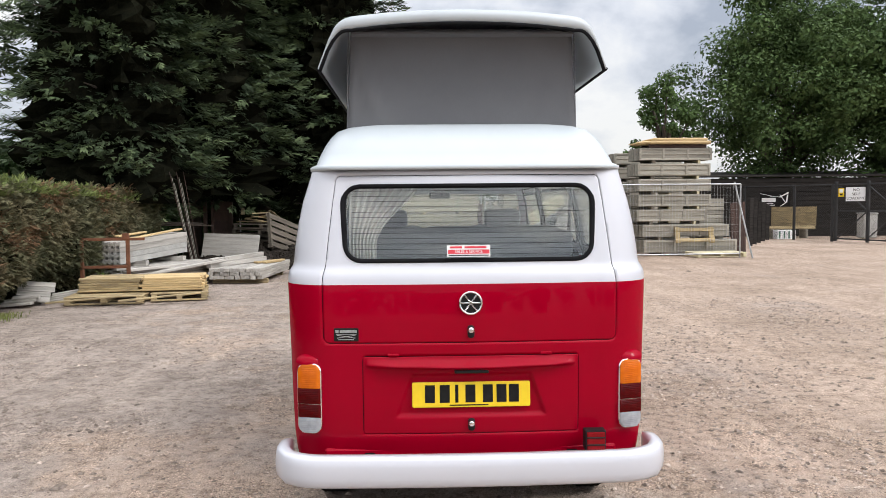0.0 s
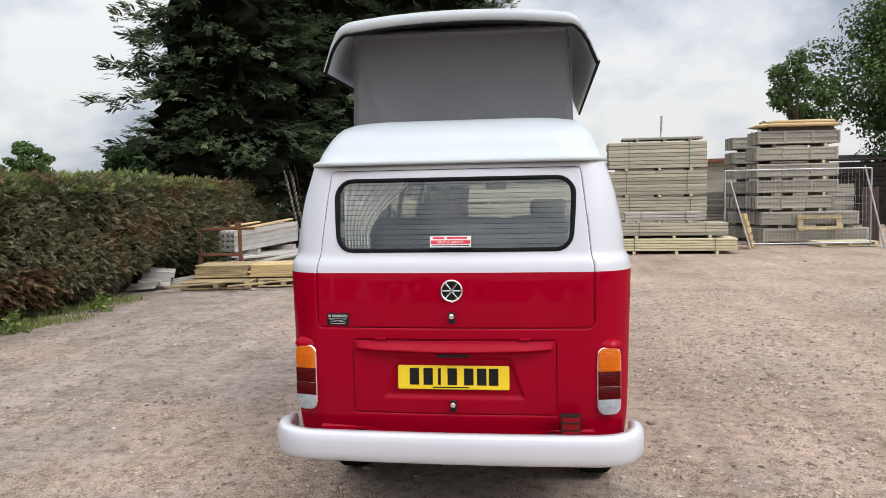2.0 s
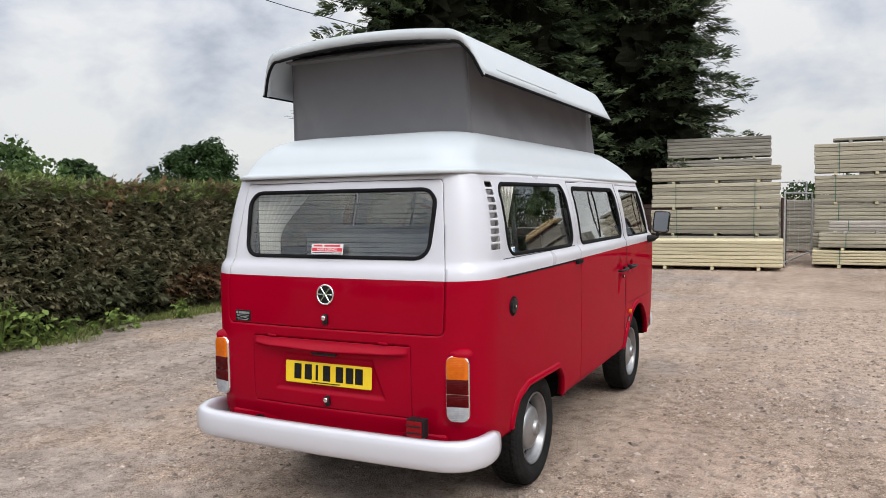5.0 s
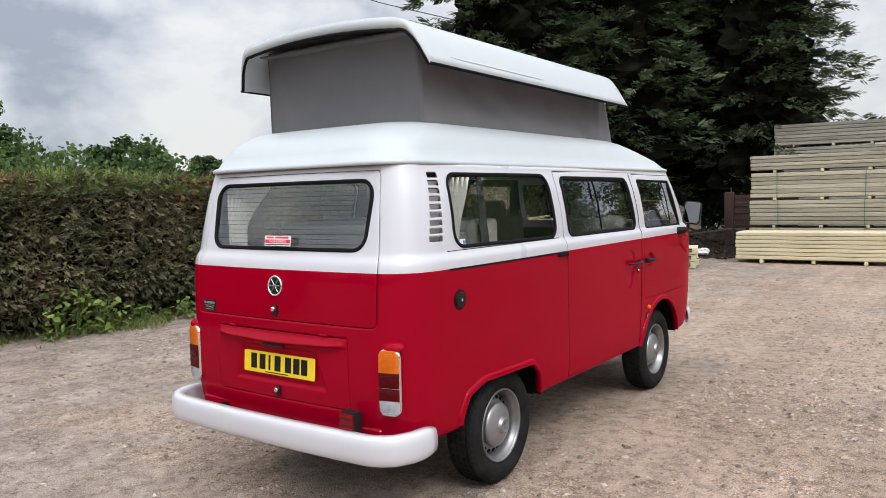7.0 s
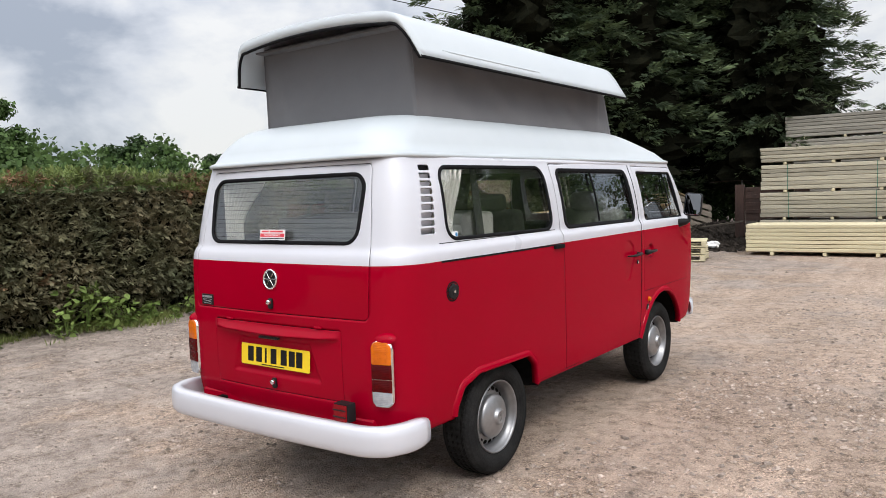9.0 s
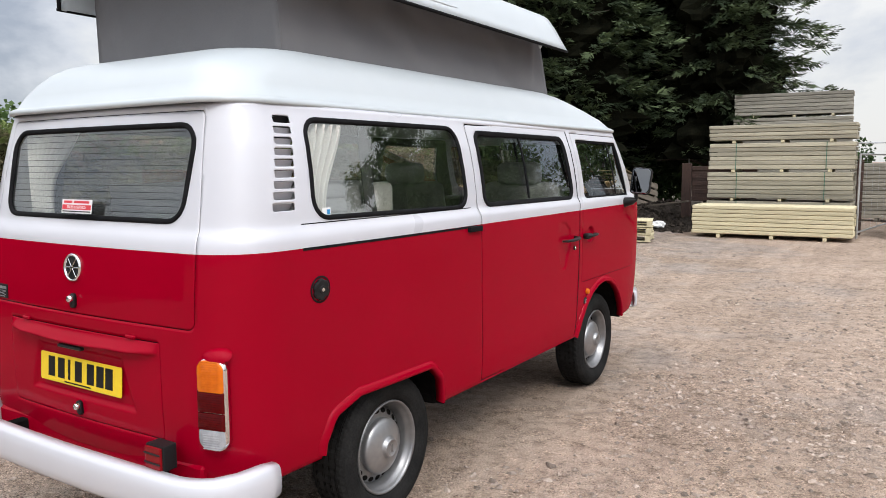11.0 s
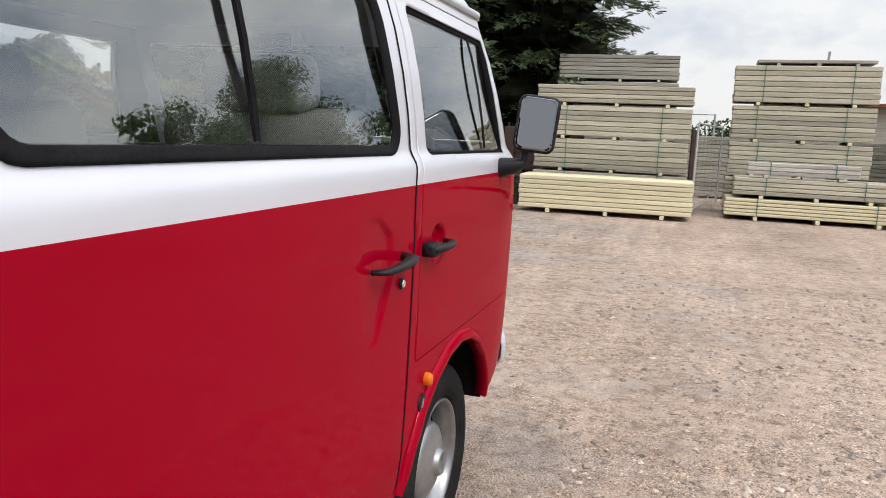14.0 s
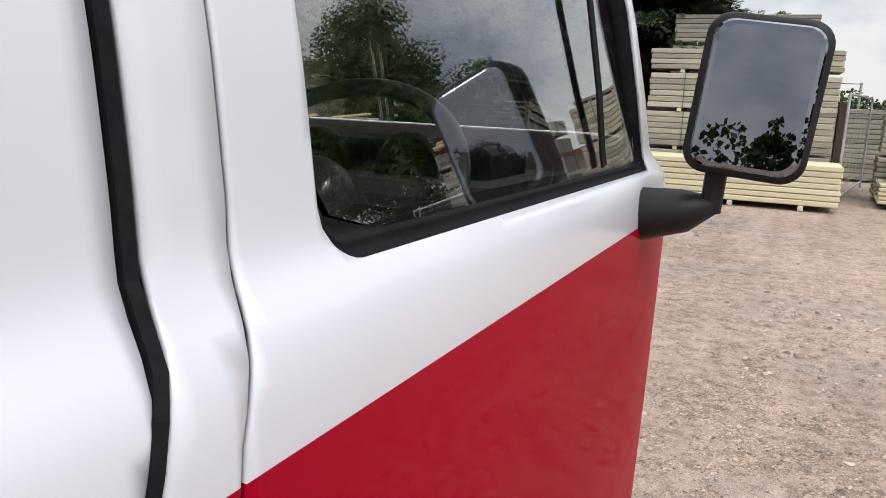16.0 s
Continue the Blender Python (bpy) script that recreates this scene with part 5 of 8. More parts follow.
# ---- ground ----
def ground_material():
    m = bpy.data.materials.new("gravel_yard")
    m.use_nodes = True
    n, l = m.node_tree.nodes, m.node_tree.links
    bsdf = n["Principled BSDF"]
    tc = n.new("ShaderNodeTexCoord")

    def noise_at(scale, detail=6.0, rough=0.6, vec=None):
        t = n.new("ShaderNodeTexNoise")
        t.inputs["Scale"].default_value, t.inputs["Detail"].default_value, t.inputs["Roughness"].default_value = scale, detail, rough
        l.new(vec or tc.outputs["Object"], t.inputs["Vector"])
        return t.outputs["Fac"]

    def ramp(fac, stops):
        r = n.new("ShaderNodeValToRGB")
        e = r.color_ramp.elements
        e[0].position, e[0].color = stops[0][0], rgba(stops[0][1])
        e[1].position, e[1].color = stops[-1][0], rgba(stops[-1][1])
        for pos_, c in stops[1:-1]:
            k = e.new(pos_)
            k.color = rgba(c)
        l.new(fac, r.inputs["Fac"])
        return r.outputs["Color"]

    def mix(fac, a, b, kind="MIX"):
        x = n.new("ShaderNodeMix")
        x.data_type, x.blend_type = "RGBA", kind
        if isinstance(fac, float):
            x.inputs["Factor"].default_value = fac
        else:
            l.new(fac, x.inputs["Factor"])
        l.new(a, x.inputs[6])
        l.new(b, x.inputs[7])
        return x.outputs[2]

    def cells(scale):
        v = n.new("ShaderNodeTexVoronoi")
        v.inputs["Scale"].default_value = scale
        l.new(tc.outputs["Object"], v.inputs["Vector"])
        return v

    earth = ramp(noise_at(0.55, 8), [(0.3, (0.348, 0.277, 0.225)), (0.5, (0.460, 0.366, 0.302)), (0.7, (0.535, 0.432, 0.364))])
    grey = ramp(noise_at(2.2, 8), [(0.3, (0.275, 0.236, 0.212)), (0.7, (0.475, 0.408, 0.366))])
    sep = n.new("ShaderNodeSeparateXYZ")
    l.new(tc.outputs["Object"], sep.inputs[0])
    side = n.new("ShaderNodeMapRange")
    side.inputs["From Min"].default_value, side.inputs["From Max"].default_value = -3.5, 3.0
    side.inputs["To Min"].default_value, side.inputs["To Max"].default_value = -0.10, 0.14
    l.new(sep.outputs["X"], side.inputs["Value"])

    def plus(a, b):
        x = n.new("ShaderNodeMath")
        x.operation = "ADD"
        l.new(a, x.inputs[0])
        l.new(b, x.inputs[1])
        return x.outputs[0]

    def step(value, lo, hi):
        x = n.new("ShaderNodeMapRange")
        x.interpolation_type = "SMOOTHSTEP"
        x.inputs["From Min"].default_value, x.inputs["From Max"].default_value = lo, hi
        l.new(value, x.inputs["Value"])
        return x.outputs[0]

    where = step(plus(noise_at(0.45, 9, 0.68), side.outputs[0]), 0.43, 0.57)
    base = mix(where, grey, earth)
    # tyre tracks: long faint streaks
    along = n.new("ShaderNodeMapping")
    along.inputs["Scale"].default_value = (3.2, 0.16, 1.0)
    along.inputs["Rotation"].default_value = (0, 0, radians(-9))
    l.new(tc.outputs["Object"], along.inputs["Vector"])
    tracks = ramp(noise_at(1.0, 5, 0.6, along.outputs[0]), [(0.35, (0.86, 0.85, 0.84)), (0.62, (1.08, 1.07, 1.05))])
    base = mix(0.8, base, tracks, "MULTIPLY")
    c1, c2 = cells(85.0), cells(210.0)
    pebbles = ramp(c1.outputs["Color"], [(0.08, (0.48, 0.46, 0.45)), (0.40, (0.86, 0.85, 0.84)), (0.75, (1.06, 1.05, 1.03)), (0.95, (1.50, 1.48, 1.46))])
    pebbles2 = ramp(c2.outputs["Color"], [(0.1, (0.62, 0.61, 0.60)), (0.9, (1.26, 1.25, 1.24))])
    gravelly = step(plus(noise_at(0.9, 9, 0.7), noise_at(5.0, 7, 0.65)), 0.93, 1.09)
    strewn = mix(1.0, mix(1.0, base, pebbles2, "MULTIPLY"), pebbles, "MULTIPLY")
    soft = ramp(c2.outputs["Color"], [(0.1, (0.76, 0.75, 0.74)), (0.9, (1.16, 1.15, 1.14))])
    col = mix(gravelly, mix(1.0, base, soft, "MULTIPLY"), strewn)
    # sparse dark chips
    chips = ramp(cells(60.0).outputs["Distance"], [(0.13, (0.30, 0.27, 0.25)), (0.20, (1.0, 1.0, 1.0))])
    col = mix(step(noise_at(3.0, 6, 0.7), 0.44, 0.56), col, mix(1.0, col, chips, "MULTIPLY"))
    cobble = cells(36.0)
    inside_stone = ramp(cobble.outputs["Distance"], [(0.17, (1.0, 1.0, 1.0)), (0.25, (0.0, 0.0, 0.0))])
    tone = ramp(cobble.outputs["Color"], [(0.15, (0.40, 0.38, 0.37)), (0.45, (0.72, 0.70, 0.69)), (0.62, (1.0, 0.99, 0.98)), (0.85, (1.42, 1.41, 1.40))])
    col = mix(inside_stone, col, mix(1.0, col, tone, "MULTIPLY"))
    grit = ramp(noise_at(150.0, 3, 0.6), [(0.32, (0.58, 0.56, 0.54)), (0.5, (1.0, 0.99, 0.98)), (0.68, (1.26, 1.25, 1.24))])
    col = mix(0.75, col, grit, "MULTIPLY")
    dirt = ramp(noise_at(11.0, 7, 0.65), [(0.34, (0.64, 0.62, 0.60)), (0.50, (1.0, 0.99, 0.98)), (0.68, (1.16, 1.14, 1.12))])
    col = mix(1.0, col, dirt, "MULTIPLY")
    l.new(col, bsdf.inputs["Base Color"])
    bsdf.inputs["Roughness"].default_value = 0.93
    bsdf.inputs["Specular IOR Level"].default_value = 0.2
    relief = n.new("ShaderNodeMath")
    relief.operation = "MULTIPLY_ADD"
    l.new(c1.outputs["Distance"], relief.inputs[0])
    relief.inputs[1].default_value = -0.9
    l.new(noise_at(110.0, 6), relief.inputs[2])
    b = n.new("ShaderNodeBump")
    b.inputs["Strength"].default_value, b.inputs["Distance"].default_value = 1.0, 0.012
    l.new(relief.outputs[0], b.inputs["Height"])
    l.new(b.outputs[0], bsdf.inputs["Normal"])
    return m


def height_at(x, y):
    """The yard is flat with shallow ruts; beyond the hedge and trees the land rises and falls a little."""
    far = max(0.0, min(1.0, (math.hypot(x, y - 8) - 60) / 200))
    low = 0.008 * noise.noise(Vector((x * 0.6, y * 0.6, 0.3))) + 0.005 * noise.noise(Vector((x * 2.3, y * 2.3, 4.0)))
    return low - 0.004 + far * 3.0 * noise.noise(Vector((x * 0.008, y * 0.008, 9.0)))


GRAVEL = ground_material()
def ground_sheet():
    xs = np.concatenate([-np.geomspace(900, 14, 24), np.linspace(-13.5, 13.5, 110), np.geomspace(14, 900, 24)])
    ys = np.concatenate([-np.geomspace(900, 8, 22), np.linspace(-7.5, 24, 120), np.geomspace(24.6, 900, 26)])
    verts = [(x, y, height_at(x, y)) for x in xs for y in ys]
    k = len(ys)
    faces = [(i * k + j, (i + 1) * k + j, (i + 1) * k + j + 1, i * k + j + 1) for i in range(len(xs) - 1) for j in range(k - 1)]
    ob = mesh_object("ground", verts, faces, GRAVEL, smooth=True)
    return tagged(ob, "stony tan and grey gravel yard", "ground", kind="structure")


ground_sheet()

STONE = surface("loose_stones", [(0.17, 0.138, 0.116), (0.31, 0.248, 0.206), (0.45, 0.375, 0.32)], 30, 3, (0.8, 0.95), spread=0.5, island=True, bump=0.3, bump_scale=80, specular=0.2)


def stones():
    """Loose stones of many sizes, gathered in patches; thickest round the van."""
    rng = np.random.default_rng(5)
    base = np.array([(1, 0.1, 0), (0.2, 0.95, -0.1), (-0.9, 0.35, 0.1), (-0.5, -0.8, 0), (0.55, -0.8, -0.1), (0.1, 0.1, 0.8), (-0.35, -0.2, 0.75), (0, 0, -0.6)], float)
    ring = [0, 1, 2, 3, 4]
    tri = np.array([(0, 1, 5), (1, 2, 5), (2, 6, 5), (2, 3, 6), (3, 4, 6), (4, 5, 6), (4, 0, 5)] + [(ring[(k + 1) % 5], ring[k], 7) for k in range(5)])
    spots = []
    while len(spots) < 31000:
        k = len(spots) % 5
        x, y = (rng.uniform(-6, 9), rng.uniform(-3.5, 15)) if k == 0 else (rng.uniform(-5.5, 3), rng.uniform(-1.6, 6)) if k < 3 else (rng.uniform(0.8, 6), rng.uniform(0, 9))
        if -0.7 < x < 0.7 and 0.2 < y < 4.0 and rng.random() < 0.7:
            continue
        patch = noise.noise(Vector((x * 0.7, y * 0.7, 11.0))) + 0.5 * noise.noise(Vector((x * 2.1, y * 2.1, 5.0)))
        if patch > rng.uniform(-0.6, 0.35):
            spots.append((x, y, height_at(x, y)))
    spots = np.array(spots)
    n = len(spots)
    s = 0.0045 + 0.017 * rng.random(n) ** 4.5 + np.where(rng.random(n) < 0.006, 0.013, 0)
    shape = base[None] * (1 + 0.35 * rng.standard_normal((n, len(base), 1)).clip(-1, 1))
    shape = shape * np.stack([s * rng.uniform(0.8, 1.6, n), s, s * rng.uniform(0.45, 0.85, n)], 1)[:, None]
    an = rng.uniform(0, 6.28, n)[:, None]
    c, sn = np.cos(an), np.sin(an)
    verts = np.stack([shape[..., 0] * c - shape[..., 1] * sn, shape[..., 0] * sn + shape[..., 1] * c, shape[..., 2]], -1)
    verts += (spots + np.stack([0 * s, 0 * s, s * 0.16], 1))[:, None]
    faces = tri[None] + (np.arange(n) * len(base))[:, None, None]
    ob = mesh_object("loose_stones", verts.reshape(-1, 3), faces.reshape(-1, 3), STONE)
    return tagged(ob, "loose grey and tan stones lying on the yard", "gravel", kind="stuff")


stones()

# ---- foliage ----
def leafage(name, stops, spread=0.35, rough=(0.5, 0.7), through=0.25):
    m = surface(name, stops, 1.2, 4, rough, fine=0.2, bump_scale=9, island=True, spread=spread, specular=0.10)
    return let_light_through(m, through)


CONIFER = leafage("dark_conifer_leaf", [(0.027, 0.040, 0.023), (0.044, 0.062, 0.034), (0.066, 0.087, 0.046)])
# Paler leaves for most sprays at the outer ends of the boughs.
CONIFER_TIP = leafage("pale_conifer_leaf", [(0.072, 0.100, 0.052), (0.122, 0.158, 0.078)])
HEDGE_LEAF = leafage("hedge_leaf", [(0.086, 0.098, 0.054), (0.152, 0.146, 0.084), (0.225, 0.190, 0.116)])
HEDGE_TOP = leafage("young_hedge_leaf", [(0.115, 0.155, 0.048), (0.19, 0.225, 0.078)])
HEDGE_BROWN = leafage("browned_hedge_leaf", [(0.17, 0.105, 0.060), (0.25, 0.155, 0.09)])
BROAD = leafage("broad_leaf", [(0.060, 0.105, 0.032), (0.10, 0.155, 0.055)])
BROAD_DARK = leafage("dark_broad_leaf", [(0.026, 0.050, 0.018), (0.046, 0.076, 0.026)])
BROAD_MID = leafage("mid_broad_leaf", [(0.050, 0.088, 0.030), (0.096, 0.142, 0.050)])
WEED = leafage("weed_leaf", [(0.105, 0.165, 0.040), (0.22, 0.285, 0.085)])
GRASS = leafage("grass_blade", [(0.14, 0.185, 0.055), (0.27, 0.28, 0.105)])
BARK = surface("bark", [(0.045, 0.035, 0.028), (0.09, 0.07, 0.055)], 6, 6, (0.85, 0.95), bump=0.8, bump_scale=25, stretch=(1, 1, 0.3))
# Near-black for cores that stand in for the shade deep in foliage.
DARK_CORE = surface("inner_shade", [(0.006, 0.007, 0.005), (0.013, 0.013, 0.008)], 5, 6, (0.9, 0.95), bump=0.6, bump_scale=20, specular=0.0)


def plumes(places, ways, sizes, rng, fingers=6, width=0.16, droop=0.25):
    """Feathery sprays: at each place a fan of thin leaf slivers along its way."""
    k = len(places)
    places, ways, sizes = np.asarray(places), np.asarray(ways), np.asarray(sizes)
    ways = ways / np.linalg.norm(ways, axis=1, keepdims=True)
    up = np.tile((0.0, 0.0, 1.0), (k, 1)) + 0.35 * rng.standard_normal((k, 3))
    side = np.cross(ways, up)
    side /= np.maximum(np.linalg.norm(side, axis=1, keepdims=True), 1e-6)
    top = np.cross(side, ways)
    verts = np.empty((k, fingers, 4, 3))
    for i in range(fingers):
        t = i / max(1, fingers - 1)
        sgn = 1 if i % 2 else -1
        start = places + ways * (sizes * 0.75 * t)[:, None]
        spread = sgn * (0.75 - 0.55 * t) * rng.uniform(0.6, 1.2, k)
        d = ways + side * spread[:, None] + top * (rng.uniform(-0.45, 0.25, k) - droop * t)[:, None]
        d /= np.linalg.norm(d, axis=1, keepdims=True)
        ln = (sizes * (0.62 - 0.22 * t) * rng.uniform(0.7, 1.2, k))[:, None]
        wd = np.cross(d, top)
        wd /= np.maximum(np.linalg.norm(wd, axis=1, keepdims=True), 1e-6)
        wd = wd * (sizes * width)[:, None] * 0.5
        verts[:, i, 0] = start
        verts[:, i, 1] = start + d * ln * 0.5 + wd
        verts[:, i, 2] = start + d * ln
        verts[:, i, 3] = start + d * ln * 0.5 - wd
    verts = verts.reshape(-1, 3)
    faces = np.arange(len(verts)).reshape(-1, 4)
    return verts, faces


def conifer_mesh(height, radius, seed, count, skirt=0.13):
    """Leaf sprays of a cypress-like conifer: flat feathered boughs in uneven shelves; the second set are the paler tips."""
    rng = np.random.default_rng(seed)
    inner, tips = ([], [], []), ([], [], [])
    n_bough = int(height * 13)
    per = max(6, count // n_bough)
    for i in range(n_bough):
        f = (i + rng.random()) / n_bough
        h = height * (skirt + (0.985 - skirt) * f)
        reach = max(0.3, radius * (1 - f) ** 0.62 * (0.66 + 0.46 * rng.random() ** 1.3) * min(1, 0.6 + 3 * f))
        an = i * 2.399963 + rng.uniform(-0.5, 0.5)
        lift, fall, roll = rng.uniform(-0.05, 0.40), rng.uniform(0.15, 0.45), rng.normal(0, 0.35)
        c, s = math.cos(an), math.sin(an)
        wide = rng.uniform(0.16, 0.30) * max(reach, 0.8)
        for k in range(per):
            t = 0.22 + 0.78 * rng.random() ** 0.62
            shape = math.sqrt(max(0.0, 1.0 - ((t - 0.55) / 0.5) ** 2)) + 0.12
            lat = rng.uniform(-1, 1) * wide * shape
            r = reach * t
            z = h + reach * (lift * t - fall * t * t + 0.10 * max(0.0, t - 0.8) * 5 * lift) + lat * roll - 0.30 * abs(lat) + rng.normal(0, 0.05)
            turn = an + 0.85 * lat / max(wide, 0.01) * (1.15 - t) + rng.normal(0, 0.25)
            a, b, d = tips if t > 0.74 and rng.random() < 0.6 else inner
            a.append((c * r - s * lat, s * r + c * lat, z))
            b.append((math.cos(turn), math.sin(turn), rng.normal(-0.10, 0.22) + 0.3 * (t > 0.85)))
            d.append(rng.uniform(0.22, 0.46))
    return [plumes(*q, rng, fingers=8, width=0.15, droop=0.30) for q in (inner, tips)]


def conifer(loc, height, radius, seed, count, label):
    t = thing("conifer_tree", loc, label, "tree", "conifers behind the yard")
    v, f = sweep([(0, 0, 0), (0.05, 0.02, height * 0.3), (0, 0.05, height * 0.7), (0, 0, height * 0.95)], [0.26, 0.20, 0.10, 0.02], 10)
    mesh_object("trunk", v, f, BARK, t, "", True)
    rng = np.random.default_rng(seed + 50)
    for k in range(18):
        h, an = height * rng.uniform(0.05, 0.7), rng.uniform(0, 6.28)
        r = radius * (1 - h / height) ** 0.6 * 0.7
        v, f = sweep([(0, 0, h), (math.cos(an) * r * 0.5, math.sin(an) * r * 0.5, h + 0.12 * r), (math.cos(an) * r, math.sin(an) * r, h + 0.1 * r)], [0.05, 0.035, 0.012], 5)
        mesh_object("limb", v, f, BARK, t)
    # a near-black shell round the trunk, the crown's inner shade put into its colour
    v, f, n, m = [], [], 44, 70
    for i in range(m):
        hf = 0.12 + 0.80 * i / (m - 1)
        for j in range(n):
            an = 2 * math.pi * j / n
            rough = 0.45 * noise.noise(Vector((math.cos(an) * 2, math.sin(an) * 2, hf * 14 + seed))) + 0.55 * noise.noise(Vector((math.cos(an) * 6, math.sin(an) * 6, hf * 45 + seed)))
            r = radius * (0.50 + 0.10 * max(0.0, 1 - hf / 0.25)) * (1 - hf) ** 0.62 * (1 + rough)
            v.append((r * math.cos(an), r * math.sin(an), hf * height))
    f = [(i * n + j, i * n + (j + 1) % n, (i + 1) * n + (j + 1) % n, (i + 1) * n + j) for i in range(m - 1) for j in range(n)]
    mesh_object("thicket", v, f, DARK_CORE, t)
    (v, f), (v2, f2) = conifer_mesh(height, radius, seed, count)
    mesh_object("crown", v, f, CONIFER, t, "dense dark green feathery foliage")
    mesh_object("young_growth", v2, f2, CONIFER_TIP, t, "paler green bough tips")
    return t


CONIFER_LABEL = "tall dark green conifer with shelving feathery boughs"
first = conifer(pose(-7.4, 14.9, 0), 13.5, 3.4, 11, 9400, CONIFER_LABEL)
second = conifer(pose(-3.6, 26.5, 0), 14.5, 3.7, 23, 9400, CONIFER_LABEL)
for k, (x, y, rz, s, src) in enumerate(((-6.6, 18.6, 70, 1.05, second), (-5.3, 22.4, 200, 1.0, first), (-9.0, 20.0, 140, 1.05, second), (-2.8, 21.6, 300, 1.0, first))):
    t = copy_thing(src, pose(x, y, 0, 0, 0, rz) @ Matrix.Scale(s, 4))
    t.matrix_basis = pose(x, y, 0, 0, 0, rz) @ Matrix.Scale(s, 4)


def broad_tree(name, loc, height, spread, seed, leaves, label, mat, leaf=0.12, trunk=0.22, base=0.25, group="", clumps=46):
    """A broad-leaved tree: limbs from a tapered trunk, leaves in uneven clumps round the limb ends."""
    rng = np.random.default_rng(seed)
    t = thing(name, loc, label, "tree", group)
    centre, half = height * (0.5 + base * 0.5), height * (0.5 - base * 0.5)
    ends, radii = [], []
    while len(ends) < clumps:
        q = rng.normal(0, 1, 3)
        q *= rng.uniform(0.35, 0.92) / np.linalg.norm(q)
        if q[2] < -0.75:
            continue
        wide = 1 - 0.35 * max(0.0, q[2])
        ends.append(np.array((q[0] * spread * wide, q[1] * spread * wide, centre + q[2] * half)))
        radii.append(spread * rng.uniform(0.12, 0.28))
    v, f = sweep([(0, 0, -0.05), (0.05, 0, height * 0.3), (0, 0.08, height * 0.62)], [trunk, trunk * 0.75, trunk * 0.35], 9)
    mesh_object("trunk", v, f, BARK, t, "", True)
    for k, e in enumerate(ends[:14]):
        z0 = height * rng.uniform(0.15, 0.5)
        midp = np.array((e[0] * 0.5, e[1] * 0.5, z0 + (e[2] - z0) * 0.62))
        v, f = sweep([(0, 0, z0), midp, e], [trunk * 0.45, trunk * 0.28, trunk * 0.06], 6)
        mesh_object("limb", v, f, BARK, t, "", True)
    share = np.array(radii) ** 2
    pick = rng.choice(clumps, leaves, p=share / share.sum())
    d = rng.normal(0, 1, (leaves, 3))
    d *= (rng.uniform(0.45, 1.12, (leaves, 1)) / np.linalg.norm(d, axis=1, keepdims=True))
    pos = np.array(ends)[pick] + d * np.array(radii)[pick][:, None] * (1, 1, 0.75)
    nrm = d + rng.normal(0, 0.5, (leaves, 3)) + (0, 0, 0.5)
    nrm /= np.linalg.norm(nrm, axis=1, keepdims=True)
    ax = np.cross(nrm, rng.normal(0, 1, (leaves, 3)))
    ax /= np.linalg.norm(ax, axis=1, keepdims=True)
    ay = np.cross(nrm, ax)
    sc = leaf * rng.uniform(0.6, 1.3, (leaves, 1))
    quad = np.stack([pos - ax * sc, pos - ay * sc * 0.6 + nrm * sc * 0.15, pos + ax * sc, pos + ay * sc * 0.6 + nrm * sc * 0.15], 1).reshape(-1, 3)
    mesh_object("crown", quad, np.arange(4 * leaves).reshape(-1, 4), mat, t, "loose leafy crown")
    return t


broad_tree("broadleaf_tree", pose(11.0, 31, 0), 8.0, 2.1, 3, 6500, "small leafy tree beyond the timber yard fence", BROAD, 0.085, clumps=34)
broad_tree("broadleaf_tree", pose(17.7, 33, 0), 12.8, 5.6, 4, 70000, "tall dark broad-leaved tree behind the gate", BROAD_MID, 0.10, 0.3, 0.06, clumps=150)
broad_tree("broadleaf_tree", pose(23.0, 32, 0), 13.6, 5.0, 5, 40000, "tall dark broad-leaved tree behind the gate", BROAD_MID, 0.13, 0.3, 0.06, clumps=120)
# Trees to the side and behind the camera, which the windows mirror.
broad_tree("broadleaf_tree", pose(37, 24, 0), 6.5, 5.0, 6, 16000, "leafy tree along the far side of the yard", BROAD_DARK, 0.20, base=0.1)
broad_tree("broadleaf_tree", pose(41, 13, 0), 6.0, 4.4, 7, 12000, "leafy tree along the far side of the yard", BROAD_DARK, 0.20, base=0.1)
broad_tree("broadleaf_tree", pose(40, 2, 0), 6.5, 4.4, 17, 12000, "leafy tree along the far side of the yard", BROAD_DARK, 0.20, base=0.1)
broad_tree("broadleaf_tree", pose(22, -24, 0), 8.0, 4.2, 9, 12000, "leafy tree at the yard entrance", BROAD_DARK, 0.13)
# Over the hedge.
broad_tree("broadleaf_tree", pose(-50.6, 51, 0), 8.2, 4.7, 8, 14000, "round dark leafy tree in the field", BROAD_DARK, 0.20, base=0.05, clumps=70)
broad_tree("broadleaf_tree", pose(-43.9, 56.7, 0), 6.8, 3.1, 12, 7000, "small paler leafy tree in the field", BROAD, 0.17, base=0.1)
broad_tree("broadleaf_tree", pose(-13.9, 22.5, 0), 4.2, 1.9, 44, 10000, "small leafy tree beside the conifers", BROAD_DARK, 0.10, base=0.05, clumps=50)
broad_tree("broadleaf_tree", pose(-22.4, 8.0, 0), 5.3, 1.9, 13, 14000, "pale leafy tree over the hedge", BROAD, 0.09, base=0.05, clumps=60)
broad_tree("broadleaf_tree", pose(-64, 38, 0), 8.0, 4.4, 41, 9000, "round leafy tree in the field", BROAD_DARK, 0.22, base=0.0)
broad_tree("broadleaf_tree", pose(-66, 44.5, 0), 7.8, 4.2, 42, 8000, "round leafy tree in the field", BROAD_DARK, 0.22, base=0.0)
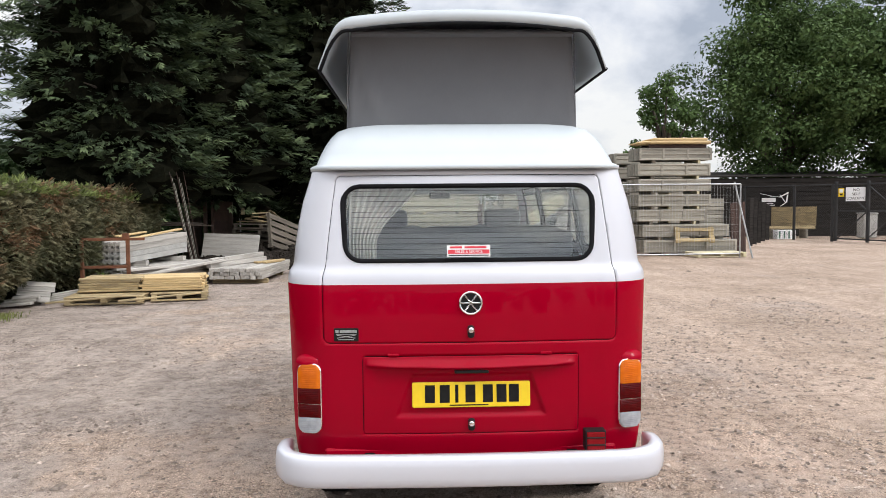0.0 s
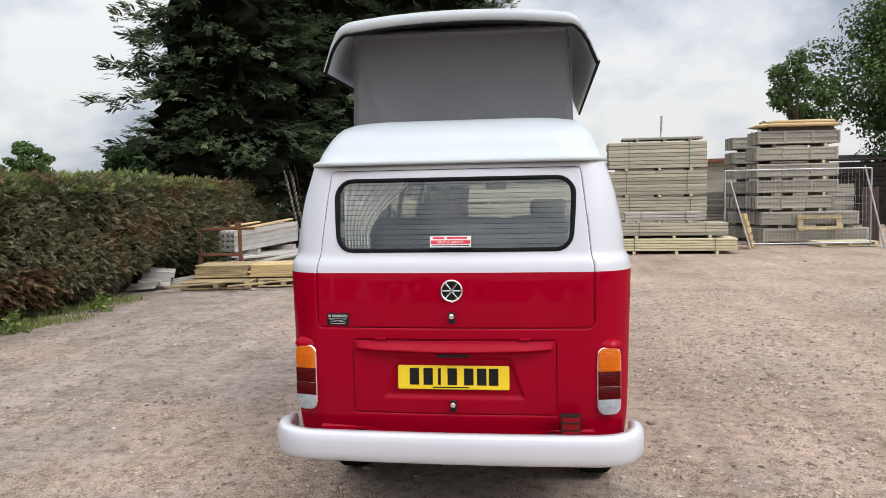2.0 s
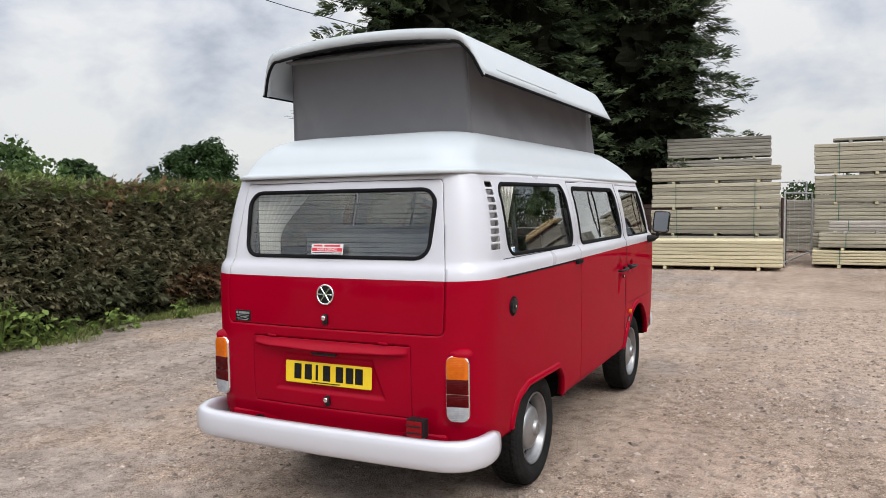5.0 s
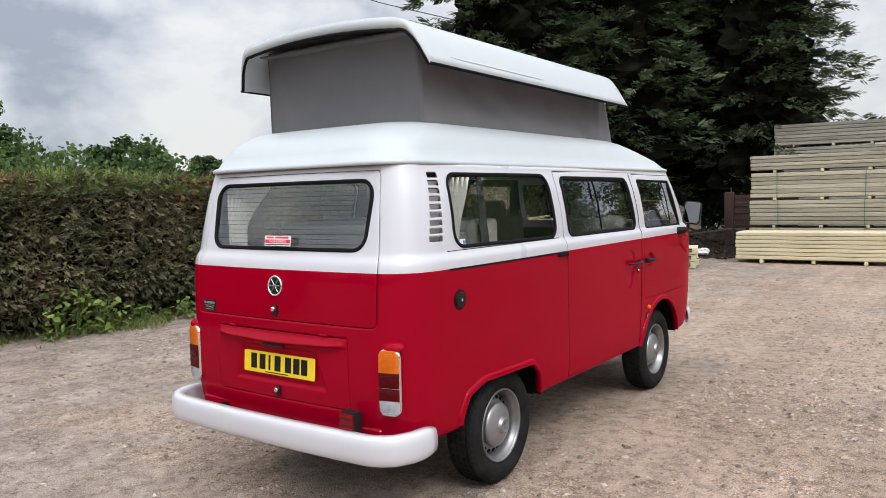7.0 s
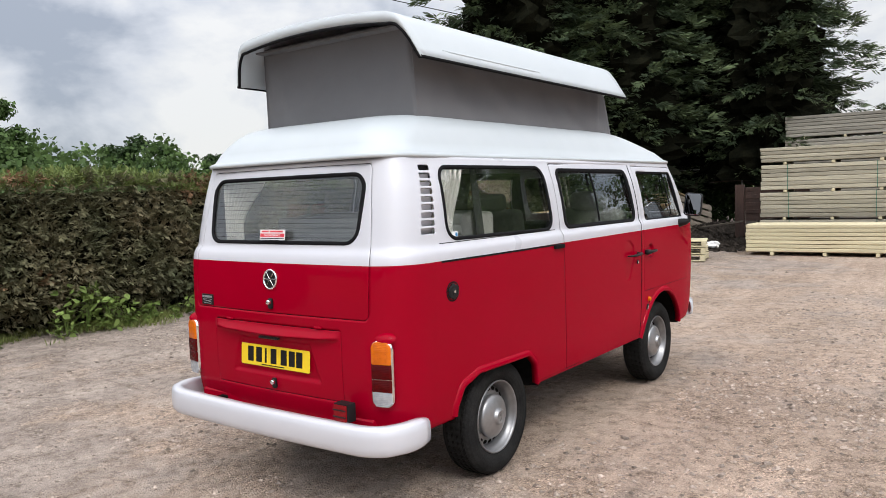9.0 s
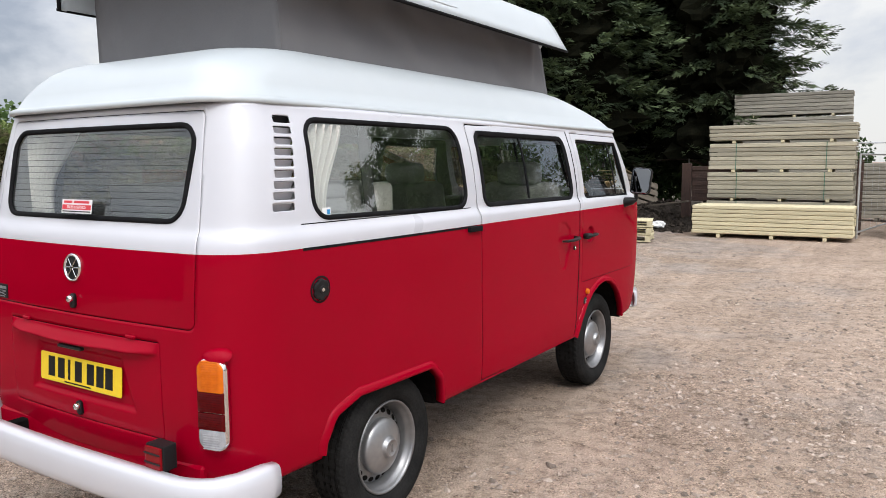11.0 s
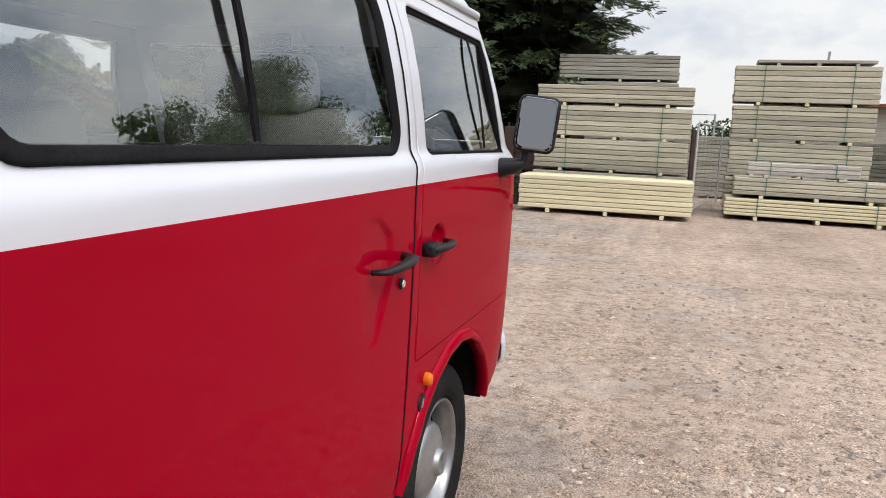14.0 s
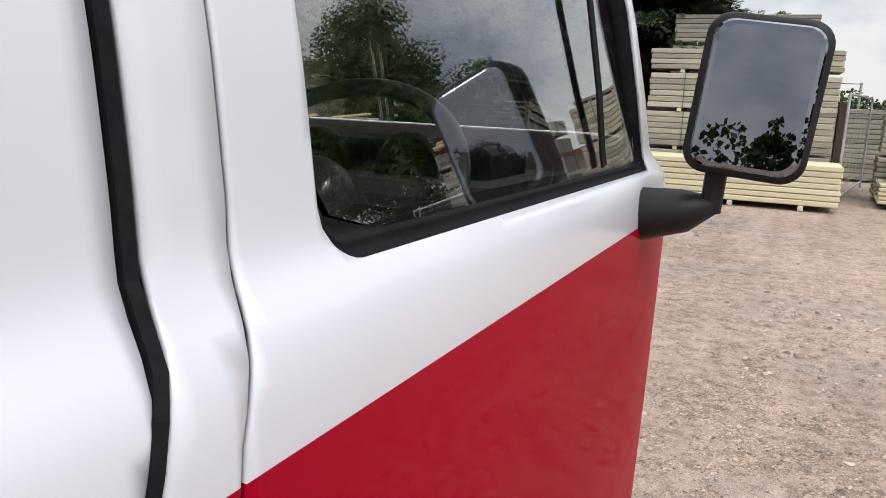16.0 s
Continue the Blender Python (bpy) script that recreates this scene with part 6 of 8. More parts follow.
broad_tree("broadleaf_tree", pose(-66, 50.5, 0), 7.0, 3.6, 43, 7000, "round leafy tree in the field", BROAD_DARK, 0.22, base=0.0)


def far_wood(name, pts, label, mat, size=1.2, n=70, seed=1, tall=5.0, gap=2.6):
    """A far line of trees: clumps of large leaves along points."""
    rng = np.random.default_rng(seed)
    verts = []
    for (x0, y0), (x1, y1) in zip(pts, pts[1:]):
        k = int(math.hypot(x1 - x0, y1 - y0) / gap) + 1
        for i in range(k):
            t = (i + rng.random()) / k
            cx, cy = x0 + (x1 - x0) * t + rng.normal(0, 2), y0 + (y1 - y0) * t + rng.normal(0, 2)
            r, hh = rng.uniform(1.6, 3.2), tall * rng.uniform(0.6, 1.15)
            pos = rng.normal(0, 1, (n, 3))
            pos /= np.linalg.norm(pos, axis=1, keepdims=True)
            pos = pos * (r, r, hh * 0.5) * rng.uniform(0.75, 1.05, (n, 1)) + (cx, cy, hh * 0.5)
            nrm = rng.normal(0, 1, (n, 3))
            nrm /= np.linalg.norm(nrm, axis=1, keepdims=True)
            ax = np.cross(nrm, rng.normal(0, 1, (n, 3)))
            ax /= np.linalg.norm(ax, axis=1, keepdims=True)
            ay = np.cross(nrm, ax)
            sc = size * rng.uniform(0.5, 1.1, (n, 1)) * 0.5
            verts.append(np.stack([pos - ax * sc, pos - ay * sc, pos + ax * sc, pos + ay * sc], 1).reshape(-1, 3))
    verts = np.concatenate(verts)
    ob = mesh_object(name, verts, np.arange(len(verts)).reshape(-1, 4), mat)
    return tagged(ob, label, "woodland", kind="stuff")


far_wood("far_wood", [(-150, 40), (-120, 90), (-80, 120), (-40, 140), (10, 150), (80, 140), (140, 100)], "far line of dark trees on the skyline", BROAD_DARK, 0.6, 330, 1, 5.2)
# The clumps behind the conifers are added, dark leaves for the shade under them.
far_wood("wood_edge", [(-9, 23.5), (-7.2, 27.5), (-5.2, 28.5)], "dark leafy filler standing in for the shade under the conifers", BROAD_DARK, 0.26, 1200, 9, 3.3, 0.8)
far_wood("tree_belt", [(-52, 2), (-57, 34), (-55, 42)], "belt of dark green trees across the field", BROAD_MID, 0.45, 600, 6, 6.6, 2.0)
far_wood("scrub", [(-15, -12), (-15, 0), (-17, 10.5)], "green bushes and brambles behind the hedge", BROAD_MID, 0.17, 1000, 2, 3.5, 1.5)
far_wood("far_wood", [(60, 60), (75, 20), (70, -30), (40, -70), (0, -80), (-50, -70), (-80, -30)], "far line of dark trees on the skyline", BROAD_DARK, 0.9, 260, 3, 8.0)


def far_field():
    """Grass land behind the hedge, 4 cm over the yard's sheet."""
    xs, ys = np.linspace(-140, -8.3, 30), np.linspace(-60, 150, 40)
    verts = [(x, y, height_at(x, y) + 0.05 + 0.9 * min(1, max(0, (-x - 14) / 40))) for x in xs for y in ys]
    k = len(ys)
    faces = [(i * k + j, (i + 1) * k + j, (i + 1) * k + j + 1, i * k + j + 1) for i in range(len(xs) - 1) for j in range(k - 1)]
    grass_m = surface("meadow", [(0.07, 0.11, 0.03), (0.12, 0.16, 0.05), (0.16, 0.18, 0.07)], 0.3, 8, (0.9, 0.95), bump=0.6, bump_scale=14)
    return tagged(mesh_object("field", verts, faces, grass_m, smooth=True), "rough green field behind the hedge", "field", kind="structure")


far_field()

# ---- hedge along the yard ----
def hedge_top(y):
    return 1.93 + 0.05 * math.sin(y * 0.9) + 0.03 * math.sin(y * 2.3 + 1)


def hedge_face(y, z):
    """The x of the hedge's yard side."""
    lean = -6.15 - 0.16 * (z / 1.9) ** 2 - (0.45 + 0.75 * math.exp(-((y - 9.2) / 1.1) ** 2)) * max(0.0, 1 - z / (0.55 + 0.25 * math.exp(-((y - 9.2) / 1.1) ** 2))) ** 1.3
    return lean + 0.10 * noise.noise(Vector((y * 0.8, z * 1.1, 2.0))) + 0.06 * noise.noise(Vector((y * 2.4, z * 2.6, 7.0)))


def hedge():
    t = thing("hedge", pose(-6.9, 4.5, 0), "tall clipped conifer hedge, browned in patches", "hedge")
    rng = np.random.default_rng(2)
    y0, y1 = -7.0, 14.6
    # near-black core: the shade between the hedge's sprays put into its colour
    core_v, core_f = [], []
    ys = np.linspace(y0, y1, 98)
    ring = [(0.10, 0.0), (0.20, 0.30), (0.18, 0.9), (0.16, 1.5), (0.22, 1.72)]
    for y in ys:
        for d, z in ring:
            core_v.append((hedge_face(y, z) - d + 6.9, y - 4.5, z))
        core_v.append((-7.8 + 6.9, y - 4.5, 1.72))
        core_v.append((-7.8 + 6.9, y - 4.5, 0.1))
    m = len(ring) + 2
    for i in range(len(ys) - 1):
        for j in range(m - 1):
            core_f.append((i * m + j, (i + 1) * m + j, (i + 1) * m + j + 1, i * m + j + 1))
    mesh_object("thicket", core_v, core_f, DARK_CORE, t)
    sets = {"face": ([], [], []), "brown": ([], [], []), "top": ([], [], [])}
    for _ in range(34000):
        y = rng.uniform(y0, y1)
        z = 0.03 + 1.89 * rng.random() ** 0.97
        x = hedge_face(y, z) - abs(rng.normal(0, 0.05))
        brown = noise.noise(Vector((y * 0.55, z * 1.1, 20.0))) + 0.35 * noise.noise(Vector((y * 2.5, z * 3, 5.0))) + 0.25 * (z - 1.0)
        key = "brown" if brown > 0.24 and rng.random() < 0.75 else "face"
        if z < 0.30 and rng.random() < 0.35:
            continue
        a, b, c = sets[key]
        a.append((x + 6.9, y - 4.5, z))
        b.append((0.75, rng.normal(0, 0.7), rng.normal(0.15, 0.55)))
        c.append(rng.uniform(0.08, 0.21))
    for _ in range(10000):
        y = rng.uniform(y0, y1)
        x = -6.18 - 1.55 * rng.random() ** 1.3
        z = hedge_top(y) - 0.06 + 0.05 * noise.noise(Vector((x * 3, y * 3, 1.0))) - 0.15 * max(0, (x + 6.38) / 0.2)
        a, b, c = sets["top"]
        a.append((x + 6.9, y - 4.5, z))
        b.append((rng.normal(0.15, 0.6), rng.normal(0, 0.6), 0.55))
        c.append(rng.uniform(0.08, 0.20))
    for key, mat, nm in (("face", HEDGE_LEAF, "foliage"), ("brown", HEDGE_BROWN, "browned_foliage"), ("top", HEDGE_TOP, "new_growth")):
        v, f = plumes(*sets[key], rng, fingers=7, width=0.125)
        mesh_object(nm, v, f, mat, t)
    return t


hedge()


def blades(name, spots, label, mat, tall=0.14):
    rng = np.random.default_rng(31)
    verts = []
    for x, y, s in spots:
        an, lean = rng.uniform(0, 6.28), rng.uniform(0.1, 0.7)
        hgt = tall * s * rng.uniform(0.5, 1.2)
        dx, dy = math.cos(an), math.sin(an)
        w = 0.004 + 0.003 * rng.random()
        z = height_at(x, y)
        a = np.array((x - dy * w, y + dx * w, z))
        b = np.array((x + dy * w, y - dx * w, z))
        c = np.array((x + dx * lean * hgt * 0.4, y + dy * lean * hgt * 0.4, z + hgt * 0.7))
        d = np.array((x + dx * lean * hgt, y + dy * lean * hgt, z + hgt))
        verts.append(np.stack([a, b, d, c]))
    verts = np.concatenate(verts)
    return tagged(mesh_object(name, verts, np.arange(len(verts)).reshape(-1, 4), mat), label, "grass", kind="stuff")


def verge():
    rng = np.random.default_rng(8)
    spots = []
    while len(spots) < 24000:
        y, x = rng.uniform(-5, 7.8), -6.75 + 1.12 * rng.random() ** 1.05
        if noise.noise(Vector((x * 1.6, y * 0.9, 3))) + 0.5 * (1 - (x + 6.75) / 0.7) > rng.uniform(-0.2, 0.7):
            spots.append((x, y, 1.0))
    blades("grass_verge", spots, "thin grass growing along the foot of the hedge", GRASS, 0.085)


verge()


def weed(loc, size, seed):
    rng = np.random.default_rng(seed)
    t = thing("weed_plant", loc, "broad-leaved green weed growing at the hedge foot", "weed", "weeds at the hedge foot")
    verts, faces = [], []
    for k in range(int(64 * size + 10)):
        an, ln = rng.uniform(0, 6.28), rng.uniform(0.04, 0.125) * (0.6 + 0.4 * size)
        h0 = size * rng.uniform(0.02, 0.42)
        start = np.array((rng.normal(0, 0.09 * size), rng.normal(0, 0.11 * size), h0))
        d = np.array((math.cos(an), math.sin(an), rng.uniform(-0.9, 0.6)))
        d /= np.linalg.norm(d)
        s = np.cross(d, (0, 0, 1.0)) + rng.normal(0, 0.45, 3)
        s -= d * s.dot(d)
        s /= np.linalg.norm(s)
        w = ln * 0.33
        row = [start, start + d * ln * 0.35 + s * w, start + d * ln * 0.35 + np.array((0, 0, -0.01)), start + d * ln * 0.35 - s * w,
               start + d * ln * 0.68 + s * w * 0.7 - np.array((0, 0, 0.04 * ln)), start + d * ln * 0.68 - s * w * 0.7 - np.array((0, 0, 0.04 * ln)), start + d * ln - np.array((0, 0, 0.12 * ln))]
        o = len(verts)
        verts += row
        faces += [(o, o + 1, o + 2), (o, o + 2, o + 3), (o + 1, o + 4, o + 2), (o + 2, o + 5, o + 3), (o + 2, o + 4, o + 6), (o + 2, o + 6, o + 5)]
    mesh_object("leaves", verts, faces, WEED, t)
    v, f = [], []
    for k in range(5):
        a, b = sweep([(0, 0, 0), (rng.normal(0, 0.06 * size), rng.normal(0, 0.06 * size), size * rng.uniform(0.25, 0.45))], [0.006, 0.003], 5)
        f += [tuple(i + len(v) for i in q) for q in b]
        v += a
    mesh_object("stalk_tuft", v, f, WEED, t)
    return t


for k, (x, y, s) in enumerate(((-6.20, 1.95, 0.75), (-6.22, 2.20, 1.25), (-6.14, 2.46, 0.95), (-6.20, 2.75, 0.75), (-6.16, 3.02, 0.62), (-6.18, 3.42, 0.42), (-6.14, 3.70, 0.60), (-6.12, 3.98, 0.40),
                               (-6.15, 4.85, 0.62), (-6.2, 1.15, 0.3), (-6.2, 0.3, 0.3), (-6.1, 6.6, 0.6), (-6.25, 10.9, 0.8), (-6.2, 11.5, 1.0))):
    weed(pose(x + 0.20, y, 0, 0, 0, 40 * k), s * 1.12, 100 + k)


# ---- timber yard ----
TIMBER = surface("treated_timber", [(0.27, 0.248, 0.190), (0.35, 0.320, 0.245), (0.41, 0.375, 0.290)], 2.5, 6, (0.7, 0.85), spread=0.24, stretch=(0.35, 5, 5), bump=0.25, bump_scale=30, fine=0.12)
FRESH = surface("fresh_timber", [(0.48, 0.42, 0.27), (0.56, 0.50, 0.33), (0.62, 0.55, 0.38)], 2.5, 6, (0.7, 0.85), spread=0.10, stretch=(0.35, 5, 5), bump=0.2, bump_scale=30, fine=0.1)
GREY_TIMBER = surface("weathered_timber", [(0.20, 0.185, 0.155), (0.29, 0.27, 0.225), (0.36, 0.33, 0.28)], 2.5, 6, (0.75, 0.9), spread=0.24, stretch=(0.35, 5, 5), bump=0.3, bump_scale=30, fine=0.15)
PALE_WOOD = surface("silvered_timber", [(0.24, 0.225, 0.20), (0.38, 0.355, 0.32), (0.48, 0.45, 0.41)], 2.5, 6, (0.75, 0.9), spread=0.15, stretch=(0.35, 5, 5), bump=0.3, bump_scale=30, fine=0.15)
YELLOW_WOOD = surface("new_yellow_timber", [(0.44, 0.31, 0.15), (0.58, 0.43, 0.22)], 2.5, 6, (0.65, 0.8), spread=0.22, stretch=(0.35, 5, 5), bump=0.2, bump_scale=30, fine=0.12)
WORN_YELLOW = surface("worn_yellow_timber", [(0.16, 0.12, 0.07), (0.34, 0.26, 0.14), (0.50, 0.38, 0.20)], 5, 7, (0.75, 0.9), spread=0.25, stretch=(0.5, 4, 4), bump=0.3, bump_scale=30, fine=0.2)
DULL_WOOD = surface("dull_old_timber", [(0.075, 0.062, 0.048), (0.125, 0.105, 0.082), (0.18, 0.15, 0.118)], 2.5, 6, (0.8, 0.95), spread=0.25, stretch=(0.4, 4, 4), bump=0.3, bump_scale=30, fine=0.2)
BROWN_WOOD = surface("brown_stained_timber", [(0.038, 0.020, 0.015), (0.060, 0.032, 0.024)], 4, 6, (0.7, 0.85), spread=0.15, stretch=(1, 1, 0.3), bump=0.3, bump_scale=30)
BLACK_WOOD = surface("black_stained_timber", [(0.014, 0.012, 0.011), (0.034, 0.030, 0.027)], 4, 6, (0.7, 0.85), spread=0.2, stretch=(0.3, 4, 4), bump=0.3, bump_scale=30, specular=0.08)
CONCRETE = surface("grey_concrete", [(0.30, 0.295, 0.275), (0.42, 0.41, 0.385)], 4, 7, (0.8, 0.95), spread=0.1, bump=0.3, bump_scale=60)
STRAP = surface("green_strap", [(0.05, 0.13, 0.09), (0.07, 0.16, 0.11)], 8, 3, (0.45, 0.6))
RUST = surface("rusty_steel", [(0.10, 0.040, 0.020), (0.20, 0.075, 0.035)], 9, 6, (0.8, 0.95), bump=0.4, bump_scale=60)
DARK_STEEL = surface("dark_gate_steel", [(0.020, 0.021, 0.022), (0.04, 0.04, 0.041)], 8, 4, (0.45, 0.6), metal=0.3)


def plank_mesh(name, size, mat, bevel=0.006):
    bm = one_box(size, (0, 0, 0), bevel)
    me = bpy.data.meshes.new(name)
    bm.to_mesh(me)
    bm.free()
    me.materials.append(mat)
    return me


def place_piece(name, me, parent, m):
    ob = new(name, me)
    ob.parent = parent
    ob.matrix_basis = m
    return ob


def timber_pack(loc, length, rows, thick, cols, deep, mat, label, group, seed, bearers=True, strapped=True, bearer_mat=None, lift=0.075, jitter=0.012):
    """A pack of boards on bearers, tied with straps. Local x runs along the boards, z up from what it stands on."""
    rng = random.Random(seed)
    t = thing("timber_pack", loc, label, "timber pack", group)
    me = plank_mesh("board", (length, deep - 0.006, thick - 0.009), mat, 0.010)
    z0 = lift if bearers else 0.0
    for r in range(rows):
        for c in range(cols):
            if 0 < r < rows - 1 and 0 < c < cols - 1 and cols > 3:
                continue
            place_piece("board", me, t, pose(rng.uniform(-jitter, jitter), (c - (cols - 1) / 2) * deep + rng.uniform(-0.003, 0.003), z0 + (r + 0.5) * thick, 0, 0, rng.uniform(-0.08, 0.08)))
    if bearers:
        bme = plank_mesh("bearer", (0.07, cols * deep + 0.02, lift - 0.002), bearer_mat or mat)
        for x in (-0.32, 0.02, 0.34):
            place_piece("bearer", bme, t, pose(x * length, rng.uniform(-0.02, 0.02), lift / 2))
    if strapped:
        w, h = cols * deep + 0.008, rows * thick + 0.008
        for x in (-0.30, 0.32):
            bm = bmesh.new()
            xx = x * length + rng.uniform(-0.05, 0.05)
            box(bm, (0.016, 0.003, h), (xx, -w / 2, z0 + h / 2 - 0.004))
            box(bm, (0.016, 0.003, h), (xx, w / 2, z0 + h / 2 - 0.004))
            box(bm, (0.016, w, 0.003), (xx, 0, z0 + h - 0.004))
            part("strap", bm, STRAP, t, "green plastic strap")
    return t


GROUP_C, GROUP_B, GROUP_A = "stack of pale fencing timber", "stack of weathered fencing timber", "stack of grey panels"
# Stack C: a fresh pack in front, three treated packs behind it, and a taller stack behind those.
def pack_stack(x, y, turn, group, seed, packs):
    """Packs laid on one another: (length, rows, row height, material, shift along, shift back, label, strapped)."""
    z = 0.0
    for k, (length, rows, thick, mat, dx, dy, lab, strapped) in enumerate(packs):
        lift = 0.075 if k == 0 else 0.06
        timber_pack(pose(x + dx, y + dy, z, 0, 0, turn), length, rows, thick, 8, 0.12, mat, lab, group, seed + k, lift=lift, strapped=strapped, bearer_mat=FRESH)
        z += lift + rows * thick
    return z


TIED, WEATHERED = "pack of treated boards tied with straps", "pack of weathered boards on bearers"
pack_stack(-0.02, 14.86, 2, GROUP_C, 10, [(2.95, 7, 0.083, FRESH, 0, 0, "pack of fresh pale treated boards on bearers", False)])
pack_stack(-0.13, 16.35, 2, GROUP_C, 12, [(2.86, 7, 0.086, TIMBER, 0, 0, TIED, True), (2.86, 6, 0.094, TIMBER, 0, 0, TIED, True), (2.86, 6, 0.094, TIMBER, 0.02, 0, TIED, True), (2.88, 4, 0.083, TIMBER, 0.02, 0, "thin pack of treated boards", False)])
pack_stack(-0.50, 20.30, 4, GROUP_C, 20, [(2.80, 10, 0.09, GREY_TIMBER, 0, 0, WEATHERED, False), (2.80, 9, 0.09, GREY_TIMBER, 0, 0, WEATHERED, False), (2.80, 8, 0.094, GREY_TIMBER, 0, 0, WEATHERED, False), (2.78, 6, 0.094, GREY_TIMBER, 0, 0, "pack of weathered boards on top of the stack", False)])
# Stack B, with a low pack and a small bundle in front.
top_b = pack_stack(3.26, 17.05, -1, GROUP_B, 30, [(2.48, 8, 0.080, TIMBER, 0, 0, WEATHERED, True), (2.42, 7, 0.086, TIMBER, 0, 0, WEATHERED, True), (2.42, 7, 0.088, TIMBER, 0, 0, WEATHERED, True), (2.44, 7, 0.096, TIMBER, 0, 0, WEATHERED, True)])
timber_pack(pose(3.42, 17.15, top_b, 0, 0, -1), 2.0, 1, 0.07, 6, 0.12, GREY_TIMBER, "single layer of dark boards on top of the stack", GROUP_B, 40, lift=0.06, strapped=False)
top_f = pack_stack(3.46, 15.98, -1, GROUP_B, 44, [(2.95, 5, 0.062, FRESH, 0.04, 0, "low pack of pale boards on bearers", True), (2.62, 4, 0.078, TIMBER, 0, 0.08, "pack of treated boards", True)])
timber_pack(pose(3.24, 15.72, top_f, 0, 0, -1), 1.80, 3, 0.075, 2, 0.12, PALE_WOOD, "small bundle of silvered boards", GROUP_B, 41, lift=0.05, strapped=True)
# Stack A: grey panels with recessed faces.
zc = 0.0
A_ROWS = ((2.75, 0.33, 0.10), (2.55, 0.33, -0.05), (2.05, 0.31, -0.45), (2.12, 0.31, -0.38), (2.12, 0.32, -0.38), (2.12, 0.32, -0.40), (2.12, 0.32, -0.36))


def panel_pack(loc, length, high, cols, label, seed):
    """A row of upright panels side by side, each with a framed, recessed face."""
    rng = random.Random(seed)
    t = thing("panel_pack", loc, label, "timber pack", GROUP_A)
    bm = one_box((length, 0.108, high), (0, 0, high / 2), 0.006)
    me = bpy.data.meshes.new("panel")
    bm.to_mesh(me)
    bm.free()
    me.materials.append(GREY_TIMBER)
    for c in range(cols):
        place_piece("panel", me, t, pose(rng.uniform(-0.02, 0.02), (c - (cols - 1) / 2) * 0.112, 0.095))
    face = -cols * 0.056 - 0.006
    for x, z, w, h in ((0, 0.03, length, 0.05), (0, high - 0.03, length, 0.05), (0, high * 0.5, length, 0.03)):
        part("rail", one_box((w, 0.02, h), (x, face, z + 0.095), 0.004), GREY_TIMBER, t)
    for k in (-0.49, -0.17, 0.17, 0.49):
        part("stile", one_box((0.06, 0.026, high), (k * length, face, high / 2 + 0.095), 0.004), GREY_TIMBER, t)
    for x, w, bearer_m in ((-0.30, 0.10, DULL_WOOD), (0.33, 0.07, FRESH)):
        part("bearer", one_box((w, cols * 0.112, 0.093), (x * length, 0, 0.0465), 0.004), bearer_m, t)
    return t


for k, (length, high, dx) in enumerate(A_ROWS):
    panel_pack(pose(7.51 + dx, 18.75, zc, 0, 0, 3), length, high + 0.025, 9, "pack of grey fence panels on bearers", 60 + k)
    zc += high + 0.12
for k in range(7):
    panel_pack(pose(6.90, 20.45, 0.435 * k, 0, 0, 3), 2.1, 0.34, 8, "pack of grey fence panels on bearers", 70 + k)
stakes_t = thing("round_stakes", pose(7.13, 18.6, zc + 0.10, 0, 0, 3), "pile of pointed yellow round stakes", "stakes", GROUP_A)
for k in range(9):
    x0, yy = random.Random(k).uniform(-0.15, 0.12), -0.40 + 0.105 * k
    v, f = sweep([(-1.0 + x0, yy, 0.055), (-0.80 + x0, yy, 0.055), (0.95 + x0, yy, 0.055)], [0.008, 0.05, 0.05], 10)
    mesh_object("stake", v, f, YELLOW_WOOD, stakes_t)
for k in range(6):
    v, f = sweep([(-0.75, -0.3 + 0.105 * k, 0.145), (-0.58, -0.3 + 0.105 * k, 0.145), (0.97, -0.3 + 0.105 * k, 0.145)], [0.008, 0.048, 0.048], 10)
    mesh_object("stake", v, f, YELLOW_WOOD, stakes_t)
for y in (-0.28, 0.30):
    part("bearer", one_box((1.7, 0.10, 0.10), (0.1, y, -0.05), 0.004), BROWN_WOOD, stakes_t)
pal = thing("wooden_frame", pose(7.70, 18.12, 0.60, 74, 0, 3), "pale wooden crate side leaning on the stack", "crate")


def pallet(loc, w, d, label, mat, name="pallet", layers=(5, 3), group=""):
    """A pallet: deck boards over blocks and bottom boards."""
    t = thing(name, loc, label, "pallet", group)
    for k in range(layers[0]):
        part("deck_board", one_box((w, d / layers[0] * 0.72, 0.02), (0, -d / 2 + d / layers[0] * (k + 0.5), 0.13), 0.003), mat, t)
    for x in (-w / 2 + 0.06, 0, w / 2 - 0.06):
        part("stringer", one_box((0.09, d, 0.085), (x, 0, 0.0775), 0.004), mat, t)
    for k in range(layers[1]):
        part("base_board", one_box((w, 0.10, 0.02), (0, -d / 2 + 0.05 + (d - 0.1) * k / (layers[1] - 1), 0.0225), 0.003), mat, t)
    return t


